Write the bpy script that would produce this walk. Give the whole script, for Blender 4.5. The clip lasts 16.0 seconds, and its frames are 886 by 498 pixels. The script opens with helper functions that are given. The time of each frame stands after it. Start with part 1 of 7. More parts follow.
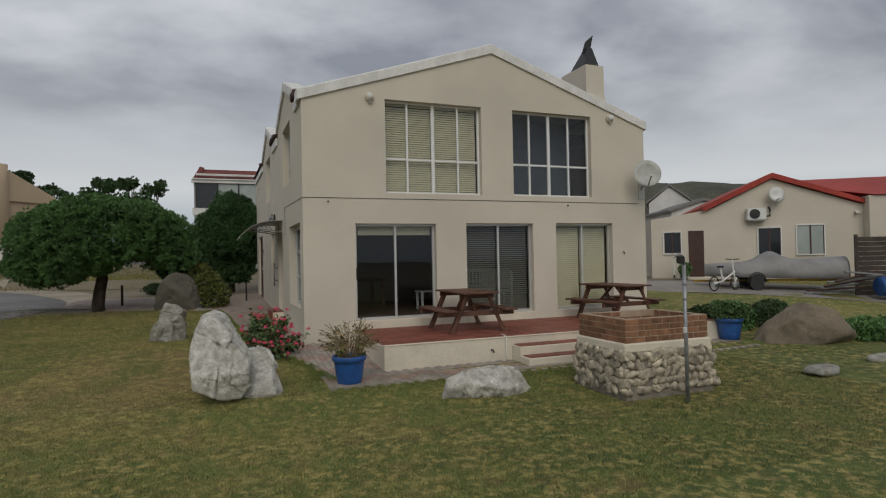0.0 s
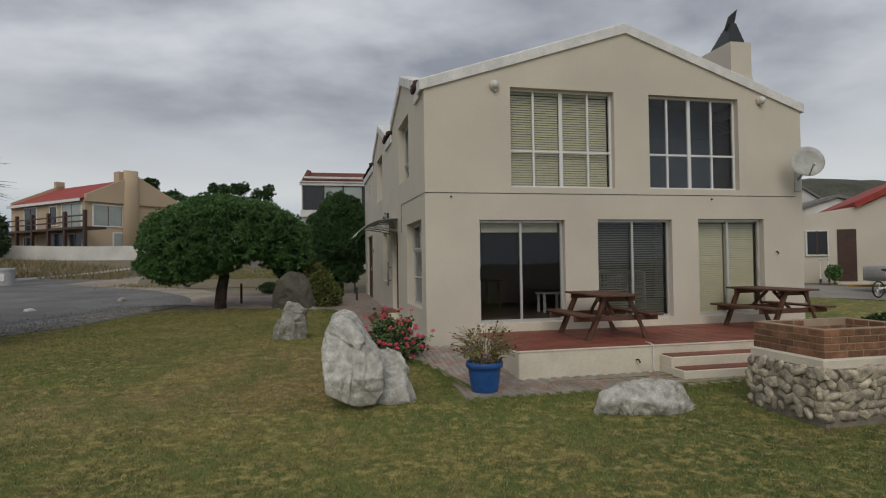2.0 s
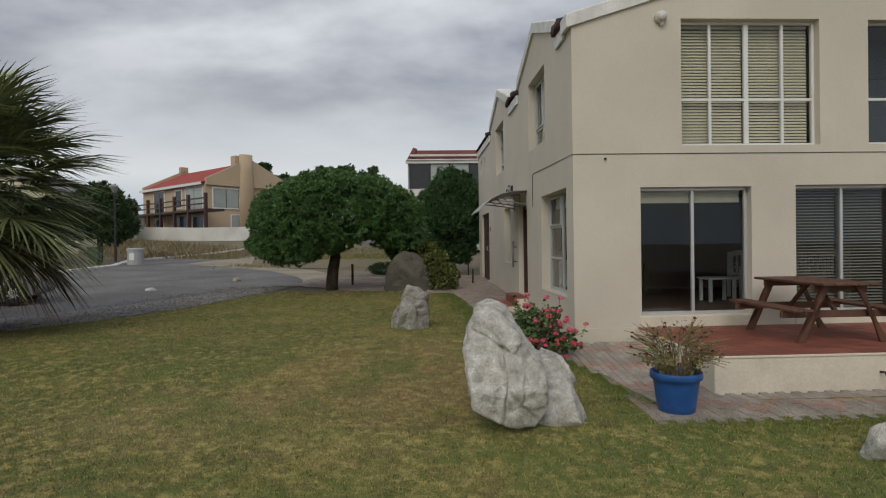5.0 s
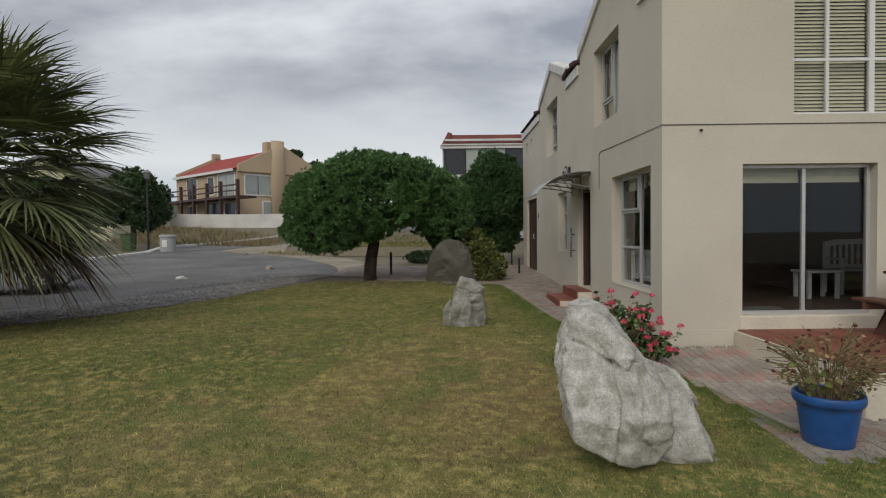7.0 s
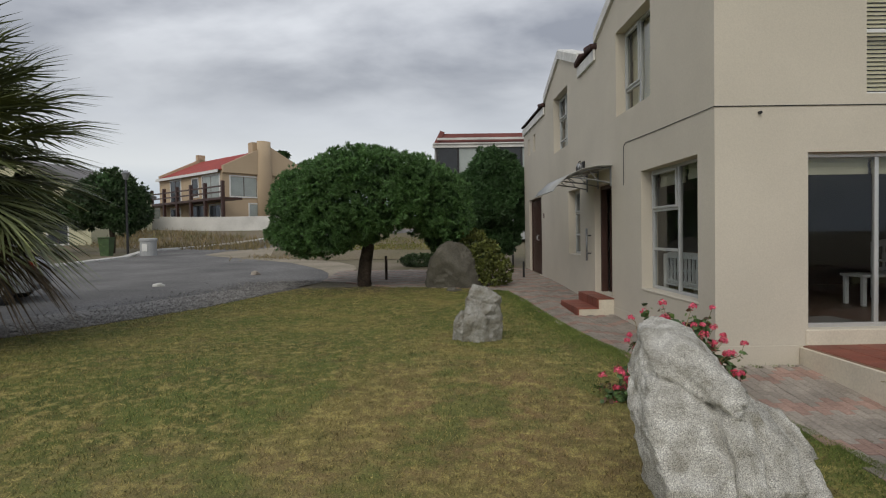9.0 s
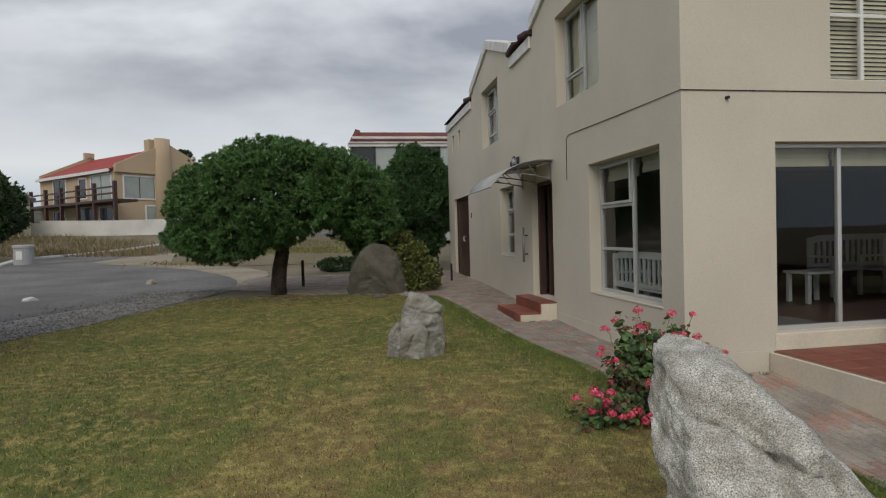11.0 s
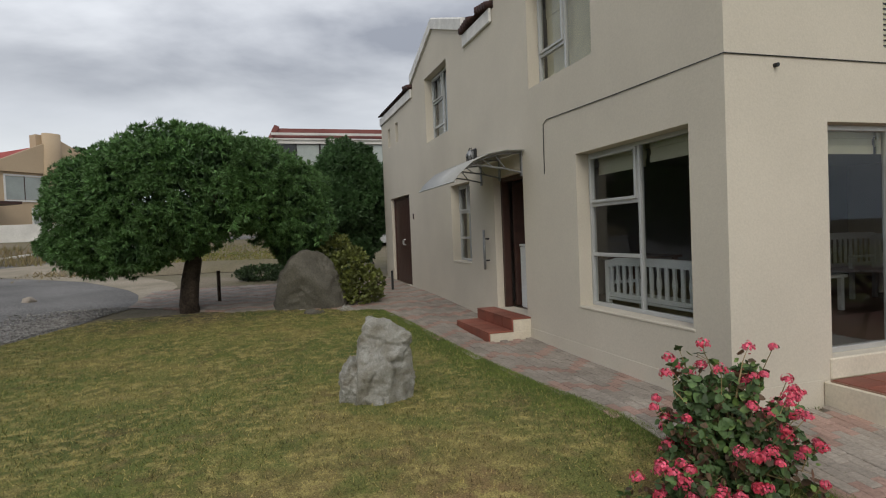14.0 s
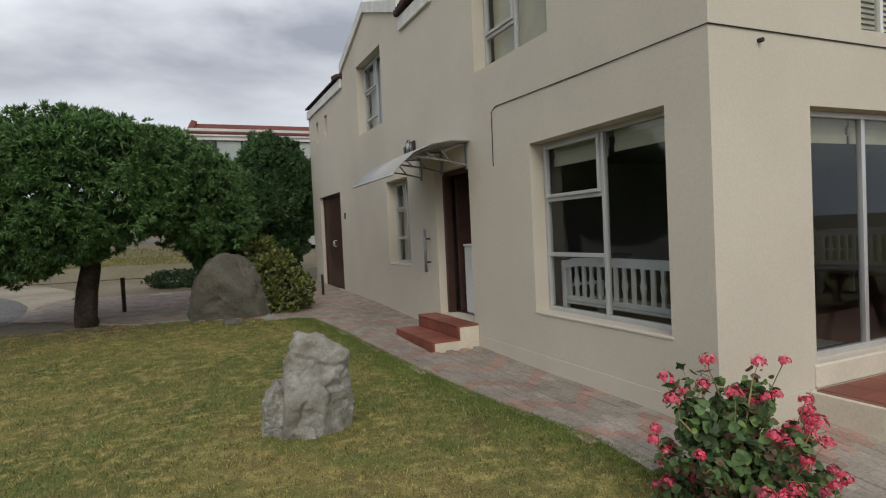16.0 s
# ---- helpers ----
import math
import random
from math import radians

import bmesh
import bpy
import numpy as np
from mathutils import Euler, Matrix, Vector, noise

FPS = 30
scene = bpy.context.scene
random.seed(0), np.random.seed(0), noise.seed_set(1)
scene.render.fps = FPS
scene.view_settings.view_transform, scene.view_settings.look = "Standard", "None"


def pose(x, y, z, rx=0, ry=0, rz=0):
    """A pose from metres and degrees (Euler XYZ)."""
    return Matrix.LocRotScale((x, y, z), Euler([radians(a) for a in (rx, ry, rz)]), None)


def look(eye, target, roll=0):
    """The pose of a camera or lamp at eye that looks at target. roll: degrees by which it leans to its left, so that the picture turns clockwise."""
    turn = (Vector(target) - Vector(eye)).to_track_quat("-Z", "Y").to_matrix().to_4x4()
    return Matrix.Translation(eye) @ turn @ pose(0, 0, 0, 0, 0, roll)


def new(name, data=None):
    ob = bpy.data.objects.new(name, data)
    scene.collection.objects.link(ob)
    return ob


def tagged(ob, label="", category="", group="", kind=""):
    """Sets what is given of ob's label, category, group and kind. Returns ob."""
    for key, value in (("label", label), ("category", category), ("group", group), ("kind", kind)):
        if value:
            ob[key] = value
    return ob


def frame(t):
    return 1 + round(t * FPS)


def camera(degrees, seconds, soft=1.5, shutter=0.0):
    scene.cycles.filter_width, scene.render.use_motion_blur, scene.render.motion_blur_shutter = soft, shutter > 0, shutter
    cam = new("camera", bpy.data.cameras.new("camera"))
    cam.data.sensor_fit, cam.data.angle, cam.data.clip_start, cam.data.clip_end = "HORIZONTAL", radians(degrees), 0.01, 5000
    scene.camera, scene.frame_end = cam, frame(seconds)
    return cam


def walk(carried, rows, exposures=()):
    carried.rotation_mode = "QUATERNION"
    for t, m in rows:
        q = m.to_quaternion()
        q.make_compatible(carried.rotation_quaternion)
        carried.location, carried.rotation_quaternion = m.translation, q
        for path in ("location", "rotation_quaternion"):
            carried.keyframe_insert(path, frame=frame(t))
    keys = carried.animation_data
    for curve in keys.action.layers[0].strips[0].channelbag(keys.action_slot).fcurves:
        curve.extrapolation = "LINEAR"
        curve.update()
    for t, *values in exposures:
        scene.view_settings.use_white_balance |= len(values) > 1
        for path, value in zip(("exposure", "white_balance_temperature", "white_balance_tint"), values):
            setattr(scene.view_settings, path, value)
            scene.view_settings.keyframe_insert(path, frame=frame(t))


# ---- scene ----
cam = camera(74.5, 16.0, soft=1.15)
PATH = [
    (0, (0.417, -0.97, 1.535), (1.147, 0.892, 1.566), -1.1),
    (0.5, (0.332, -0.772, 1.51), (0.992, 1.116, 1.545), -1.0),
    (1, (0.255, -0.507, 1.504), (0.815, 1.412, 1.542), -1.0),
    (1.5, (0.137, -0.247, 1.47), (0.627, 1.691, 1.512), -0.8),
    (2, (-0.005, 0.016, 1.477), (0.425, 1.969, 1.521), -0.8),
    (2.5, (-0.089, 0.312, 1.468), (0.288, 2.276, 1.505), -0.8),
    (3, (-0.161, 0.641, 1.456), (0.128, 2.62, 1.488), -0.7),
    (3.5, (-0.225, 0.926, 1.438), (0.0, 2.913, 1.454), -0.7),
    (4, (-0.299, 1.276, 1.43), (-0.119, 3.268, 1.432), -0.8),
    (4.5, (-0.339, 1.632, 1.436), (-0.205, 3.627, 1.43), -0.8),
    (7, (-0.854, 3.239, 1.415), (-0.858, 5.238, 1.359), -0.6),
    (7.5, (-0.912, 3.538, 1.399), (-0.925, 5.537, 1.345), -0.4),
    (8, (-0.99, 3.88, 1.413), (-1.003, 5.879, 1.361), -0.6),
    (10.5, (-1.36, 5.254, 1.419), (-1.121, 7.239, 1.371), -1.4),
    (11, (-1.377, 5.556, 1.404), (-1.048, 7.528, 1.354), -1.6),
    (11.5, (-1.389, 5.835, 1.41), (-0.998, 7.796, 1.361), -1.8),
    (12, (-1.456, 6.134, 1.422), (-1.008, 8.083, 1.371), -2.0),
    (12.5, (-1.524, 6.399, 1.433), (-1.031, 8.337, 1.383), -2.0),
    (13, (-1.536, 6.701, 1.436), (-1.02, 8.632, 1.384), -2.1),
    (13.5, (-1.541, 6.983, 1.455), (-1.005, 8.909, 1.402), -2.2),
    (14, (-1.536, 7.286, 1.469), (-0.945, 9.196, 1.414), -2.3),
    (14.5, (-1.502, 7.527, 1.464), (-0.858, 9.419, 1.409), -2.4),
    (15, (-1.454, 7.782, 1.468), (-0.761, 9.657, 1.411), -2.5),
    (15.5, (-1.412, 7.975, 1.455), (-0.661, 9.828, 1.395), -2.6),
    (16, (-1.395, 8.114, 1.446), (-0.579, 9.939, 1.385), -2.7),
]
EXPOSURES = [(0.0, -0.19), (2.0, -0.14), (3.5, -0.05), (7.5, 0.12), (11.0, 0.10), (14.5, 0.3), (16.0, 0.34)]
walk(cam, [(t, look(eye, target, roll)) for t, eye, target, roll in PATH], EXPOSURES)

# ---- sky and light: a closed cloud deck, brighter low down ----
world = bpy.data.worlds.new("overcast_sky")
scene.world = world
world.use_nodes = True
wn, wl = world.node_tree.nodes, world.node_tree.links
wn.clear()


def wnode(kind, operation=""):
    n = wn.new(kind)
    if operation:
        n.operation = operation
    return n


w_out = wnode("ShaderNodeOutputWorld")
w_bg = wnode("ShaderNodeBackground")
w_sky = wnode("ShaderNodeTexSky")
w_sky.sky_type, w_sky.sun_disc = "NISHITA", False
w_sky.sun_elevation, w_sky.sun_rotation, w_sky.dust_density = radians(40), radians(199), 3.0
w_tc = wnode("ShaderNodeTexCoord")
w_sep = wnode("ShaderNodeSeparateXYZ")
wl.new(w_tc.outputs["Generated"], w_sep.inputs[0])
w_add = wnode("ShaderNodeMath", operation="ADD")
w_add.inputs[1].default_value = 0.24
w_abs = wnode("ShaderNodeMath", operation="ABSOLUTE")
wl.new(w_sep.outputs["Z"], w_abs.inputs[0])
wl.new(w_abs.outputs[0], w_add.inputs[0])
w_div = wnode("ShaderNodeVectorMath", operation="DIVIDE")
w_comb = wnode("ShaderNodeCombineXYZ")
for k in "XYZ":
    wl.new(w_add.outputs[0], w_comb.inputs[k])
wl.new(w_tc.outputs["Generated"], w_div.inputs[0])
wl.new(w_comb.outputs[0], w_div.inputs[1])
w_map = wnode("ShaderNodeMapping")
w_map.inputs["Scale"].default_value = (0.95, 1.25, 1.0)
w_map.inputs["Rotation"].default_value = (0, 0, 0.35)
wl.new(w_div.outputs[0], w_map.inputs["Vector"])
w_n1 = wnode("ShaderNodeTexNoise")
w_n1.inputs["Scale"].default_value, w_n1.inputs["Detail"].default_value, w_n1.inputs["Roughness"].default_value = 1.5, 8.0, 0.5
w_n1.inputs["Distortion"].default_value = 0.15
wl.new(w_map.outputs[0], w_n1.inputs["Vector"])
w_ramp = wnode("ShaderNodeValToRGB")
w_ramp.color_ramp.elements[0].position, w_ramp.color_ramp.elements[0].color = 0.38, (0.285, 0.30, 0.34, 1)
w_ramp.color_ramp.elements[1].position, w_ramp.color_ramp.elements[1].color = 0.64, (0.68, 0.70, 0.735, 1)
wl.new(w_n1.outputs["Fac"], w_ramp.inputs[0])
w_hor = wnode("ShaderNodeValToRGB")
w_hor.color_ramp.elements[0].position, w_hor.color_ramp.elements[0].color = 0.0, (0.40, 0.47, 0.55, 1)
w_hor.color_ramp.elements[1].position, w_hor.color_ramp.elements[1].color = 0.34, (0.0, 0.0, 0.0, 1)
for p, c in ((0.05, (0.40, 0.46, 0.53, 1)), (0.115, (0.66, 0.68, 0.69, 1)), (0.19, (0.55, 0.57, 0.6, 1))):
    el = w_hor.color_ramp.elements.new(p)
    el.color = c
wl.new(w_abs.outputs[0], w_hor.inputs[0])
w_fac = wnode("ShaderNodeMapRange")
w_fac.interpolation_type = "SMOOTHSTEP"
w_fac.inputs["From Min"].default_value, w_fac.inputs["From Max"].default_value = 0.1, 0.34
wl.new(w_abs.outputs[0], w_fac.inputs["Value"])
w_mix = wnode("ShaderNodeMix")
w_mix.data_type = "RGBA"
wl.new(w_fac.outputs[0], w_mix.inputs[0])
wl.new(w_hor.outputs[0], w_mix.inputs[6])
wl.new(w_ramp.outputs[0], w_mix.inputs[7])
w_skys = wnode("ShaderNodeMix")
w_skys.data_type, w_skys.blend_type = "RGBA", "ADD"
w_skys.inputs[0].default_value = 0.012
wl.new(w_mix.outputs[2], w_skys.inputs[6])
wl.new(w_sky.outputs[0], w_skys.inputs[7])
wl.new(w_skys.outputs[2], w_bg.inputs["Color"])
w_bg.inputs["Strength"].default_value = 0.95
wl.new(w_bg.outputs[0], w_out.inputs[0])

sun = new("sun", bpy.data.lights.new("sun", "SUN"))
sun.data.energy, sun.data.angle, sun.data.color = 1.1, radians(40), (1.0, 0.95, 0.84)
sun.matrix_world = look((-6.5, -15, 22), (2, 10, 0))


# ---- materials ----
def mat(name, base, rough=0.8, metal=0.0, var=0.12, scale=3.0, fine=60.0, bump=0.15, dark=None, spec=0.5, fine_var=0.1, island=0.0, randobj=0.0, relief=0.0):
    """A surface with large stains, fine grain and relief. Object coordinates in metres."""
    m = bpy.data.materials.new(name)
    m.use_nodes = True
    n, l = m.node_tree.nodes, m.node_tree.links
    b = n["Principled BSDF"]
    b.inputs["Roughness"].default_value, b.inputs["Metallic"].default_value = rough, metal
    b.inputs["Specular IOR Level"].default_value = spec
    tc = n.new("ShaderNodeTexCoord")
    geo = n.new("ShaderNodeNewGeometry")
    big, small = n.new("ShaderNodeTexNoise"), n.new("ShaderNodeTexNoise")
    big.inputs["Scale"].default_value, big.inputs["Detail"].default_value = scale, 5
    small.inputs["Scale"].default_value, small.inputs["Detail"].default_value = fine, 4
    for t in (big, small):
        l.new(geo.outputs["Position"], t.inputs["Vector"])
    r = n.new("ShaderNodeValToRGB")
    d = dark or tuple(c * (1 - 2.2 * var) for c in base)
    r.color_ramp.elements[0].position, r.color_ramp.elements[0].color = 0.32, (*d, 1)
    r.color_ramp.elements[1].position, r.color_ramp.elements[1].color = 0.66, (*base, 1)
    l.new(big.outputs["Fac"], r.inputs[0])
    mr = n.new("ShaderNodeMapRange")
    mr.inputs["From Min"].default_value, mr.inputs["From Max"].default_value = 0.25, 0.75
    mr.inputs["To Min"].default_value, mr.inputs["To Max"].default_value = 1 - 1.6 * fine_var, 1 + 1.6 * fine_var
    l.new(small.outputs["Fac"], mr.inputs["Value"])
    hsv = n.new("ShaderNodeHueSaturation")
    l.new(r.outputs[0], hsv.inputs["Color"])
    last = mr.outputs[0]
    for amount, socket in ((island, geo.outputs["Random Per Island"]), (randobj, n.new("ShaderNodeObjectInfo").outputs["Random"])):
        if amount:
            k = n.new("ShaderNodeMapRange")
            k.inputs["To Min"].default_value, k.inputs["To Max"].default_value = 1 - amount, 1 + amount
            l.new(socket, k.inputs["Value"])
            mul = n.new("ShaderNodeMath")
            mul.operation = "MULTIPLY"
            l.new(last, mul.inputs[0])
            l.new(k.outputs[0], mul.inputs[1])
            last = mul.outputs[0]
    l.new(last, hsv.inputs["Value"])
    l.new(hsv.outputs[0], b.inputs["Base Color"])
    if bump:
        bp = n.new("ShaderNodeBump")
        bp.inputs["Strength"].default_value, bp.inputs["Distance"].default_value = bump, 0.01
        l.new(small.outputs["Fac"], bp.inputs["Height"])
        l.new(bp.outputs[0], b.inputs["Normal"])
        if relief:
            mid, bp2 = n.new("ShaderNodeTexNoise"), n.new("ShaderNodeBump")
            mid.inputs["Scale"].default_value, mid.inputs["Detail"].default_value, mid.inputs["Roughness"].default_value = 14, 7, 0.7
            l.new(geo.outputs["Position"], mid.inputs["Vector"])
            bp2.inputs["Strength"].default_value, bp2.inputs["Distance"].default_value = 1.0, relief
            l.new(mid.outputs["Fac"], bp2.inputs["Height"])
            l.new(bp2.outputs[0], bp.inputs["Normal"])
    return m


def glass_mat(name, tint, rough=0.0):
    """Window glass: clear, with a mirror sheen that grows towards grazing angles."""
    m = bpy.data.materials.new(name)
    m.use_nodes = True
    n, l = m.node_tree.nodes, m.node_tree.links
    n.remove(n["Principled BSDF"])
    tr, gl, fr, mx = n.new("ShaderNodeBsdfTransparent"), n.new("ShaderNodeBsdfGlossy"), n.new("ShaderNodeFresnel"), n.new("ShaderNodeMixShader")
    tr.inputs[0].default_value = (*tint, 1)
    gl.inputs["Roughness"].default_value = rough
    fr.inputs["IOR"].default_value = 1.62
    l.new(fr.outputs[0], mx.inputs[0])
    l.new(tr.outputs[0], mx.inputs[1])
    l.new(gl.outputs[0], mx.inputs[2])
    l.new(mx.outputs[0], n["Material Output"].inputs[0])
    return m


PLASTER = mat("cream_plaster", (0.605, 0.553, 0.463), 0.9, var=0.05, scale=0.7, fine=55, bump=0.16, fine_var=0.035)
COPING = mat("white_coping", (0.74, 0.73, 0.70), 0.75, var=0.09, scale=4, fine=30, bump=0.2, fine_var=0.06)
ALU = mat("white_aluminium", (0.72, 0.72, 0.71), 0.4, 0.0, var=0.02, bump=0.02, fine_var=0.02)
# frames of the side windows: darker and greyer than ALU on the front
ALU_SIDE = mat("side_frame_aluminium", (0.47, 0.48, 0.475), 0.45, 0.1, var=0.04, bump=0.02, fine_var=0.03)
ALU_GREY = mat("silver_aluminium", (0.62, 0.62, 0.61), 0.38, 0.55, var=0.03, bump=0.02, fine_var=0.03)
GLASS = glass_mat("window_glass", (0.84, 0.87, 0.87))
GLASS_DARK = glass_mat("tinted_glass", (0.45, 0.5, 0.52))
BLIND = mat("cream_blind", (0.78, 0.73, 0.54), 0.6, var=0.04, scale=5, bump=0.03, fine_var=0.03)
BLIND_DARK = mat("grey_blind", (0.36, 0.35, 0.325), 0.5, var=0.05, scale=5, bump=0.03)
TERRA = mat("terracotta_tile", (0.27, 0.085, 0.055), 0.55, var=0.16, scale=2.2, fine=70, bump=0.15, fine_var=0.12, randobj=0.12)
GROUT = mat("pale_grout", (0.36, 0.22, 0.16), 0.95, var=0.1)
CREAMPAINT = mat("patio_paint", (0.66, 0.60, 0.49), 0.85, var=0.06, scale=2.5, fine=40, bump=0.2, fine_var=0.05)
WOOD = mat("brown_stained_wood", (0.14, 0.064, 0.038), 0.6, var=0.2, scale=5, fine=90, bump=0.25, fine_var=0.2)
DOORWOOD = mat("dark_door_wood", (0.062, 0.026, 0.018), 0.45, var=0.15, scale=4, fine=50, bump=0.12)
BRICK = mat("face_brick", (0.27, 0.13, 0.07), 0.85, var=0.2, scale=7, fine=70, bump=0.5, fine_var=0.2, randobj=0.28)
MORTAR = mat("mortar", (0.40, 0.30, 0.21), 0.95, var=0.15, scale=6, bump=0.4)
STONE = mat("cobble_stone", (0.56, 0.49, 0.375), 0.9, var=0.3, scale=9, fine=60, bump=0.6, fine_var=0.2, randobj=0.25)
STONEBED = mat("stone_mortar", (0.24, 0.21, 0.17), 0.95, var=0.2, scale=8, bump=0.6)
GRANITE = mat("pale_granite", (0.64, 0.625, 0.575), 0.92, var=0.20, scale=8.0, fine=170, bump=1.0, dark=(0.33, 0.31, 0.26), fine_var=0.62, relief=0.012)
GRANITE_DARK = mat("grey_granite", (0.37, 0.365, 0.335), 0.92, var=0.2, scale=8, fine=160, bump=0.9, dark=(0.21, 0.195, 0.155), fine_var=0.4, relief=0.012)
BOULDER = mat("weathered_boulder", (0.145, 0.135, 0.11), 0.95, var=0.13, scale=2.5, fine=40, bump=0.7, fine_var=0.2, relief=0.02)
BLUEPOT = mat("glazed_blue_plastic", (0.022, 0.10, 0.33), 0.42, var=0.16, scale=6, fine=35, bump=0.05, fine_var=0.06)
REDROOF = mat("red_roof_sheet", (0.36, 0.04, 0.025), 0.7, var=0.12, scale=0.5, fine=4, bump=0.1, fine_var=0.12)
DARKTILE = mat("dark_red_tile", (0.075, 0.035, 0.03), 0.8, var=0.2, scale=3, fine=30, bump=0.4, fine_var=0.2)
TANWALL = mat("tan_plaster", (0.50, 0.385, 0.26), 0.9, var=0.04, scale=0.3, fine=12, bump=0.1, fine_var=0.03)
WHITEWALL = mat("white_wall", (0.66, 0.65, 0.62), 0.9, var=0.1, scale=0.6, fine=10, bump=0.15, fine_var=0.05)
GREYWALL = mat("grey_wall", (0.36, 0.37, 0.37), 0.8, var=0.05, scale=0.5)
SAND = mat("sandy_soil", (0.195, 0.16, 0.115), 0.98, var=0.18, scale=0.5, fine=18, bump=0.6, dark=(0.13, 0.115, 0.06), fine_var=0.2)
ASPHALT = mat("worn_asphalt", (0.175, 0.17, 0.165), 0.92, var=0.18, scale=0.5, fine=30, bump=0.8, fine_var=0.45)
GRAVEL = mat("loose_gravel", (0.27, 0.258, 0.24), 0.95, var=0.15, scale=1.2, fine=26, bump=0.9, fine_var=0.4)
PAVER_GREY = mat("grey_paver", (0.345, 0.302, 0.258), 0.92, var=0.13, scale=2.5, fine=40, bump=0.4, fine_var=0.14, randobj=0.12, island=0.12)
PAVER_RED = mat("red_paver", (0.375, 0.25, 0.205), 0.92, var=0.13, scale=2.5, fine=40, bump=0.4, fine_var=0.14, randobj=0.12, island=0.12)
BLACK = mat("black_steel", (0.016, 0.016, 0.017), 0.5, var=0.1, bump=0.05)
GALV = mat("galvanised_steel", (0.34, 0.35, 0.36), 0.45, 0.6, var=0.14, scale=10, fine=50, bump=0.08)
WHITEPLASTIC = mat("white_plastic", (0.66, 0.66, 0.63), 0.45, var=0.03, bump=0.02)
WHITEPAINT = mat("white_painted_wood", (0.72, 0.74, 0.75), 0.5, var=0.04, bump=0.05)
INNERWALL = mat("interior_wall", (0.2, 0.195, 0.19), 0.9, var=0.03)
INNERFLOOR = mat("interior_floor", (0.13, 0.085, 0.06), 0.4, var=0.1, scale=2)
BARK = mat("tree_bark", (0.085, 0.062, 0.045), 0.95, var=0.25, scale=6, fine=25, bump=1.0, fine_var=0.3)
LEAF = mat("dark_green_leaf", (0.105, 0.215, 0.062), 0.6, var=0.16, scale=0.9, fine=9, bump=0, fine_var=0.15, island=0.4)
# one tree's own green; inside LEAF crowns it paints the shade of the depth
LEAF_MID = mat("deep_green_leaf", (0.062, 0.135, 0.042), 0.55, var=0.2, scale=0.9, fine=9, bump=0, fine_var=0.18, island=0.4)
LEAF_DARK = mat("shaded_green_leaf", (0.05, 0.095, 0.03), 0.55, var=0.22, scale=0.9, fine=9, bump=0, fine_var=0.18, island=0.4)
GERLEAF = mat("geranium_leaf", (0.085, 0.15, 0.045), 0.6, var=0.2, scale=6, fine=30, bump=0, dark=(0.05, 0.09, 0.03), island=0.45)
PETAL = mat("pink_red_petal", (0.78, 0.13, 0.22), 0.6, var=0.1, scale=14, bump=0, dark=(0.5, 0.025, 0.05), island=0.4)
GERBROWN = mat("bronze_geranium_leaf", (0.13, 0.065, 0.04), 0.65, var=0.2, scale=8, fine=30, bump=0, dark=(0.07, 0.05, 0.025), island=0.4)
GERLIGHT = mat("fresh_geranium_leaf", (0.15, 0.235, 0.06), 0.6, var=0.15, scale=8, fine=30, bump=0, island=0.3)
DRYLEAF = mat("dry_brown_leaf", (0.33, 0.235, 0.125), 0.8, var=0.2, scale=8, bump=0, dark=(0.13, 0.12, 0.04), island=0.45)
PALMLEAF = mat("palm_leaf", (0.2, 0.225, 0.085), 0.5, var=0.2, scale=1.5, bump=0, dark=(0.08, 0.095, 0.042), island=0.4)
PALMDRY = mat("dry_palm_leaf", (0.16, 0.115, 0.07), 0.8, var=0.2, scale=2, bump=0, island=0.4)
DRYGRASS = mat("dry_grass", (0.26, 0.19, 0.10), 0.95, var=0.2, scale=1.0, fine=10, bump=0, dark=(0.15, 0.14, 0.06), island=0.4)
TARP = mat("grey_canvas", (0.29, 0.285, 0.28), 0.75, var=0.14, scale=1.2, fine=9, bump=0.1, fine_var=0.04)
HILLMAT = mat("scrub_hillside", (0.085, 0.088, 0.06), 1.0, var=0.22, scale=0.05, fine=0.6, bump=0, fine_var=0.25)


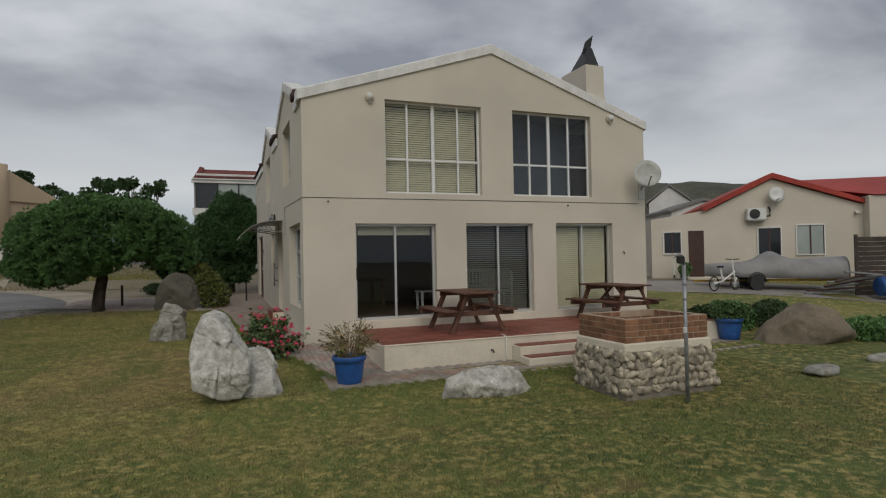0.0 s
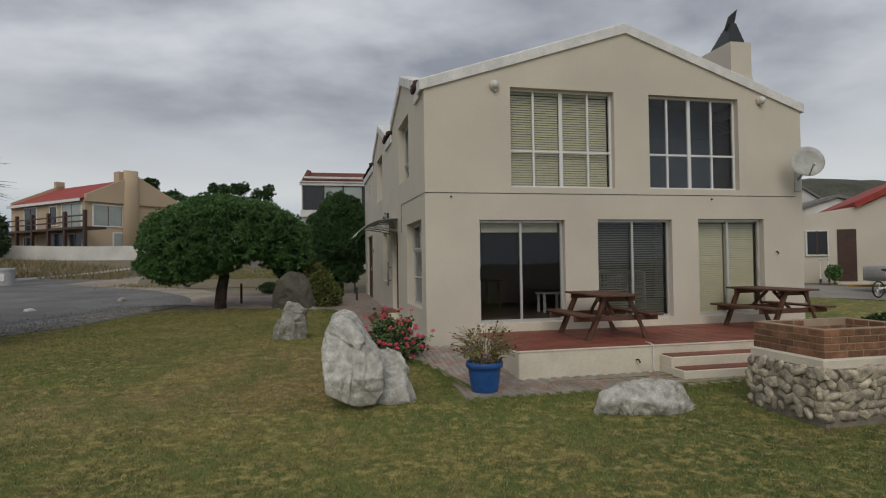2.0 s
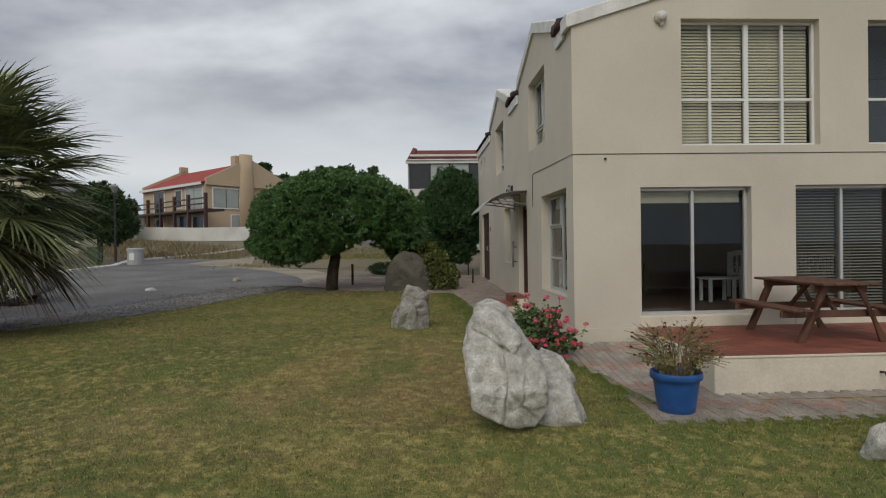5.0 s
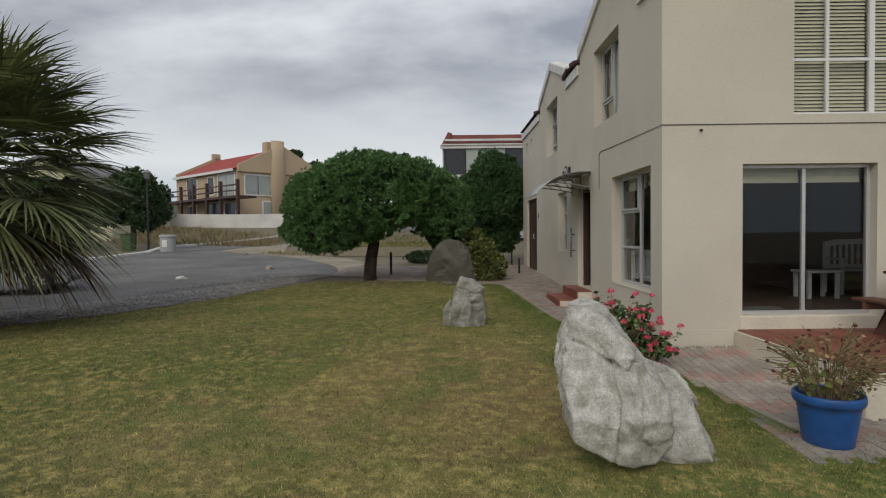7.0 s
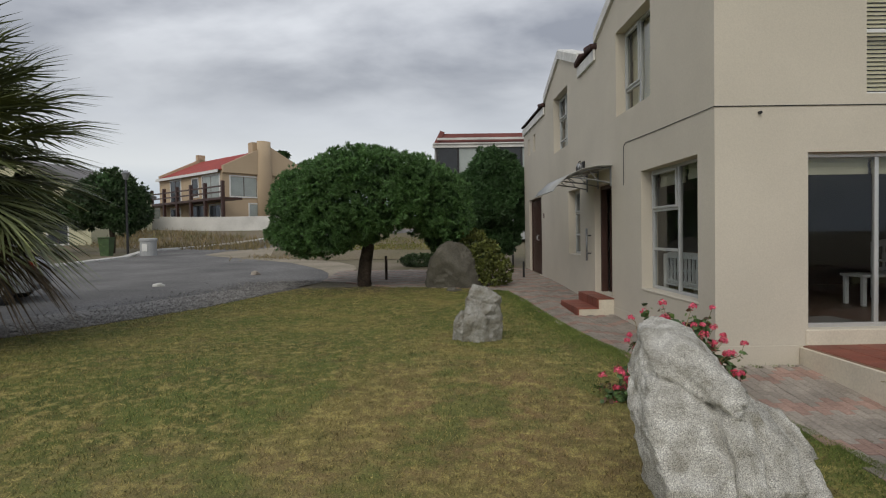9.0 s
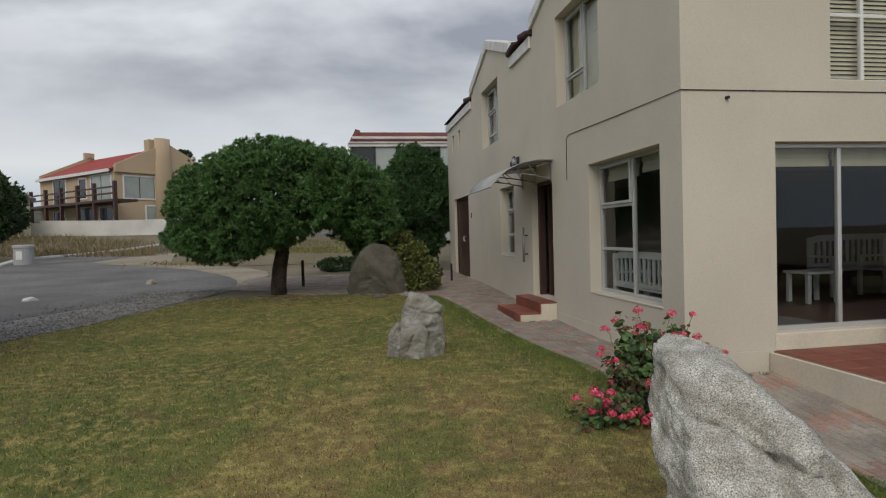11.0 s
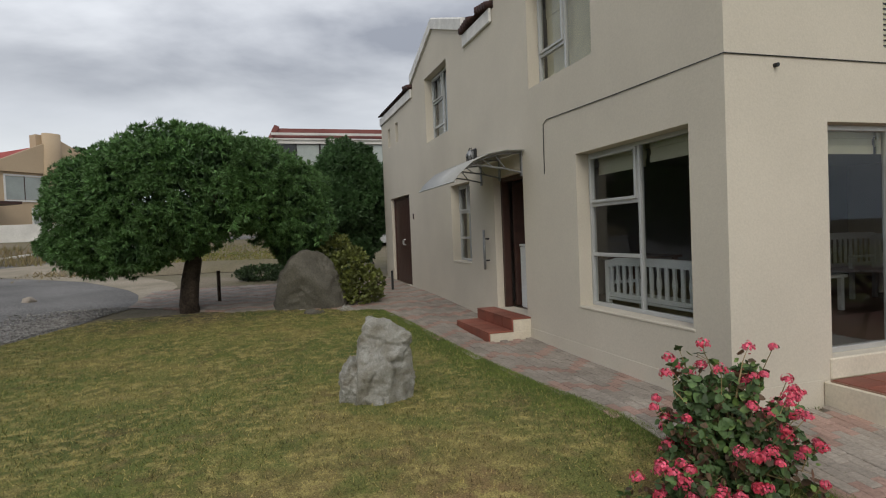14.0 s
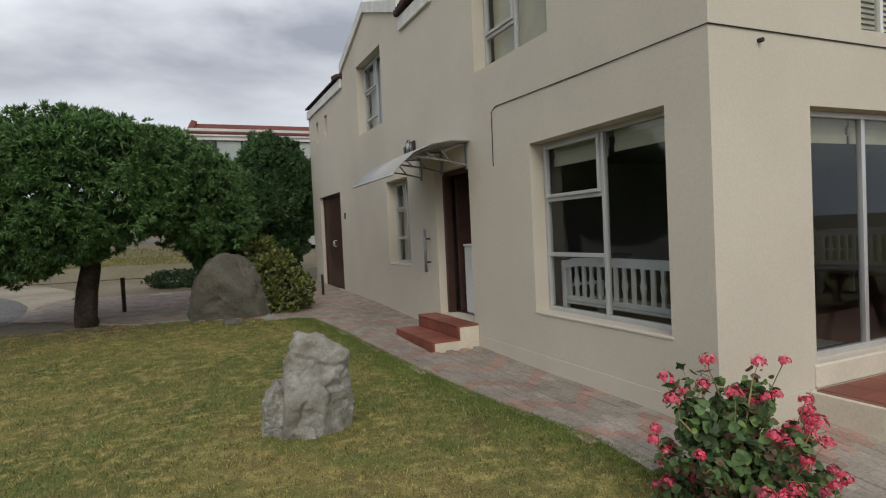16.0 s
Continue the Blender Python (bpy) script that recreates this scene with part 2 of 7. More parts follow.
def lawn_material(name, island):
    """Patchy mown turf: green, with dry straw-coloured areas, tufts and fine blades."""
    m = mat(name, (0.155, 0.165, 0.034), 0.98, var=0.2, scale=1.3, fine=90, bump=0.9, dark=(0.07, 0.105, 0.018), fine_var=0.42, island=island)
    n, l = m.node_tree.nodes, m.node_tree.links
    geo = next(x for x in n if x.type == "NEW_GEOMETRY")
    hsv = next(x for x in n if x.type == "HUE_SAT")
    src = next(x for x in l if x.to_node == hsv and x.to_socket.name == "Color").from_socket

    def layer(scale, detail, lo, hi, top, colour):
        tex, r, mx = n.new("ShaderNodeTexNoise"), n.new("ShaderNodeValToRGB"), n.new("ShaderNodeMix")
        tex.inputs["Scale"].default_value, tex.inputs["Detail"].default_value, tex.inputs["Roughness"].default_value = scale, detail, 0.65
        l.new(geo.outputs["Position"], tex.inputs["Vector"])
        r.color_ramp.elements[0].position, r.color_ramp.elements[1].position = lo, hi
        r.color_ramp.elements[1].color = (top, top, top, 1)
        l.new(tex.outputs["Fac"], r.inputs[0])
        mx.data_type = "RGBA"
        l.new(r.outputs[0], mx.inputs[0])
        mx.inputs[7].default_value = (*colour, 1)
        return mx

    straw = layer(0.55, 8, 0.42, 0.66, 0.8, (0.265, 0.212, 0.066))
    l.new(src, straw.inputs[6])

    def spread_patch(before, centre, size, amount, colour):
        """A worn area with a ragged rim: stained turf round a centre."""
        sub, mul, ln, tex = n.new("ShaderNodeVectorMath"), n.new("ShaderNodeVectorMath"), n.new("ShaderNodeVectorMath"), n.new("ShaderNodeTexNoise")
        sub.operation, mul.operation, ln.operation = "SUBTRACT", "MULTIPLY", "LENGTH"
        sub.inputs[1].default_value = (*centre, 0)
        mul.inputs[1].default_value = (1 / size[0], 1 / size[1], 0)
        tex.inputs["Scale"].default_value, tex.inputs["Detail"].default_value, tex.inputs["Roughness"].default_value = 2.2, 9, 0.7
        l.new(geo.outputs["Position"], sub.inputs[0])
        l.new(sub.outputs[0], mul.inputs[0])
        l.new(mul.outputs[0], ln.inputs[0])
        l.new(geo.outputs["Position"], tex.inputs["Vector"])
        add, r, mx = n.new("ShaderNodeMath"), n.new("ShaderNodeMapRange"), n.new("ShaderNodeMix")
        add.operation = "MULTIPLY_ADD"
        l.new(tex.outputs["Fac"], add.inputs[0])
        add.inputs[1].default_value = 2.6
        l.new(ln.outputs["Value"], add.inputs[2])
        r.inputs["From Min"].default_value, r.inputs["From Max"].default_value = 1.55, 2.6
        r.inputs["To Min"].default_value, r.inputs["To Max"].default_value = amount, 0.0
        l.new(add.outputs[0], r.inputs["Value"])
        mx.data_type = "RGBA"
        l.new(r.outputs[0], mx.inputs[0])
        l.new(before.outputs[2], mx.inputs[6])
        mx.inputs[7].default_value = (*colour, 1)
        return mx

    lush = spread_patch(straw, (-4.6, 6.0), (3.2, 4.0), 0.85, (0.08, 0.092, 0.02))
    lush = spread_patch(lush, (5.2, 3.6), (4.6, 2.9), 0.9, (0.06, 0.095, 0.018))
    # bare soil below the tree crown, with the tree's shade darkened into its colour
    soil = spread_patch(lush, (-2.6, 19.3), (2.6, 1.0), 0.9, (0.10, 0.078, 0.05))
    soil = spread_patch(soil, (2.2, 7.2), (1.9, 1.0), 0.8, (0.115, 0.15, 0.03))
    soil = spread_patch(soil, (0.75, 13.2), (0.55, 3.4), 0.75, (0.10, 0.135, 0.03))
    soil = spread_patch(soil, (-4.2, 11.4), (1.7, 2.2), 0.75, (0.078, 0.105, 0.02))
    soil = spread_patch(soil, (-2.9, 8.4), (1.7, 1.0), 0.85, (0.25, 0.195, 0.08))
    soil = spread_patch(soil, (10.5, 6.5), (5.5, 4.5), 0.9, (0.05, 0.078, 0.015))
    dry = spread_patch(soil, (-0.5, 9.7), (1.9, 2.1), 0.9, (0.24, 0.158, 0.07))
    tuft = layer(8.0, 12, 0.47, 0.62, 0.85, (0.37, 0.31, 0.105))
    thatch = layer(4.0, 10, 0.48, 0.68, 0.6, (0.125, 0.09, 0.034))
    l.new(dry.outputs[2], thatch.inputs[6])
    l.new(thatch.outputs[2], tuft.inputs[6])
    fresh = layer(1.3, 9, 0.49, 0.6, 0.7, (0.10, 0.135, 0.026))
    bare = layer(2.3, 11, 0.56, 0.66, 0.6, (0.15, 0.105, 0.045))
    deep = layer(5.0, 12, 0.49, 0.74, 0.55, (0.06, 0.066, 0.012))
    l.new(tuft.outputs[2], fresh.inputs[6])
    l.new(fresh.outputs[2], bare.inputs[6])
    l.new(bare.outputs[2], deep.inputs[6])
    top = deep
    if island:
        # single dry blades among the green ones
        pick, top = n.new("ShaderNodeMapRange"), n.new("ShaderNodeMix")
        pick.inputs["From Min"].default_value, pick.inputs["From Max"].default_value = 0.62, 0.8
        pick.inputs["To Max"].default_value = 0.75
        l.new(geo.outputs["Random Per Island"], pick.inputs["Value"])
        top.data_type = "RGBA"
        l.new(pick.outputs[0], top.inputs[0])
        l.new(deep.outputs[2], top.inputs[6])
        top.inputs[7].default_value = (0.34, 0.27, 0.10, 1)
    l.new(top.outputs[2], hsv.inputs["Color"])
    return m


LAWN = lawn_material("patchy_turf", 0.0)
BLADE = lawn_material("turf_blade", 0.6)


# ---- mesh helpers ----
class Build:
    """Collects vertices and faces for one mesh."""

    def __init__(self):
        self.v, self.f = [], []

    def add(self, verts, faces, m=None):
        k = len(self.v)
        self.v += [tuple(m @ Vector(p)) if m else tuple(p) for p in verts]
        self.f += [tuple(i + k for i in f) for f in faces]
        return self

    def box(self, x0, x1, y0, y1, z0, z1, m=None, c=0.0):
        """A box with its vertical and horizontal edges cut back by c."""
        if c <= 0:
            vs = [(x, y, z) for z in (z0, z1) for x, y in ((x0, y0), (x1, y0), (x1, y1), (x0, y1))]
            return self.add(vs, [(3, 2, 1, 0), (4, 5, 6, 7), (0, 1, 5, 4), (1, 2, 6, 5), (2, 3, 7, 6), (3, 0, 4, 7)], m)
        rings = []
        for z, k in ((z0, c), (z0 + c, 0), (z1 - c, 0), (z1, c)):
            rings.append([(x, y, z) for x, y in (
                (x0 + k + c, y0 + k), (x1 - k - c, y0 + k), (x1 - k, y0 + k + c), (x1 - k, y1 - k - c),
                (x1 - k - c, y1 - k), (x0 + k + c, y1 - k), (x0 + k, y1 - k - c), (x0 + k, y0 + k + c))])
        return self.rings(rings, m, True)

    def rings(self, rings, m=None, caps=False, closed=True):
        """Skin over a row of rings with equally many points."""
        n = len(rings[0])
        fs = []
        for i in range(len(rings) - 1):
            for j in range(n if closed else n - 1):
                a, b = i * n + j, i * n + (j + 1) % n
                fs.append((a, b, b + n, a + n))
        if caps:
            fs += [tuple(range(n - 1, -1, -1)), tuple(range((len(rings) - 1) * n, len(rings) * n))]
        return self.add([p for r in rings for p in r], fs, m)

    def tube(self, points, radius, sides=8, m=None):
        """A round bar along points; radius may be a list."""
        rs = radius if isinstance(radius, (list, tuple)) else [radius] * len(points)
        rings = []
        ps = [Vector(p) for p in points]
        for i, p in enumerate(ps):
            d = (ps[min(i + 1, len(ps) - 1)] - ps[max(i - 1, 0)]).normalized()
            a = d.cross(Vector((0, 0, 1)) if abs(d.z) < 0.9 else Vector((1, 0, 0))).normalized()
            b = d.cross(a)
            rings.append([tuple(p + rs[i] * (math.cos(2 * math.pi * k / sides) * a + math.sin(2 * math.pi * k / sides) * b)) for k in range(sides)])
        return self.rings(rings, m, True)

    def lathe(self, profile, sides=24, m=None, caps=True):
        return self.rings([[(r * math.cos(2 * math.pi * k / sides), r * math.sin(2 * math.pi * k / sides), z) for k in range(sides)] for r, z in profile], m, caps)

    def prism(self, outline, y0, y1, m=None):
        """An outline of (x, z) pushed along y."""
        return self.rings([[(x, y0, z) for x, z in outline], [(x, y1, z) for x, z in outline]], m, True)

    def mesh(self, name, material, smooth=False):
        me = bpy.data.meshes.new(name)
        me.from_pydata(self.v, [], self.f)
        bm = bmesh.new()
        bm.from_mesh(me)
        bmesh.ops.recalc_face_normals(bm, faces=bm.faces)
        bm.to_mesh(me)
        bm.free()
        if smooth:
            me.shade_smooth()
        me.materials.append(material)
        return me


def part(name, b, material, parent=None, label="", smooth=False):
    ob = new(name, b.mesh(name, material, smooth))
    if parent:
        ob.parent = parent
    return tagged(ob, label)


def setting(name, b, material, label="", category="", smooth=False):
    return tagged(part(name, b, material, None, label, smooth), label, category, kind="structure")


def thing(name, label, category, m=None, group=""):
    ob = new(name)
    ob.empty_display_size = 0.1
    if m is not None:
        ob.matrix_world = m
    return tagged(ob, label, category, group)


def raw(name, verts, faces, material, parent=None, smooth=False):
    """Plain mesh from number arrays, for very many small pieces."""
    me = bpy.data.meshes.new(name)
    me.from_pydata(verts.tolist() if hasattr(verts, "tolist") else verts, [], faces.tolist() if hasattr(faces, "tolist") else faces)
    me.materials.append(material)
    if smooth:
        me.shade_smooth()
    ob = new(name, me)
    if parent:
        ob.parent = parent
    return ob


def smooth01(a, b, v):
    t = np.clip((v - a) / (b - a), 0, 1)
    return t * t * (3 - 2 * t)


def height(x, y):
    """The lie of the land."""
    x, y = np.asarray(x, float), np.asarray(y, float)
    z = -0.5 + 0.1 * smooth01(6.0, 8.6, y) + 0.26 * smooth01(8.4, 12.2, y) + 0.24 * smooth01(13, 21.5, y)
    z = z + 0.03 * np.clip(y - 22, 0, 21) + 1.25 * smooth01(43, 52, y) + 0.5 * smooth01(52, 60, y) + 0.012 * np.clip(y - 60, 0, 400)
    right = smooth01(8, 14, x) * (0.12 + 0.4 * smooth01(8.5, 16.5, y) - 0.1 * smooth01(17, 24, y))
    return z + right + 2.2 * smooth01(26, 60, y) * smooth01(16, 40, x)


# ---- ground ----
def grid_sheet(name, xs, ys, lift, material, label, category):
    X, Y = np.meshgrid(xs, ys)
    Z = height(X, Y) + lift
    v = np.stack([X, Y, Z], -1).reshape(-1, 3)
    n, k = len(xs), len(ys)
    i = np.arange((k - 1) * n).reshape(k - 1, n)[:, :-1].ravel()
    ob = raw(name, v, np.stack([i, i + 1, i + n + 1, i + n], 1), material, smooth=True)
    return tagged(ob, label, category, kind="structure")


spread = lambda a, b, n: list(np.linspace(a, b, n))
grid_sheet("ground", [-900, -500, -250, -120, -70] + spread(-45, 40, 86) + [60, 90, 150, 300, 600, 900],
           [-300, -120, -50, -25] + spread(-12, 72, 120) + [85, 110, 160, 250, 400, 700, 1200], 0.0, SAND,
           "sandy soil with dry grass between the houses", "ground")


def ruled(name, rows, lift, material, label, category, cols=24):
    """A sheet between left and right edges (y, x_left, x_right), lying on the land."""
    v = []
    for y, a, b in rows:
        for k in range(cols + 1):
            x = a + (b - a) * k / cols
            v.append((x, y, float(height(x, y)) + lift))
    n = cols + 1
    f = [(j * n + k, j * n + k + 1, (j + 1) * n + k + 1, (j + 1) * n + k) for j in range(len(rows) - 1) for k in range(cols)]
    return tagged(raw(name, v, f, material, smooth=True), label, category, kind="structure")


def lerp_rows(keys, step):
    ys = np.arange(keys[0][0], keys[-1][0] + 1e-6, step)
    K = np.array(keys)
    return [(float(y), float(np.interp(y, K[:, 0], K[:, 1])), float(np.interp(y, K[:, 0], K[:, 2]))) for y in ys]


LAWN_KEYS = [(-12.0, -14.0, 40.0), (5.8, -11.0, 40.0), (7.75, -10.2, 40.0), (8.35, -9.9, 2.2), (9.7, -9.4, 1.95), (10.9, -9.0, 1.38),
             (12.5, -8.5, 1.08), (13.4, -8.3, 1.0), (14.7, -7.2, 0.9), (16.7, -5.9, 0.75), (18.2, -5.2, 0.55), (18.9, -4.9, -0.4), (19.6, -4.5, -2.2)]
ruled("lawn", lerp_rows(LAWN_KEYS, 0.2), 0.02, LAWN, "patchy green and straw-coloured mown lawn", "lawn", 60)
ruled("side_lawn", lerp_rows([(7.75, 3.0, 40.0), (8.0, 10.9, 40.0), (14.5, 10.9, 30.0), (15.5, 12.0, 26.0)], 0.25), 0.02, LAWN, "green lawn beside the neighbouring drive", "lawn", 40)

# road: a wide asphalt bend with loose gravel along the lawn
ruled("road", lerp_rows([(2.0, -34.0, -12.0), (8.0, -30.0, -10.9), (13.3, -26.0, -8.5), (14.7, -24.5, -7.3), (16.7, -23.0, -5.95), (19.0, -21.5, -4.8), (21.5, -20.3, -4.36), (23.0, -19.6, -4.4),
                         (24.0, -19.0, -4.65), (25.5, -18.3, -5.2), (27.0, -17.6, -6.0), (29.1, -17.0, -7.2), (31.7, -16.7, -9.7), (34.0, -16.6, -12.0), (35.6, -16.8, -13.3), (38.5, -17.8, -13.2), (41.2, -18.1, -12.0), (44.0, -17.0, -11.6), (46.0, -15.0, -11.0), (48.0, -12.0, -6.0), (50.0, -8.0, 6.0)], 0.5), 0.014, ASPHALT,
      "worn grey asphalt road bending past the lawn", "road", 40)
ruled("gravel_edge", lerp_rows([(6.0, -13.4, -11.4), (13.3, -11.5, -8.5), (14.7, -10.3, -7.3), (16.7, -8.2, -5.95), (19.0, -6.6, -5.1), (20.4, -5.6, -4.7)], 0.3), 0.022, GRAVEL,
      "loose grey gravel along the road edge", "gravel", 12)
PALE_SAND = mat("pale_sand", (0.33, 0.285, 0.22), 0.98, var=0.16, scale=0.8, fine=22, bump=0.5, dark=(0.22, 0.19, 0.135), fine_var=0.18)
ruled("verge", lerp_rows([(22.6, -4.42, -4.2), (24.0, -4.65, -4.0), (25.5, -5.2, -3.9), (27.0, -6.0, -4.2), (29.1, -7.2, -5.2), (31.7, -9.7, -7.8), (34.0, -12.0, -8.6), (35.6, -13.3, -9.2), (38.5, -13.2, -9.6), (41.2, -12.0, -10.2), (44.0, -11.6, -10.8)], 0.4), 0.02, PALE_SAND, "pale sandy verge along the road", "verge", 12)
# low concrete kerb on the far side of the road
kb = Build()
kpts = [(-24.5, 14.7), (-21.5, 19), (-19.8, 22.5), (-17.6, 27), (-16.8, 30), (-16.6, 34), (-18.5, 40), (-17, 44), (-12, 48), (-8, 50)]
for (ax, ay), (bx, by) in zip(kpts[:-1], kpts[1:]):
    n = 4
    for k in range(n):
        p, q = ((ax + (bx - ax) * j / n, ay + (by - ay) * j / n) for j in (k, k + 0.97))
        d = Vector((q[0] - p[0], q[1] - p[1], 0)).normalized() * 0.15
        o = Vector((-d.y, d.x, 0))
        zs = [float(height(*c)) for c in (p, q)]
        kb.rings([[(p[0] - o.x, p[1] - o.y, zs[0] - 0.1), (p[0] + o.x, p[1] + o.y, zs[0] - 0.1), (p[0] + o.x, p[1] + o.y, zs[0] + 0.13), (p[0] - o.x, p[1] - o.y, zs[0] + 0.11)],
                  [(q[0] - o.x, q[1] - o.y, zs[1] - 0.1), (q[0] + o.x, q[1] + o.y, zs[1] - 0.1), (q[0] + o.x, q[1] + o.y, zs[1] + 0.13), (q[0] - o.x, q[1] - o.y, zs[1] + 0.11)]], None, True)
setting("kerb", kb, WHITEWALL, "pale concrete kerb on the road's far side", "kerb")

# ---- the house ----
FX, FY, RX, BY = 2.10, 11.14, 10.80, 24.90   # corner, facade, right end, back end
RIDGE_X, RIDGE_Z = 6.45, 6.28
FLOOR_Z = 0.24


def wall_panel(b, axis, plane, thick, us, zs, holes, top):
    """A wall of cells with holes; us and zs are the cuts, top(u, middle) the height of its upper edge."""
    us, zs = sorted(set(us)), sorted(set(zs))
    rows = len(zs)

    def solid(i, j):
        if not (0 <= i < len(us) - 1 and 0 <= j < rows):
            return False
        u = (us[i] + us[i + 1]) / 2
        z = (zs[j] + zs[j + 1]) / 2 if j < rows - 1 else zs[j] + 0.01
        return not any(a < u < c and d < z < e for a, c, d, e in holes)

    def corner(i, j, mid, deep):
        u = us[i]
        z = min(zs[j], top(u, mid)) if j < rows else top(u, mid)
        return (u, plane + deep, z) if axis == "y" else (plane + deep, u, z)

    for i in range(len(us) - 1):
        mid = (us[i] + us[i + 1]) / 2
        for j in range(rows):
            if not solid(i, j):
                continue
            c = [[corner(a, q, mid, d) for a, q in ((i, j), (i + 1, j), (i + 1, j + 1), (i, j + 1))] for d in (0, thick)]
            if c[0][3][2] - c[0][0][2] < 1e-6 and c[0][2][2] - c[0][1][2] < 1e-6:
                continue
            b.add(c[0], [(0, 1, 2, 3)])
            b.add(c[1], [(3, 2, 1, 0)])
            for (di, dj), (p, q) in (((-1, 0), (3, 0)), ((1, 0), (1, 2)), ((0, -1), (0, 1)), ((0, 1), (2, 3))):
                if not solid(i + di, j + dj) or (di and j == rows - 1):
                    b.add([c[0][p], c[0][q], c[1][q], c[1][p]], [(0, 1, 2, 3)])


def weld(ob, dist=0.0005):
    bm = bmesh.new()
    bm.from_mesh(ob.data)
    bmesh.ops.remove_doubles(bm, verts=bm.verts, dist=dist)
    bmesh.ops.recalc_face_normals(bm, faces=bm.faces)
    bm.to_mesh(ob.data)
    bm.free()
    return ob


def gable_top(x, mid):
    return RIDGE_Z - (0.324 if x < RIDGE_X else 0.342) * abs(x - RIDGE_X)


FRONT_HOLES = {"door_1": (3.19, 5.01, FLOOR_Z, 2.30), "door_2": (5.745, 7.475, FLOOR_Z, 2.315), "door_3": (8.11, 9.765, FLOOR_Z, 2.33),
               "window_1": (3.875, 6.165, 2.965, 4.995), "window_2": (6.98, 9.175, 2.97, 4.985)}
SIDE_HOLES = {"window_3": (11.575, 13.51, 0.53, 2.35), "door_4": (15.0, 16.12, 0.22, 2.32), "window_4": (17.26, 18.36, 0.915, 2.39),
              "garage": (21.78, 23.95, 0.12, 2.50), "window_5": (13.09, 14.71, 3.425, 4.88), "window_6": (18.36, 19.95, 3.505, 4.925),
              "window_7": (22.72, 23.02, 4.0, 4.52), "window_8": (23.72, 24.02, 4.0, 4.52)}

def panel(name, axis, plane, thick, ends, z0, holes, top, extra=(), material=PLASTER, label="", parent=None):
    b = Build()
    hs = list(holes)
    wall_panel(b, axis, plane, thick, list(ends) + list(extra) + [u for h in hs for u in h[:2]], [z0] + [z for h in hs for z in h[2:]], hs, top)
    ob = weld(part(name, b, material, parent, label))
    if not parent:
        tagged(ob, label, "wall", kind="structure")
    return ob


GABLES = (14.0, 19.19)
EAVE = 4.985


def side_top(y, mid):
    for c in GABLES:
        if abs(mid - c) < 1.86:
            return 5.15 + 0.66 * (1 - abs(y - c) / 1.86)
    return EAVE


panel("wall_front", "y", FY, 0.26, (FX, RX), -0.7, FRONT_HOLES.values(), gable_top, (RIDGE_X,), label="cream plastered gable wall of the house")
panel("wall_side", "x", FX, 0.26, (FY + 0.26, BY), -0.7, SIDE_HOLES.values(), side_top, [c + d for c in GABLES for d in (-1.86, 0, 1.86)], label="cream plastered side wall with two small gables")
panel("wall_right", "x", RX - 0.26, 0.26, (FY + 0.26, BY), -0.7, (), lambda y, m: 4.72, label="cream plastered wall facing the neighbours")
panel("wall_back", "y", BY - 0.26, 0.26, (FX + 0.26, RX - 0.26), -0.7, (), gable_top, (RIDGE_X,), label="cream plastered back wall")
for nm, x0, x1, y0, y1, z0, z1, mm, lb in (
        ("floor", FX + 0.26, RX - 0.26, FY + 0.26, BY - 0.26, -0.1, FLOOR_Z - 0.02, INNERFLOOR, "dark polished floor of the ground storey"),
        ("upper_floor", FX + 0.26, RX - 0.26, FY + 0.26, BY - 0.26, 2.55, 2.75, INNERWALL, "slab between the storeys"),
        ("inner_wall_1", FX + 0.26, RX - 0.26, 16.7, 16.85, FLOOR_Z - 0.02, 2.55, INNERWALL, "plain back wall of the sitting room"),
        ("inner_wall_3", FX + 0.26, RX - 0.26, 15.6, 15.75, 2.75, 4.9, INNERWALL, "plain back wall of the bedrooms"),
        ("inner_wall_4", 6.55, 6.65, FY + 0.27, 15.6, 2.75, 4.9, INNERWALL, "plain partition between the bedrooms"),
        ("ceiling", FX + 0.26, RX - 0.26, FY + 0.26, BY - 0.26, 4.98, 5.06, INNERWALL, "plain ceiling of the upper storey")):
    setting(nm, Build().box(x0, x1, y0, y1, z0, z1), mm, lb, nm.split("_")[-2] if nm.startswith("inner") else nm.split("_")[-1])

# white copings on the gables
def coping(name, axis, plane, depth, pts, high, label):
    """A slab that follows the sloping points (u, z), axis 'y' for a wall along x."""
    b = Build()
    rings = []
    for u, z in pts:
        sec = [(-0.05, -0.02), (depth, -0.02), (depth, high), (-0.02, high), (-0.05, high - 0.03)]
        rings.append([((u, plane + d, z + h) if axis == "y" else (plane + d, u, z + h)) for d, h in sec])
    b.rings(rings, None, True)
    return setting(name, b, COPING, label, "coping")


coping("trim_1", "y", FY, 0.34, [(FX - 0.09, gable_top(FX, 0) - 0.02), (4.0, gable_top(4.0, 0)), (RIDGE_X, RIDGE_Z), (8.6, gable_top(8.6, 0)), (RX + 0.07, gable_top(RX, 0) - 0.02)], 0.205, "stained white coping along the gable")
for k, c in enumerate(GABLES):
    coping("trim_%d" % (k + 2), "x", FX, 0.32, [(c - 1.92, 5.13), (c, 5.81), (c + 1.92, 5.13)], 0.21, "white coping on a small side gable")
EAVE_RUNS = ((FY + 0.36, GABLES[0] - 1.94), (GABLES[0] + 1.94, GABLES[1] - 1.94), (GABLES[1] + 1.94, BY))
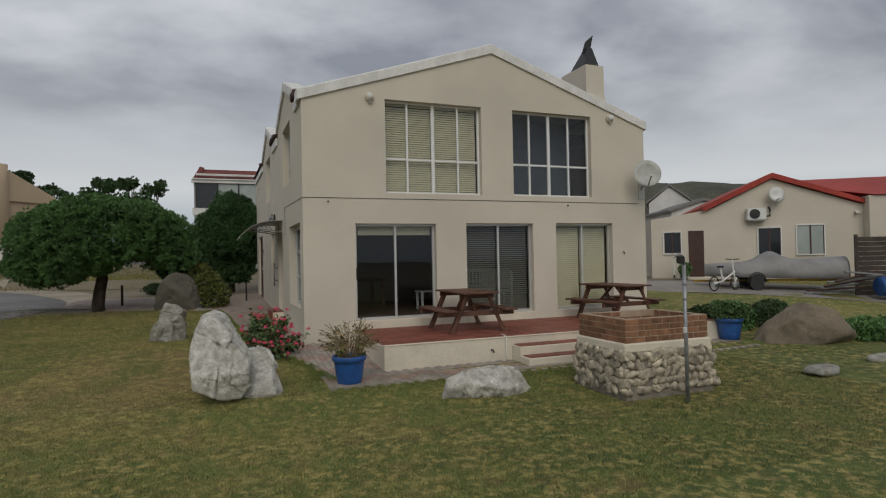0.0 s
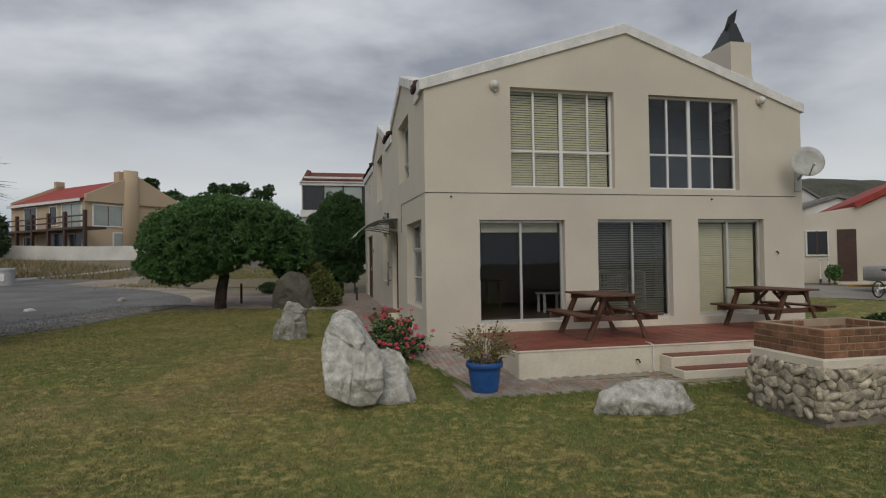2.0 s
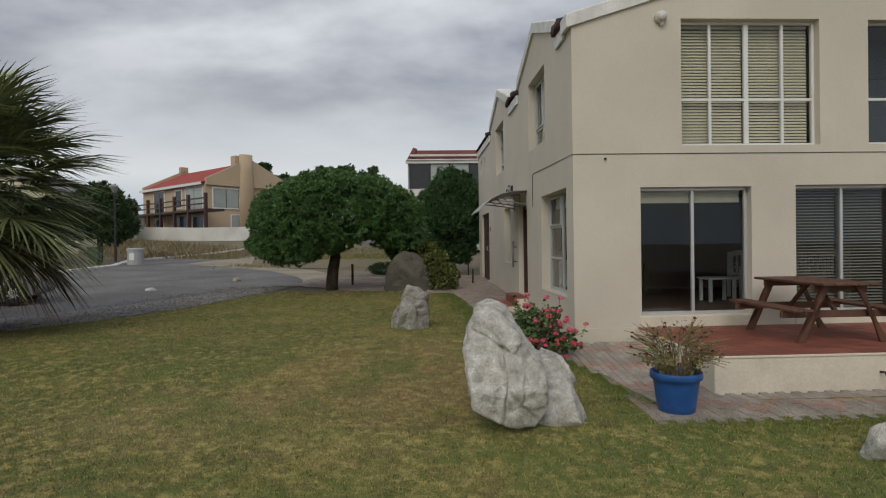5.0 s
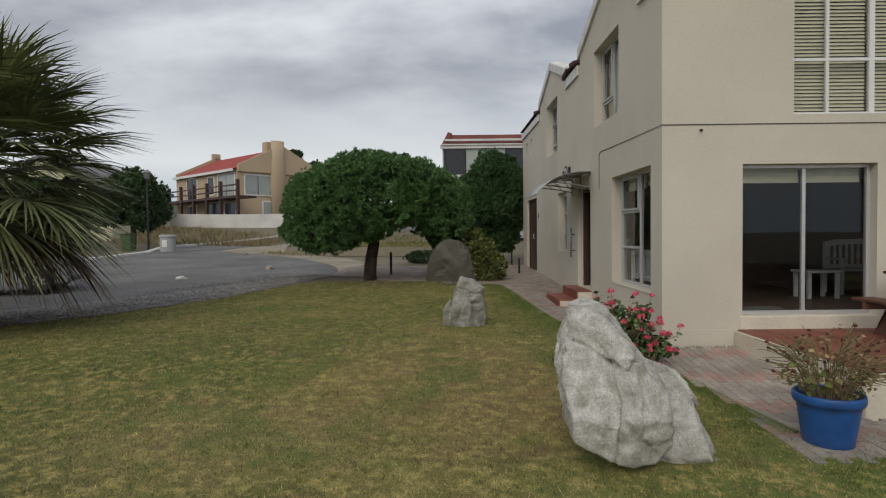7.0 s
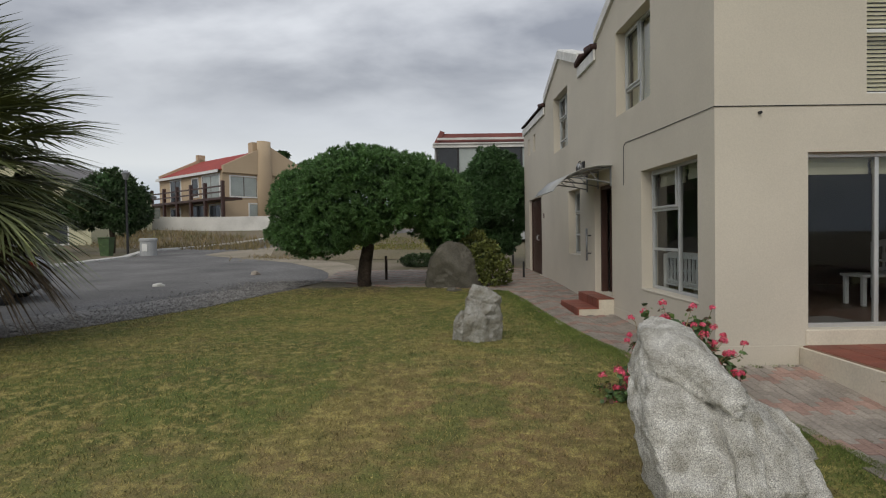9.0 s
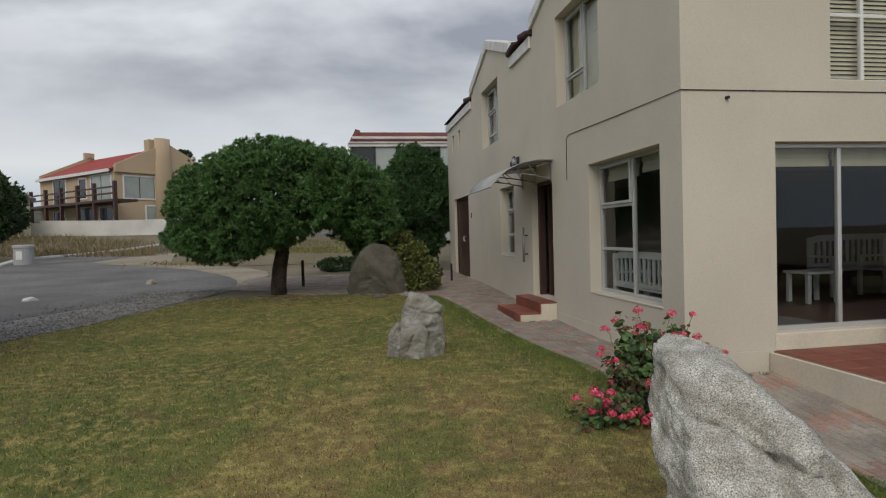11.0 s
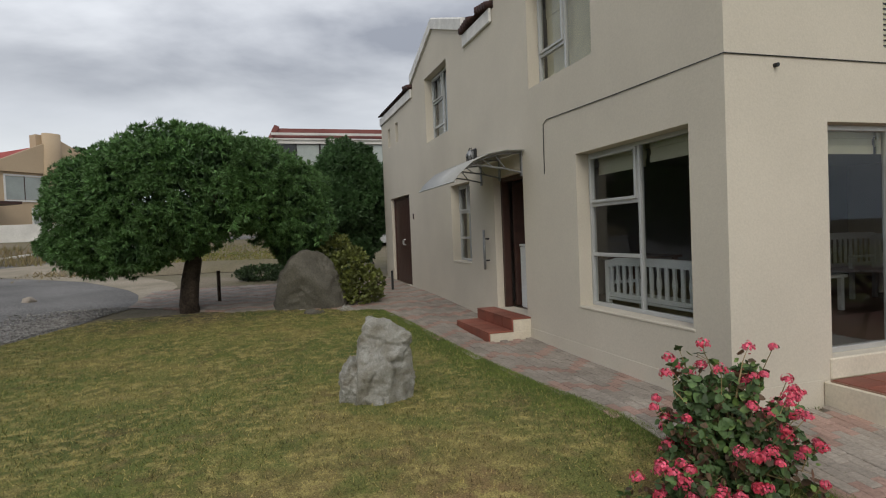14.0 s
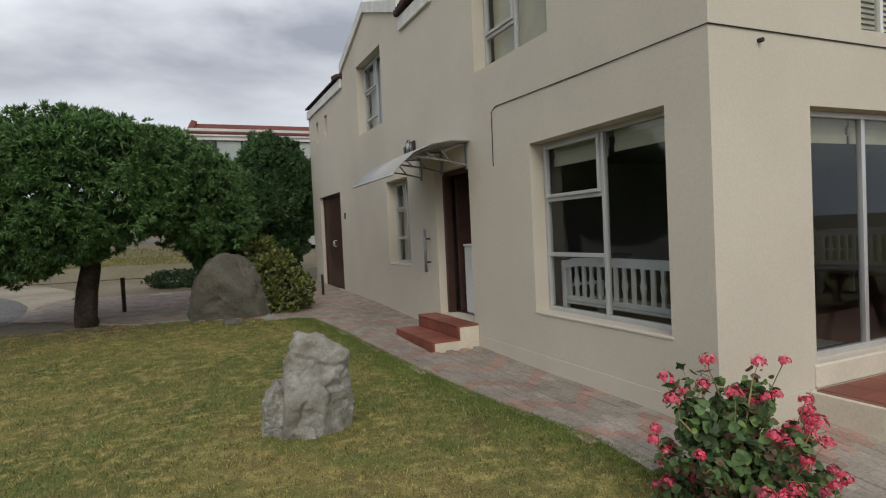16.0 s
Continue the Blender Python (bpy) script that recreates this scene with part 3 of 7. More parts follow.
for k, (a, b_) in enumerate(EAVE_RUNS):
    setting("fascia_%d" % (k + 1), Build().box(FX - 0.05, FX - 0.003, a, b_, EAVE - 0.2, EAVE + 0.02, None, 0.008), COPING, "white fascia board under the eaves", "fascia")

# tiled roof, with rolls across the slope
def tiled_slope(name, x0, z0, x1, z1, y0, y1, label):
    ys, xs = np.arange(y0, y1 + 1e-6, 0.05), np.linspace(0, 1, 28)
    U, Y = np.meshgrid(xs, ys)
    step = (U * 13) % 1.0
    Z = z0 + (z1 - z0) * U + 0.035 * np.abs(np.sin(Y * math.pi / 0.22)) - 0.03 * step
    v = np.stack([x0 + (x1 - x0) * U, Y, Z], -1).reshape(-1, 3)
    n = len(xs)
    i = np.arange((len(ys) - 1) * n).reshape(len(ys) - 1, n)[:, :-1].ravel()
    return tagged(raw(name, v, np.stack([i, i + 1, i + n + 1, i + n], 1), DARKTILE, smooth=True), label, "roof", kind="structure")


tiled_slope("roof_1", FX + 0.28, EAVE + 0.17, RIDGE_X, 6.16, FY + 0.3, BY + 0.1, "dark red tiled roof slope")
tiled_slope("roof_2", RX + 0.1, 4.78, RIDGE_X, 6.16, FY + 0.3, BY + 0.1, "dark red tiled roof slope")
for k, c in enumerate(GABLES):
    b = Build()
    b.add([(FX + 0.28, c - 1.9, 5.11), (FX + 0.28, c, 5.79), (FX + 0.28, c + 1.9, 5.11), (4.9, c, 5.79), (3.0, c - 1.9, 5.11), (3.0, c + 1.9, 5.11)],
          [(0, 1, 3, 4), (1, 2, 5, 3), (0, 4, 5, 2), (0, 2, 1), (3, 5, 4)])
    setting("roof_%d" % (k + 3), b, DARKTILE, "small tiled cross roof behind a gable", "roof")
for k, (a, b_) in enumerate(EAVE_RUNS):
    tiled_slope("roof_%d" % (k + 5), FX - 0.1, EAVE + 0.07, FX + 0.4, EAVE + 0.2, a, b_, "overhanging eaves course of dark tiles")
# dark gutter ends and tile edges where the eaves meet the copings
for k, y in enumerate((FY + 0.42, GABLES[0] + 1.96, GABLES[1] + 1.96, GABLES[0] - 2.0, GABLES[1] - 2.0)):
    b = Build()
    for j in range(5):
        b.tube([(FX - 0.11, y + 0.1 * j * (1 if k < 3 else -1), EAVE + 0.06 + 0.015 * j), (FX + 0.4, y + 0.1 * j * (1 if k < 3 else -1), EAVE + 0.17 + 0.015 * j)], 0.06, 8)
    setting("roof_edge_%d" % (k + 1), b, DARKTILE, "dark rounded tiles at the eaves", "roof tile", True)


# ---- windows and sliding doors ----
def opening(name, axis, plane, hole, recess, uprights, bars, frame_mat, glass, label, category, width=0.05, casements=(), skip_bars=(), heavy=()):
    """A framed unit in a wall opening: outer frame, uprights and bars (fractions), a pane in every field, opening lights with a second frame."""
    a, c, d, e = hole
    t = thing(name, label, category)
    tagged(t, kind="structure")
    p0, p1 = plane + recess, plane + recess + 0.06

    def slab(nm, u0, u1, z0, z1, q0, q1, m, lb="", ch=0.004):
        b = Build()
        if axis == "y":
            b.box(u0, u1, q0, q1, z0, z1, None, ch)
        else:
            b.box(q0, q1, u0, u1, z0, z1, None, ch)
        return part(nm, b, m, t, lb)

    w = width
    for nm, u0, u1, z0, z1 in (("frame_side", a, a + w, d, e), ("frame_side", c - w, c, d, e), ("frame_head", a + w, c - w, e - w, e), ("frame_foot", a + w, c - w, d, d + w)):
        slab(nm, u0, u1, z0, z1, p0, p1, frame_mat)
    us = [a + w] + [a + f * (c - a) for f in uprights] + [c - w]
    zs = [d + w] + [d + f * (e - d) for f in bars] + [e - w]
    for k, u in enumerate(us[1:-1]):
        h = w * (0.85 if k in heavy else 0.5)
        slab("mullion", u - h, u + h, d + w, e - w, p0 + 0.004, p1 - 0.004, frame_mat)
    for i in range(len(us) - 1):
        u0 = us[i] + (w / 2 if i else 0)
        u1 = us[i + 1] - (w / 2 if i < len(us) - 2 else 0)
        cuts = [zs[0], zs[-1]] if i in skip_bars else zs
        for j, z in enumerate(cuts[1:-1]):
            slab("transom", u0, u1, z - w / 2, z + w / 2, p0 + 0.006, p1 - 0.006, frame_mat)
        for j in range(len(cuts) - 1):
            z0 = cuts[j] + (w / 2 if j else 0)
            z1 = cuts[j + 1] - (w / 2 if j < len(cuts) - 2 else 0)
            if (i, j) in casements:
                for q0, q1, r0, r1 in ((u0, u0 + 0.035, z0, z1), (u1 - 0.035, u1, z0, z1), (u0 + 0.035, u1 - 0.035, z0, z0 + 0.035), (u0 + 0.035, u1 - 0.035, z1 - 0.035, z1)):
                    slab("casement_bar", q0, q1, r0, r1, p0 - 0.02, p0 + 0.03, frame_mat)
            q = p0 + 0.033
            quad = [(u0, q, z0), (u1, q, z0), (u1, q, z1), (u0, q, z1)] if axis == "y" else [(q, u1, z0), (q, u0, z0), (q, u0, z1), (q, u1, z1)]
            pn = raw("pane", quad, [(0, 1, 2, 3)], glass, t)
            pn.visible_shadow = False
    return t


R = 0.13
opening("window_1", "y", FY, FRONT_HOLES["window_1"], R, (0.235, 0.5, 0.765), (0.375,), ALU, GLASS, "white eight-pane window with cream blinds behind", "window", 0.045, heavy=(1,))
opening("window_2", "y", FY, FRONT_HOLES["window_2"], R, (0.235, 0.48, 0.735), (0.375,), ALU, GLASS, "white eight-pane window on a dark room", "window", 0.045, heavy=(1,))
opening("door_1", "y", FY, FRONT_HOLES["door_1"], R, (0.5,), (), ALU_GREY, GLASS, "closed aluminium sliding glass door to the terrace", "door", 0.05)
opening("door_2", "y", FY, FRONT_HOLES["door_2"], R, (0.5,), (), ALU_GREY, GLASS, "closed sliding glass door with dark blinds", "door", 0.05)
opening("door_3", "y", FY, FRONT_HOLES["door_3"], R, (0.5,), (), ALU_GREY, GLASS, "closed sliding glass door with cream blinds", "door", 0.05)
S = 0.17
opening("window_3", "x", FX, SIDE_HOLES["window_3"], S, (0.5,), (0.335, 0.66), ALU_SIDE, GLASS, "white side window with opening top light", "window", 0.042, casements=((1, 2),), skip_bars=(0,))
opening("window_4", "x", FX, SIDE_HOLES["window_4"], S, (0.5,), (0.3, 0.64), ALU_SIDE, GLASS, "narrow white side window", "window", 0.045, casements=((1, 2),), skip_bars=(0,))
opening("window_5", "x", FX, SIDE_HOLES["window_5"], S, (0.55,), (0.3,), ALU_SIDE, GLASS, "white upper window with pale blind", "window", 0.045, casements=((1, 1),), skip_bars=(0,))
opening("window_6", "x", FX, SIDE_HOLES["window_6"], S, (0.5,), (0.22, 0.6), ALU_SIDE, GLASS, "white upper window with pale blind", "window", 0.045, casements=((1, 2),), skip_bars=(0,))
for k in (7, 8):
    opening("window_%d" % k, "x", FX, SIDE_HOLES["window_%d" % k], S, (), (), ALU, GLASS_DARK, "tiny upper window slot", "window", 0.03)
# plaster sills
for k, (nm, u0, u1, z, ax) in enumerate((("sill_1", 11.5, 13.58, 0.53, "x"), ("sill_2", 17.2, 18.42, 0.915, "x"))):
    b = Build().box(FX - 0.01, FX + 0.165, u0 + 0.05, u1 - 0.05, z - 0.035, z - 0.004, None, 0.008)
    setting(nm, b, PLASTER, "cream plaster window sill", "sill")
for k, nm in enumerate(("door_1", "door_2", "door_3")):
    a, c, d, e = FRONT_HOLES[nm]
    setting("threshold_%d" % (k + 1), Build().box(a - 0.03, c + 0.03, FY - 0.02, FY + 0.128, 0.05, FLOOR_Z - 0.003, None, 0.01), CREAMPAINT, "pale step below the sliding door", "threshold")
a, c, d, e = FRONT_HOLES["door_1"]
part("door_handle", Build().box(a + 0.012, a + 0.04, FY + R - 0.035, FY + R - 0.003, 1.1, 1.36, None, 0.006), BLACK, bpy.data.objects["door_1"], "black pull handle")


def blind(name, axis, plane, u0, u1, z0, z1, m, label, tilt=35, pitch=0.05):
    """A venetian blind: head rail, foot rail and tilted slats that share one mesh."""
    t = thing(name, label, "blind")
    w = (u1 - u0) / 2
    uc = (u0 + u1) / 2
    turn = pose(uc, plane, 0) if axis == "y" else pose(plane, uc, 0, 0, 0, 90)
    part("head_rail", Build().box(-w, w, -0.02, 0.02, z1 - 0.04, z1, turn, 0.003), m, t)
    part("foot_rail", Build().box(-w, w, -0.015, 0.015, z0, z0 + 0.02, turn, 0.003), m, t)
    s = tilt if axis == "y" else -tilt
    me = Build().box(-w, w, -0.026, 0.026, -0.001, 0.001).mesh("slat", m)
    n = int((z1 - z0 - 0.06) / pitch)
    for i in range(n):
        ob = new("slat", me)
        ob.parent = t
        ob.matrix_local = turn @ pose(0, 0, z0 + 0.04 + i * pitch, s)
    return t


a, c, d, e = FRONT_HOLES["window_1"]
for f0, f1 in ((0.02, 0.495), (0.505, 0.98)):
    blind("venetian_blind", "y", FY + 0.27, a + f0 * (c - a), a + f1 * (c - a), d + 0.02, e - 0.03, BLIND, "closed cream slatted blind in the upper window", 58, 0.05)
for nm, mm, lb, tl in (("door_2", BLIND_DARK, "dark slatted blind behind the sliding door", 24), ("door_3", BLIND, "closed cream slatted blind behind the sliding door", 60)):
    a, c, d, e = FRONT_HOLES[nm]
    for f0, f1 in ((0.03, 0.49), (0.51, 0.97)):
        blind("venetian_blind", "y", FY + 0.29, a + f0 * (c - a), a + f1 * (c - a), d + 0.03, e - 0.03, mm, lb, tl)


def roller(name, axis, plane, u0, u1, z0, z1, m, label):
    b = Build()
    for k in range(3):
        h = (z1 - z0) / 3
        q = plane + 0.012 * (k % 2)
        bx = (u0, u1, q, q + 0.012, z0 + k * h, z0 + (k + 1) * h + 0.01) if axis == "y" else (q, q + 0.012, u0, u1, z0 + k * h, z0 + (k + 1) * h + 0.01)
        b.box(*bx, None, 0.003)
    if axis == "y":
        b.tube([(u0, plane + 0.03, z1 - 0.02), (u1, plane + 0.03, z1 - 0.02)], 0.03, 10)
    else:
        b.tube([(plane + 0.03, u0, z1 - 0.02), (plane + 0.03, u1, z1 - 0.02)], 0.03, 10)
    return tagged(part(name, b, m), label, "blind")


roller("roman_blind", "y", FY + 0.28, 3.3, 4.11, 2.06, 2.28, BLIND, "cream fabric blind drawn up behind the door")
roller("roman_blind", "y", FY + 0.28, 4.15, 4.96, 2.06, 2.28, BLIND, "cream fabric blind drawn up behind the door")
roller("roman_blind", "x", FX + 0.29, 11.6, 12.5, 2.12, 2.33, BLIND, "cream fabric blind drawn up in the side window")
roller("roman_blind", "x", FX + 0.29, 12.58, 13.48, 2.09, 2.33, BLIND, "cream fabric blind drawn up in the side window")
roller("roller_blind", "x", FX + 0.29, 13.12, 14.68, 3.45, 4.86, BLIND, "pale blind drawn down in the upper window")
roller("roller_blind", "x", FX + 0.29, 18.39, 19.92, 3.53, 4.9, WHITEPAINT, "pale blind drawn down in the upper window")
roller("roller_blind", "x", FX + 0.29, 17.3, 18.32, 0.95, 2.35, BLIND, "pale blind drawn down in the narrow window")
# curtain; the bluish sky reflection of the panes is put into its colour
roller("roller_blind", "y", FY + 0.9, 7.03, 9.16, 2.9, 4.95, mat("reflection_blue_curtain", (0.06, 0.078, 0.108), 0.9, var=0.1), "dark curtain in the upper room, coloured with the panes' bluish reflection")

# black cable along the walls
cb = Build()
cb.tube([(10.6, FY - 0.008, 2.84), (FX - 0.008, FY - 0.008, 2.835), (FX - 0.008, 12.6, 2.86), (FX - 0.008, 14.2, 2.9), (FX - 0.008, 14.3, 2.85), (FX - 0.008, 14.31, 2.2)], 0.0055, 6)
tagged(part("wall_cable", cb, BLACK), "thin dark cable running along the plaster wall", "cable")

# front door, standing open inwards
fd = tagged(thing("front_door", "dark wooden front door standing open with long steel handle", "door"), kind="structure")
a, c, d, e = SIDE_HOLES["door_4"]
for nm, y0, y1, z0, z1 in (("frame_side", a, a + 0.07, d, e), ("frame_side", c - 0.07, c, d, e), ("frame_head", a + 0.07, c - 0.07, e - 0.07, e)):
    part(nm, Build().box(FX + 0.12, FX + 0.24, y0, y1, z0, z1, None, 0.006), DOORWOOD, fd)
leaf = part("door_leaf", Build().box(FX + 0.27, FX + 1.18, c - 0.16, c - 0.115, d + 0.02, e - 0.08, None, 0.004), DOORWOOD, fd)
setting("door_step", Build().box(FX + 0.0, FX + 0.255, a, c, d - 0.12, d - 0.003, None, 0.006), TERRA, "terracotta door sill", "sill")
wd = thing("washing_cabinet", "white cabinet just inside the open front door", "cabinet")
part("body", Build().box(FX + 0.34, FX + 0.92, c - 0.64, c - 0.2, d, d + 0.98, None, 0.012), WHITEPAINT, wd)
part("top", Build().box(FX + 0.33, FX + 0.94, c - 0.65, c - 0.19, d + 0.984, d + 1.02, None, 0.006), WHITEPAINT, wd)
# long bar handle on the wall beside the door
hb = thing("bar_handle", "long white bar handle fixed to the wall by the front door", "handle")
part("bar", Build().tube([(FX - 0.09, 16.4, 0.83), (FX - 0.09, 16.4, 1.49)], 0.022, 10), GALV, hb, smooth=True)
for z in (0.98, 1.34):
    part("bracket", Build().tube([(FX - 0.09, 16.4, z), (FX + 0.01, 16.4, z)], 0.012, 8), BLACK, hb, "black fixing")

# curved canopy over the door
cn = thing("door_canopy", "curved translucent canopy on grey brackets over the front door", "canopy")
CAN = mat("milky_polycarbonate", (0.36, 0.36, 0.345), 0.35, var=0.05, bump=0.02)
prof = [(FX - 0.01, 2.60), (FX - 0.28, 2.60), (FX - 0.55, 2.55), (FX - 0.8, 2.44), (FX - 1.0, 2.27), (FX - 1.08, 2.17)]
cy0, cy1 = 14.9, 16.75
b = Build()
b.rings([[(x, cy0, z), (x, cy1, z), (x, cy1, z + 0.012), (x, cy0, z + 0.012)] for x, z in prof], None, True)
part("sheet", b, CAN, cn, "", True)
part("front_bar", Build().tube([(prof[-1][0], cy0, prof[-1][1]), (prof[-1][0], cy1, prof[-1][1])], 0.014, 8), ALU_GREY, cn)
for y in (cy0 + 0.12, (cy0 + cy1) / 2, cy1 - 0.12):
    br = Build()
    br.tube([(FX - 0.015, y, 2.58), (FX - 0.35, y, 2.565), (FX - 0.66, y, 2.48), (FX - 0.78, y, 2.42)], 0.013, 6)
    br.tube([(FX - 0.015, y, 2.3), (FX - 0.3, y, 2.36), (FX - 0.78, y, 2.42)], 0.013, 6)
    br.tube([(FX - 0.25, y, 2.35), (FX - 0.42, y, 2.555)], 0.009, 6)
    br.tube([(FX - 0.45, y, 2.38), (FX - 0.62, y, 2.5)], 0.009, 6)
    br.box(FX - 0.02, FX - 0.002, y - 0.03, y + 0.03, 2.25, 2.62)
    part("bracket", br, GALV, cn, "grey curved bracket")

# caged bulkhead lamp above the canopy
wl_ = thing("wall_lamp", "dark caged bulkhead lamp above the canopy", "lamp")
part("base", Build().box(FX - 0.04, FX - 0.002, 16.8, 16.98, 2.68, 2.92, None, 0.012), BLACK, wl_)
part("globe", Build().lathe([(0.01, 0), (0.065, 0.02), (0.075, 0.1), (0.06, 0.17), (0.01, 0.2)], 14, pose(FX - 0.09, 16.89, 2.70)), GALV, wl_, "", True)
for k in range(4):
    an = math.pi * (k + 0.5) / 4 + math.pi / 2
    ox, oy = 0.085 * math.cos(an), 0.085 * math.sin(an)
    part("cage_bar", Build().tube([(FX - 0.07 + ox, 16.89 + oy, 2.69), (FX - 0.085 + ox, 16.89 + oy, 2.8), (FX - 0.07 + ox * 0.4, 16.89 + oy * 0.4, 2.93)], 0.007, 6), BLACK, wl_)
# round floodlights on the front gable
for x, z in ((3.53, 5.0), (9.73, 4.97)):
    fl = thing("bulkhead_light", "small round cream bulkhead light on the gable", "lamp", group="gable lights")
    part("housing", Build().lathe([(0.09, 0), (0.1, 0.05), (0.085, 0.09)], 16, pose(x, FY - 0.002, z, 90)), CREAMPAINT, fl, "", True)
    part("lens", Build().lathe([(0.08, 0.088), (0.072, 0.12), (0.03, 0.15)], 16, pose(x, FY - 0.002, z, 90)), WHITEPLASTIC, fl, "", True)
    part("sensor", Build().lathe([(0.03, 0), (0.03, 0.06)], 10, pose(x + 0.02, FY - 0.04, z - 0.13)), WHITEPLASTIC, fl, "", True)
# small plates and vents on the walls
tagged(part("house_number", Build().box(FX - 0.012, FX - 0.002, 21.35, 21.45, 1.84, 1.98, None, 0.003), DARKTILE), "small brown number plate on the wall", "plate")
for x, z in ((10.08, 1.6),):
    tagged(part("wall_tap", Build().tube([(x, FY, z), (x - 0.02, FY - 0.05, z + 0.01), (x + 0.01, FY - 0.06, z - 0.05)], 0.013, 8), BLACK), "small dark fitting on the plaster", "fitting")
for x in (2.62, 8.45):
    tagged(part("drain_stub", Build().tube([(x, FY + 0.02, 2.76), (x, FY - 0.04, 2.755)], 0.018, 8), BLACK), "short pipe stub in the wall", "pipe", "pipe stubs")

# garage door: dark timber leaves
gd = tagged(thing("garage_door", "closed dark brown timber garage door", "door"), kind="structure")
a, c, d, e = SIDE_HOLES["garage"]
part("frame_head", Build().box(FX + 0.08, FX + 0.2, a, c, e - 0.07, e, None, 0.005), DOORWOOD, gd)
for y0 in (a, c - 0.07):
    part("frame_side", Build().box(FX + 0.08, FX + 0.2, y0, y0 + 0.07, d, e - 0.07, None, 0.005), DOORWOOD, gd)
n = 12
bw = (c - a - 0.14) / n
me = Build().box(0, 0.035, 0.003, bw - 0.003, d + 0.01, e - 0.075, None, 0.003).mesh("board", DOORWOOD)
for k in range(n):
    ob = new("board", me)
    ob.parent = gd
    ob.location = (FX + 0.11, a + 0.07 + k * bw, 0)
for y in ((a + c) / 2 - 0.06, (a + c) / 2 + 0.06):
    part("door_handle", Build().tube([(FX + 0.115, y, 1.18), (FX + 0.06, y, 1.2), (FX + 0.06, y, 1.32), (FX + 0.115, y, 1.34)], 0.011, 8), ALU_GREY, gd, "small metal handle")

# terracotta steps at the front door, with cream ends
st = thing("door_steps", "two terracotta tiled steps with cream sides at the front door", "steps")
part("body", Build().box(1.46, FX - 0.003, 14.88, 16.28, -0.35, 0.02).box(1.82, FX - 0.006, 14.884, 16.276, 0.021, 0.19), CREAMPAINT, st)
for x0, x1, z in ((1.43, 1.82, 0.022), (1.79, FX - 0.003, 0.192)):
    for k in range(4):
        y0 = 14.885 + k * 0.348
        part("tile", Build().box(x0, x1, y0 + 0.003, y0 + 0.345, z, z + 0.022, None, 0.004), TERRA, st)
for x, z0, z1 in ((1.436, -0.2, 0.018), (1.796, 0.048, 0.188)):
    for k in range(4):
        y0 = 14.885 + k * 0.348
        part("riser_tile", Build().box(x, x + 0.02, y0 + 0.003, y0 + 0.345, z0, z1, None, 0.003), TERRA, st)

# plinth line
setting("plinth", Build().box(FX - 0.012, FX - 0.002, FY + 0.0, BY, -0.5, 0.06, None, 0.003).box(FX - 0.012, 3.05, FY - 0.012, FY - 0.002, -0.5, 0.06, None, 0.003), PLASTER, "slightly proud cream plinth", "plinth")

# ---- terrace ----
PX0, PX1, PY0, PZ = 3.08, 10.75, 8.66, 0.07
tb = Build().box(PX0, PX1, PY0, FY - 0.001, -0.8, PZ - 0.024, None, 0.012)
terrace = setting("terrace", tb, CREAMPAINT, "raised terrace with cream painted sides", "terrace")
part("grout_bed", Build().box(PX0 + 0.015, PX1 - 0.015, PY0 + 0.015, FY - 0.055, PZ - 0.03, PZ - 0.008), GROUT, terrace)
part("edge_nosing", Build().box(PX0 - 0.01, PX1, PY0 - 0.012, PY0 + 0.012, PZ - 0.03, PZ - 0.002, None, 0.005), CREAMPAINT, terrace)
tw, td = (PX1 - PX0 - 0.03) / 25, (FY - 0.06 - PY0 - 0.02) / 8
tile_me = Build().box(0.005, tw - 0.005, 0.005, td - 0.005, 0, 0.02, None, 0.004).mesh("tile", TERRA)
for i in range(25):
    for j in range(8):
        ob = new("tile", tile_me)
        ob.parent = terrace
        ob.location = (PX0 + 0.015 + i * tw, PY0 + 0.015 + j * td, PZ - 0.02 + random.uniform(-0.001, 0.001))
ts = thing("terrace_steps", "two cream steps with terracotta treads up to the terrace", "steps")
SX0, SX1 = 5.52, 7.45
for k, (y0, z) in enumerate(((8.0, -0.255), (8.33, -0.095))):
    part("step", Build().box(SX0 + 0.005 * k, SX1 - 0.005 * k, y0, PY0 - 0.003 - 0.004 * k, -0.7 + 0.44 * k, z, None, 0.01), CREAMPAINT, ts)
    for j in range(6):
        w = (SX1 - SX0 - 0.08) / 6
        part("tread_tile", Build().box(SX0 + 0.04 + j * w + 0.003, SX0 + 0.04 + (j + 1) * w - 0.003, y0 + 0.03, y0 + 0.33 - 0.01, z + 0.001, z + 0.016, None, 0.004), TERRA, ts)
hose = Build().tube([(5.42, 8.9, PZ + 0.012), (5.4, PY0 + 0.03, PZ + 0.014), (5.4, PY0 - 0.022, PZ - 0.02), (5.4, PY0 - 0.022, -0.3), (5.42, PY0 - 0.025, -0.41)], 0.012, 8)
tagged(part("drain_hose", hose, WHITEPLASTIC, None, "", True), "thin pale hose hanging over the terrace edge", "hose")
tagged(part("terrace_tap", Build().tube([(5.1, PY0, -0.16), (5.1, PY0 - 0.07, -0.15), (5.12, PY0 - 0.09, -0.2)], 0.014, 8), BLACK), "small dark tap on the terrace face", "tap")


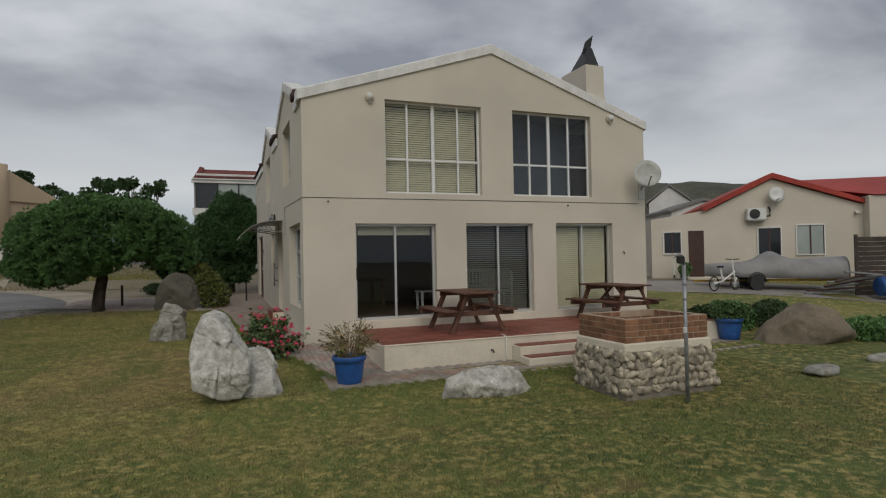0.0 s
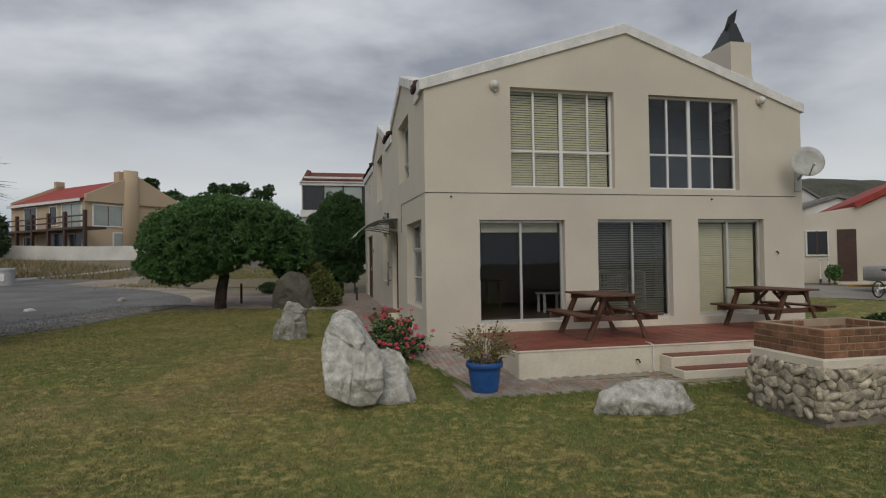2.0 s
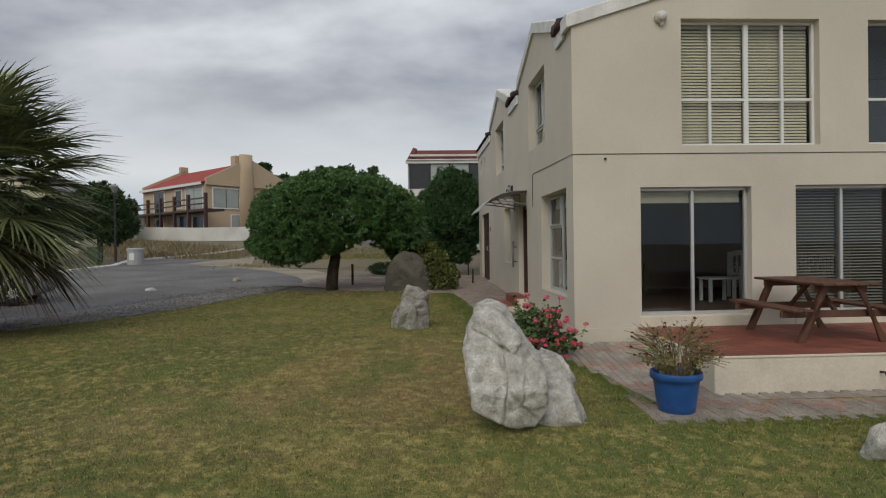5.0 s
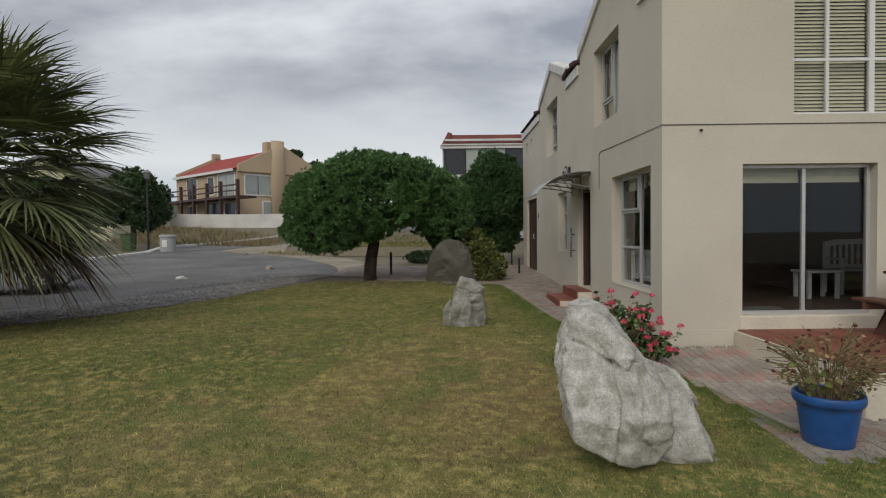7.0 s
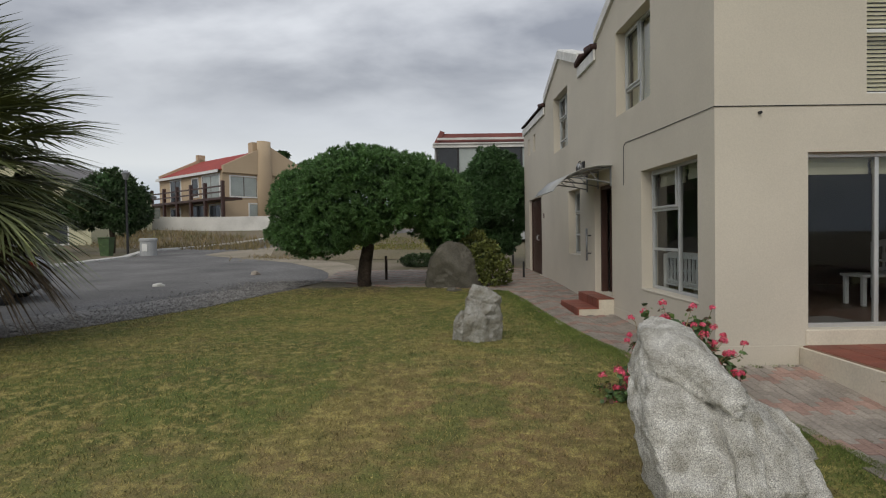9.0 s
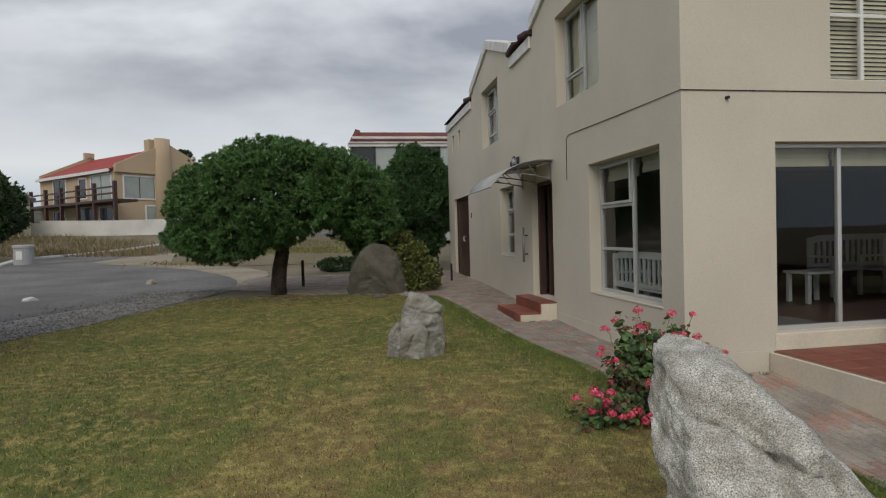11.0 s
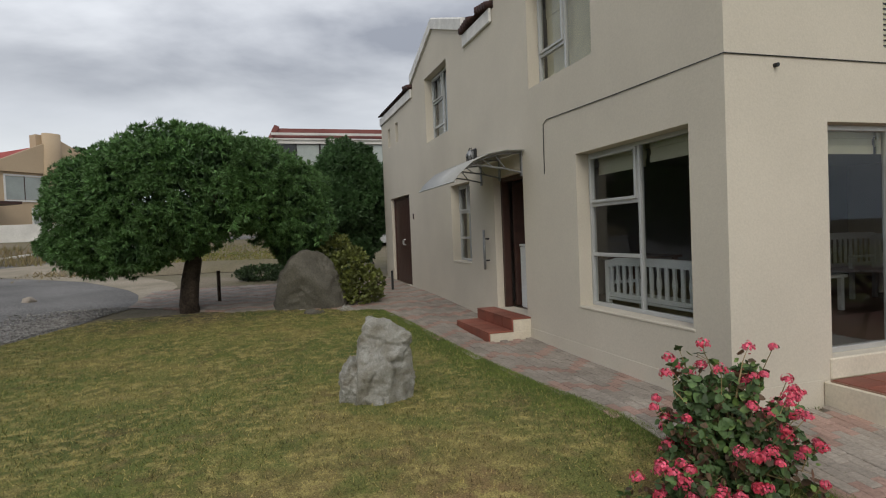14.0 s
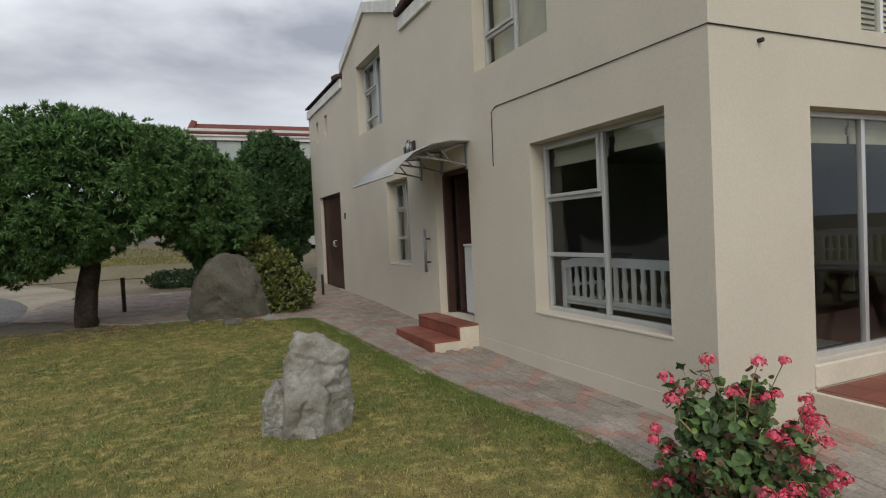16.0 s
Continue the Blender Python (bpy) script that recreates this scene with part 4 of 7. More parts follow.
def picnic_table(m):
    """Pub-style table with attached benches, its length along y."""
    t = thing("picnic_table", "brown stained wooden picnic table with attached benches on the terrace", "picnic table", m, "picnic tables")
    L, H = 0.80, 0.79
    for k in range(5):
        x = -0.38 + k * 0.152
        part("top_plank", Build().box(x, x + 0.146, -L, L, H - 0.035, H, None, 0.006), WOOD, t)
    for s in (-1, 1):
        for k in range(2):
            x = s * 0.64 + (k - 1) * 0.14
            part("bench_plank", Build().box(x, x + 0.134, -L, L, 0.42, 0.455, None, 0.006), WOOD, t)
    for y in (-0.60, 0.60):
        for s in (-1, 1):
            p, q = Vector((s * 0.22, y, H - 0.04)), Vector((s * 0.56, y, 0.0))
            d = (q - p).normalized()
            o = Vector((d.z, 0, -d.x)) * 0.048
            b = Build()
            ring = [p - o, p + o, Vector((q.x + 0.055, y, 0)), Vector((q.x - 0.055, y, 0))] if s < 0 else [p + o, p - o, Vector((q.x - 0.055, y, 0)), Vector((q.x + 0.055, y, 0))]
            b.rings([[(v.x, y - 0.022, v.z) for v in ring], [(v.x, y + 0.022, v.z) for v in ring]], None, True)
            part("leg", b, WOOD, t)
        e = 0.045 if y < 0 else -0.045
        part("bench_beam", Build().box(-0.80, 0.80, y + e - 0.02, y + e + 0.02, 0.325, 0.42, None, 0.005), WOOD, t)
        part("top_beam", Build().box(-0.36, 0.36, y + e - 0.02, y + e + 0.02, H - 0.125, H - 0.036, None, 0.005), WOOD, t)
    for s in (-1, 1):
        b = Build()
        b.rings([[(x, s * 0.54, 0.37), (x, s * 0.5, 0.345), (x, s * 0.06, H - 0.08), (x, s * 0.1, H - 0.045)] for x in (-0.022, 0.022)], None, True)
        part("brace", b, WOOD, t)
    return t


picnic_table(pose(5.19, 9.98, PZ + 0.002, 0, 0, -1))
picnic_table(pose(8.98, 10.12, PZ + 0.002, 0, 0, 3))


# ---- braai: brick fire tray on a rubble base ----
bx0, bx1, by0, by1 = 5.68, 7.16, 5.62, 6.72
bq = thing("brick_barbecue", "open brick barbecue tray on a rounded rubble stone base", "barbecue")
part("core", Build().box(bx0 - 0.042, bx1 + 0.042, by0 - 0.042, by1 + 0.042, -0.6, 0.168), STONEBED, bq, "rough mortar")
part("cap", Build().box(bx0 - 0.035, bx1 + 0.035, by0 - 0.035, by1 + 0.035, 0.17, 0.302, None, 0.02), CREAMPAINT, bq, "cream plastered band")
part("fire_floor", Build().box(bx0 + 0.1, bx1 - 0.1, by0 + 0.1, by1 - 0.1, 0.302, 0.34), STONEBED, bq, "sooty tray floor")
mb = Build()
for q in ((bx0 + 0.006, bx1 - 0.006, by0 + 0.006, by0 + 0.1), (bx0 + 0.006, bx0 + 0.1, by0 + 0.1, by1 - 0.006), (bx1 - 0.1, bx1 - 0.006, by0 + 0.1, by1 - 0.006), (bx0 + 0.1, bx1 - 0.1, by1 - 0.1, by1 - 0.006)):
    mb.box(*q, 0.302, 0.634)
part("mortar", mb, MORTAR, bq)
brick_me = Build().box(0, 0.212, 0, 0.104, 0, 0.072, None, 0.005).mesh("brick", BRICK)


def lay(x, y, z, turned, length=1.0):
    ob = new("brick", brick_me)
    ob.parent = bq
    ob.matrix_local = pose(x + (0.104 if turned else 0), y, z, 0, 0, 90 if turned else 0) @ Matrix.Diagonal((length, 1, 1, 1))
    ob.location.x += random.uniform(-0.002, 0.002)
    ob.location.y += random.uniform(-0.002, 0.002)


for c in range(4):
    z = 0.306 + c * 0.083
    off = 0.0 if c % 2 else 0.108
    for y, u0, u1 in ((by0, bx0, bx1), (by1 - 0.104, bx0 + 0.108, bx1 - 0.108)):
        if c == 3 and y > by0:
            u1 = bx0 + 0.7
        x = u0
        first = off
        while x < u1 - 0.03:
            ln = min(first if first else 0.212, u1 - x)
            lay(x, y, z, False, ln / 0.212)
            x += ln + 0.009
            first = 0.0
    for x in (bx0, bx1 - 0.104):
        y = by0 + 0.108
        first = 0.108 if not off else 0.0
        while y < by1 - 0.03:
            ln = min(first if first else 0.212, by1 - y)
            lay(x, y, z, True, ln / 0.212)
            y += ln + 0.009
            first = 0.0
# rubble stones, irregular, in rough courses
def pebble(seed, sx, sy, sz):
    r = random.Random(seed)
    bm = bmesh.new()
    bmesh.ops.create_icosphere(bm, subdivisions=2, radius=1)
    o = Vector((r.uniform(-9, 9), r.uniform(-9, 9), r.uniform(-9, 9)))
    for v in bm.verts:
        k = 1 + 0.6 * noise.noise(v.co * 1.25 + o)
        v.co = Vector((math.copysign(abs(v.co.x) ** 0.6, v.co.x) * sx, math.copysign(abs(v.co.y) ** 0.75, v.co.y) * sy, math.copysign(abs(v.co.z) ** 0.6, v.co.z) * sz)) * k
    me = bpy.data.meshes.new("stone")
    bm.to_mesh(me)
    bm.free()
    me.shade_smooth()
    me.materials.append(STONE)
    return me


stones = [pebble(i, 0.062 + 0.02 * (i % 3), 0.05, 0.05 + 0.012 * (i % 4)) for i in range(8)]
for side in range(4):
    u0, u1 = (bx0 - 0.02, bx1 + 0.02) if side in (0, 2) else (by0 - 0.02, by1 + 0.02)
    for row in range(5):
        u = u0 + random.uniform(0, 0.05)
        while u < u1 + 0.01:
            z = 0.125 - row * 0.118 + random.uniform(-0.015, 0.015)
            ob = new("stone", random.choice(stones))
            ob.parent = bq
            q = random.uniform(-0.012, 0.02)
            if side == 0:
                m = pose(u, by0 - 0.03 - q, z, 0, random.uniform(-40, 40), random.uniform(-12, 12))
            elif side == 2:
                m = pose(u, by1 + 0.03 + q, z, 0, random.uniform(-40, 40), 180)
            else:
                m = pose((bx0 - 0.03 - q) if side == 3 else (bx1 + 0.03 + q), u, z, 0, random.uniform(-40, 40), 90)
            k = random.uniform(0.55, 1.5)
            ob.matrix_local = m @ Matrix.Diagonal((k, 1, random.uniform(0.8, 1.1), 1))
            u += 0.128 * k + random.uniform(0.0, 0.035)
# water standpipe beside it
pl = thing("standpipe", "grey galvanised pole with hooked top beside the barbecue", "pole")
gz = float(height(6.35, 5.2))
part("post", Build().tube([(6.35, 5.2, gz - 0.1), (6.34, 5.2, 1.38)], 0.027, 12), GALV, pl, "", True)
part("hook", Build().tube([(6.34, 5.2, 1.36), (6.34, 5.2, 1.46), (6.31, 5.2, 1.51), (6.26, 5.2, 1.525), (6.22, 5.2, 1.52), (6.2, 5.2, 1.49)], 0.016, 10), GALV, pl, "", True)
part("nozzle", Build().box(6.24, 6.33, 5.16, 5.24, 1.40, 1.5, None, 0.01), BLACK, pl, "dark box")
for z in (0.45, 0.9, 1.1):
    part("clamp", Build().lathe([(0.032, 0), (0.032, 0.03)], 12, pose(6.345, 5.2, z)), GALV, pl)
part("valve", Build().box(6.29, 6.335, 5.16, 5.2, 0.46, 0.54, None, 0.006), WHITEPLASTIC, pl, "pale valve")


# ---- rocks ----
def chunk(outline, y, deep, r, sub, pinch=1.0):
    """A broken block: planes cut along the outline (x, z), across its two faces and off its corners."""
    cx, cz = sum(p[0] for p in outline) / len(outline), sum(p[1] for p in outline) / len(outline)
    c = Vector((cx, y, cz))
    planes = []

    def cut(normal, q):
        normal = normal.normalized()
        planes.append((normal, max(0.03, normal.dot(q - c))))

    size = max(math.hypot(px - cx, pz - cz) for px, pz in outline)
    for (ax, az), (bx_, bz_) in zip(outline, outline[1:] + outline[:1]):
        e = Vector((bz_ - az, 0, ax - bx_))
        mid = Vector(((ax + bx_) / 2, y, (az + bz_) / 2))
        if e.length < 1e-6:
            continue
        if e.dot(mid - c) < 0:
            e = -e
        e.normalize()
        cut(e + Vector((0, r.uniform(-0.12, 0.12), 0)), mid)
        for s in (-1, 1):
            if r.random() < 0.62:
                continue
            cut(e + Vector((0, s * r.uniform(0.35, 0.9) * pinch, 0)), mid + Vector((0, s * deep * r.uniform(0.15, 0.5), 0)))
    for s in (-1, 1):
        for _ in range(3):
            cut(Vector((r.uniform(-0.75, 0.75), s, r.uniform(-0.6, 0.6))), c + Vector((0, s * deep * r.uniform(0.82, 1.0), 0)))
    bm = bmesh.new()
    bmesh.ops.create_icosphere(bm, subdivisions=sub, radius=1)
    for v in bm.verts:
        d = Vector((v.co.x * size, v.co.y * deep, v.co.z * size)).normalized()
        v.co = c + d * min(h / max(1e-4, d.dot(n_)) for n_, h in planes if d.dot(n_) > 1e-4)
    return bm


def rock(name, label, outlines, y, deep, material, seed, lean=0.0, rough=0.03, sub=5, shift=(), knee=(), pinch=1.0, cracks=(), facet=1.0):
    """A rock of one or more broken blocks grown together, worn at the edges and rough all over; cracks are (x, z, x, z, width, depth)."""
    r = random.Random(seed)
    out = Build()
    o = Vector((r.uniform(-9, 9), r.uniform(-9, 9), r.uniform(-9, 9)))
    base = min(q for ol in outlines for _, q in ol)
    for i, ol in enumerate(outlines):
        bm = chunk(ol, y + (shift[i] if shift else r.uniform(-0.06, 0.06) * deep), deep * (1 - (0.03 if shift else 0.12) * i), r, sub, pinch)
        bmesh.ops.smooth_vert(bm, verts=bm.verts, factor=0.12, use_axis_x=True, use_axis_y=True, use_axis_z=True)
        bm.normal_update()
        for v in bm.verts:
            p = v.co.copy()
            d = 1.0 * noise.fractal(p * 3.4 + o, 0.8, 2.1, 5) + 0.45 * noise.fractal(p * 13 + o, 0.7, 2.0, 4) - 0.8 * max(0.0, 0.035 - abs(noise.noise(p * 2.0 - o))) / 0.035
            d += 0.9 * noise.fractal(p * 30 - o, 0.8, 2.0, 3)
            # broken facets: every cell of the stone tilts its own way
            for scale_, amount in ((2.2, 0.09), (5.5, 0.07)):
                near = noise.voronoi(p * scale_ + o)[1][0]
                d += facet * amount * (p - (near - o) / scale_).dot(noise.cell_vector(near * 37.0) * 2 - Vector((1, 1, 1))) / rough
            d *= rough
            for x0, z0, x1, z1, wide, depth in cracks:
                if v.normal.y < 0.35:
                    a, b = Vector((x0, z0)), Vector((x1, z1))
                    q = Vector((p.x + 0.035 * noise.noise(p * 7 + o), p.z + 0.035 * noise.noise(p * 7 - o)))
                    t = min(1.0, max(0.0, (q - a).dot(b - a) / (b - a).length_squared))
                    d -= depth * math.exp(-((q - a - (b - a) * t).length / wide) ** 2)
            v.co = p + v.normal * d
        for v in bm.verts:
            v.co.y += lean * max(0.0, v.co.z - (knee[i] if knee else base))
        bm.verts.index_update()
        out.add([tuple(v.co) for v in bm.verts], [tuple(v.index for v in f.verts) for f in bm.faces])
        bm.free()
    ob = part(name, out, material, None, "", True)
    return tagged(ob, label, "rock")


rock("rock", "tall pale speckled granite rock leaning back on the lawn",
     [[(0.07, 0.23), (0.13, 0.57), (0.25, 0.76), (0.42, 0.8), (0.58, 0.74), (0.77, 0.4), (0.9, 0.18), (0.86, -0.12), (0.72, -0.36), (0.41, -0.33), (0.12, -0.2)],
      [(0.62, 0.12), (0.97, 0.19), (1.18, 0.16), (1.27, 0.03), (1.3, -0.16), (1.4, -0.43), (1.35, -0.68), (0.75, -0.62), (0.55, -0.25)]],
     7.75, 0.38, GRANITE, 4, lean=0.9, shift=(-0.03, 0.27), knee=(0.0, -0.35), pinch=0.6, rough=0.011, sub=6,
     cracks=((0.42, 0.38, 0.44, -0.24, 0.02, 0.075), (0.14, 0.55, 0.42, 0.38, 0.014, 0.04), (0.42, 0.38, 0.68, 0.4, 0.015, 0.04), (0.66, 0.3, 0.6, -0.1, 0.014, 0.03)))
rock("rock", "low flat pale granite rock at the paving edge",
     [[(3.4, -0.55), (3.5, -0.2), (3.75, -0.08), (4.5, -0.09), (5.1, -0.22), (5.4, -0.46), (5.25, -0.66), (3.5, -0.68)]], 6.85, 0.42, GRANITE, 11, rough=0.018, sub=6,
     cracks=((3.75, -0.1, 3.65, -0.6, 0.02, 0.03), (4.3, -0.15, 4.15, -0.6, 0.02, 0.03)))
rock("rock", "upright grey granite rock standing on the lawn",
     [[(-0.79, -0.25), (-0.75, 0.2), (-0.66, 0.56), (-0.58, 0.68), (-0.40, 0.63), (-0.19, 0.5), (-0.17, 0.1), (-0.19, -0.25)], [(-0.89, -0.2), (-0.88, 0.12), (-0.76, 0.3), (-0.55, 0.1), (-0.55, -0.25)]], 12.86, 0.27, GRANITE_DARK, 27, pinch=0.5, rough=0.012, shift=(0.0, 0.1), sub=6,
     cracks=((-0.62, 0.5, -0.2, 0.38, 0.02, 0.03), (-0.5, 0.45, -0.66, 0.0, 0.014, 0.02)))
rock("boulder", "large rounded brown-grey boulder under the tree",
     [[(-1.34, -0.05), (-1.32, 0.4), (-1.2, 0.8), (-1.0, 1.1), (-0.75, 1.22), (-0.45, 1.18), (-0.2, 0.98), (-0.05, 0.65), (0.06, 0.3), (0.08, -0.05)]], 19.3, 0.6, BOULDER, 31, facet=0.3)
rock("stone", "small broken stone at the foot of the boulder", [[(-0.95, -0.05), (-0.8, 0.12), (-0.5, 0.1), (-0.35, -0.03)]], 18.5, 0.16, BOULDER, 33, sub=4, facet=0.5)
rock("stone", "small grey stone at the foot of the boulder", [[(-0.25, -0.05), (-0.1, 0.12), (0.1, 0.08), (0.12, -0.06)]], 18.6, 0.14, GRANITE_DARK, 34, sub=4, facet=0.5)
rock("stone", "white painted stone lying on the road edge", [[(-8.97, 0.0), (-8.9, 0.18), (-8.7, 0.2), (-8.58, 0.13), (-8.58, -0.03), (-8.8, -0.06)]], 20.7, 0.14, WHITEWALL, 35, sub=4, facet=0.5, rough=0.006)
rock("stone", "pinkish stone lying on the road", [[(-7.28, 0.07), (-7.22, 0.28), (-7.05, 0.3), (-6.92, 0.2), (-6.92, 0.06)]], 24.0, 0.15, PAVER_GREY, 36, sub=4, facet=0.5, rough=0.008)


# ---- leaves ----
def leaf_cards(points, normals, per, length, width, spread, rng, droop=0.0):
    """Pointed leaves in tufts: at each point, per leaves fan out round the normal."""
    n = len(points)
    P = np.repeat(points, per, 0)
    N = np.repeat(normals, per, 0)
    d = N + spread * rng.normal(size=P.shape)
    d[:, 2] -= droop
    d /= np.linalg.norm(d, axis=1, keepdims=True)
    s = np.cross(d, rng.normal(size=P.shape))
    s /= np.linalg.norm(s, axis=1, keepdims=True) + 1e-9
    L = length * rng.uniform(0.65, 1.2, (len(P), 1))
    W = width * rng.uniform(0.7, 1.2, (len(P), 1))
    up = np.cross(s, d)
    v = np.stack([P, P + d * L * 0.5 + s * W + up * W * 0.3, P + d * L, P + d * L * 0.5 - s * W + up * W * 0.3], 1).reshape(-1, 3)
    f = np.arange(len(P) * 4).reshape(-1, 4)
    return v, f


def crown_points(lobes, count, rng, lump=0.24, freq=1.9, inner=0.8):
    """Points on the outside of a heap of ellipsoids."""
    L = np.array(lobes, float)
    w = np.array([l[3] * l[4] + l[3] * l[5] + l[4] * l[5] for l in L])
    idx = rng.choice(len(L), count * 2, p=w / w.sum())
    d = rng.normal(size=(count * 2, 3))
    d /= np.linalg.norm(d, axis=1, keepdims=True)
    C, A = L[idx, :3], L[idx, 3:]
    p = C + d * A
    k = np.array([noise.noise(Vector(q) * freq) for q in p])
    k2 = np.array([noise.noise(Vector(q) * freq * 2.7) for q in p])
    k3 = np.array([noise.noise(Vector(q) * freq * 1.1 + Vector((7, 3, 1))) for q in p])
    p = C + d * A * (0.95 + lump * k + lump * 0.6 * k2 + lump * 0.8 * np.clip(k3 - 0.25, 0, 1) - 0.10 * rng.random(len(p)) ** 2)[:, None]
    keep = np.ones(len(p), bool)
    for i, l in enumerate(L):
        inside = (((p - l[:3]) / l[3:]) ** 2).sum(1) < inner
        keep &= ~(inside & (idx != i))
    p, d = p[keep][:count], (d / A)[keep][:count]
    return p, d / np.linalg.norm(d, axis=1, keepdims=True)


def limb(b, pts, r0, r1):
    n = len(pts)
    b.tube(pts, [r0 + (r1 - r0) * i / (n - 1) for i in range(n)], 9)


def tree(name, label, base, trunk_pts, r0, r1, forks, lobes, count, leaf_mat, seed, length=0.12, width=0.013, per=10, inner_count=0.35, trunk_mat=BARK, tuft=5):
    rng = np.random.default_rng(seed)
    t = thing(name, label, "tree")
    b = Build()
    limb(b, trunk_pts, r0, r1)
    for f in forks:
        limb(b, [trunk_pts[-1]] + f, r1 * 0.85, 0.03)
    part("trunk", b, trunk_mat, t, "", True)
    # leaves stand in round tufts at the ends of the twigs
    c, d = crown_points(lobes, count // tuft, rng, 0.2, 1.7)
    a = np.repeat(d, tuft, 0) * 0.75 + 0.75 * rng.normal(size=(len(c) * tuft, 3))
    a /= np.linalg.norm(a, axis=1, keepdims=True)
    p = np.repeat(c, tuft, 0) + a * np.repeat(length * rng.uniform(0.4, 1.1, len(c)), tuft)[:, None]
    v, f = leaf_cards(p, a, per, length, width, 0.55, rng)
    raw("crown", v, f, leaf_mat, t)
    # inner leaves in LEAF_MID: under a LEAF crown, depth shade put into colour
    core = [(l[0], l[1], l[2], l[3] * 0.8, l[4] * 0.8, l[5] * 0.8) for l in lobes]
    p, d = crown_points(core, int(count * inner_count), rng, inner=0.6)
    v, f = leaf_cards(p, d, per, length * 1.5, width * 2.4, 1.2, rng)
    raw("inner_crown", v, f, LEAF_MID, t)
    return t


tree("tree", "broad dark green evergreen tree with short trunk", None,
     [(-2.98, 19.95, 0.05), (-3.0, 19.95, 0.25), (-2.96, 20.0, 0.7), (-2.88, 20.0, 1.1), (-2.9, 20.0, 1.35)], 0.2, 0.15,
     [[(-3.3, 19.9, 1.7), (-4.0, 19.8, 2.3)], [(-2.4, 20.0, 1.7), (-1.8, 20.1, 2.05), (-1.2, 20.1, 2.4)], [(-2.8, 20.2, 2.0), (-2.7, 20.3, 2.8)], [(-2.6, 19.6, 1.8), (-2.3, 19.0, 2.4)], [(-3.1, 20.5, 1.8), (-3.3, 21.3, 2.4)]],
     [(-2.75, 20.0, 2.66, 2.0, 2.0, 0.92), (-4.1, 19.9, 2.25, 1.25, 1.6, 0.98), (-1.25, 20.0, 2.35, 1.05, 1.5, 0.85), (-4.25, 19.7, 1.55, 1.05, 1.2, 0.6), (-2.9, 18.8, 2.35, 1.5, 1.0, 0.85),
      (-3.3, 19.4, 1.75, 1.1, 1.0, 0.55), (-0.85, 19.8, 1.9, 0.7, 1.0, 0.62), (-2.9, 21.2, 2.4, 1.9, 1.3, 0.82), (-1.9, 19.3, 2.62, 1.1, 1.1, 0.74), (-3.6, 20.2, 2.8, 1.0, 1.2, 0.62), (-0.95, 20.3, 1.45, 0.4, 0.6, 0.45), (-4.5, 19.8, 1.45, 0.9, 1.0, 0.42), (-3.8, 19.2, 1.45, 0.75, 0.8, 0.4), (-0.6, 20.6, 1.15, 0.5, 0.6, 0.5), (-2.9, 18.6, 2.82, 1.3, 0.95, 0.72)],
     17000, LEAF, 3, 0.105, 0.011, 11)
tree("tree", "dark green evergreen tree beside the house end", None,
     [(1.1, 26.0, 0.1), (1.1, 26.0, 0.6), (1.0, 26.0, 1.4), (1.0, 26.0, 1.8)], 0.14, 0.1,
     [[(0.6, 26.0, 2.2), (0.3, 26.0, 2.8)], [(1.3, 26.1, 2.3), (1.6, 26.2, 3.0)], [(1.0, 26.3, 3.0)]],
     [(1.15, 26.0, 3.5, 0.95, 1.1, 1.0), (0.35, 25.7, 2.75, 0.75, 0.9, 0.8), (1.7, 25.9, 2.9, 0.85, 1.0, 0.85), (0.9, 25.4, 2.4, 0.8, 0.8, 0.7), (0.3, 26.0, 1.9, 0.7, 0.8, 0.55), (1.5, 26.0, 1.9, 0.9, 0.8, 0.6), (0.8, 26.2, 3.0, 0.9, 0.9, 0.8), (0.2, 25.6, 1.25, 0.8, 0.7, 0.5), (1.2, 25.8, 1.2, 0.8, 0.7, 0.45), (-0.3, 26.0, 1.9, 0.6, 0.7, 0.7)],
     7000, LEAF_MID, 5, 0.14, 0.016, 10)


def shrub(name, label, lobes, count, per, length, width, m, seed, stems, spread=0.9, category="shrub", stem_mat=BARK):
    rng = np.random.default_rng(seed)
    t = thing(name, label, category)
    b = Build()
    for s in stems:
        limb(b, s, 0.018, 0.006)
    part("stem", b, stem_mat, t)
    p, d = crown_points(lobes, count, rng, 0.3, 2.5)
    v, f = leaf_cards(p, d, per, length, width, spread, rng)
    raw("leaves", v, f, m, t)
    p, d = crown_points([(l[0], l[1], l[2], l[3] * 0.65, l[4] * 0.65, l[5] * 0.65) for l in lobes], count // 2, rng, 0.3, 2.5)
    v, f = leaf_cards(p, d, per, length, width, 1.2, rng)
    raw("inner_leaves", v, f, m, t)
    return t


LIMELEAF = mat("yellow_green_leaf", (0.14, 0.16, 0.035), 0.6, var=0.2, scale=4, bump=0, dark=(0.075, 0.09, 0.02), island=0.4)
shrub("shrub", "yellow-green leafy shrub beside the boulder", [(0.1, 19.6, 0.75, 0.55, 0.6, 0.55), (0.35, 19.4, 0.45, 0.5, 0.5, 0.4), (-0.1, 19.9, 1.15, 0.4, 0.5, 0.35)], 700, 4, 0.1, 0.035, LIMELEAF, 8,
      [[(0.2, 19.5, 0.0), (0.1, 19.6, 0.5), (0.0, 19.8, 1.1)], [(0.3, 19.4, 0.0), (0.4, 19.4, 0.6)]])
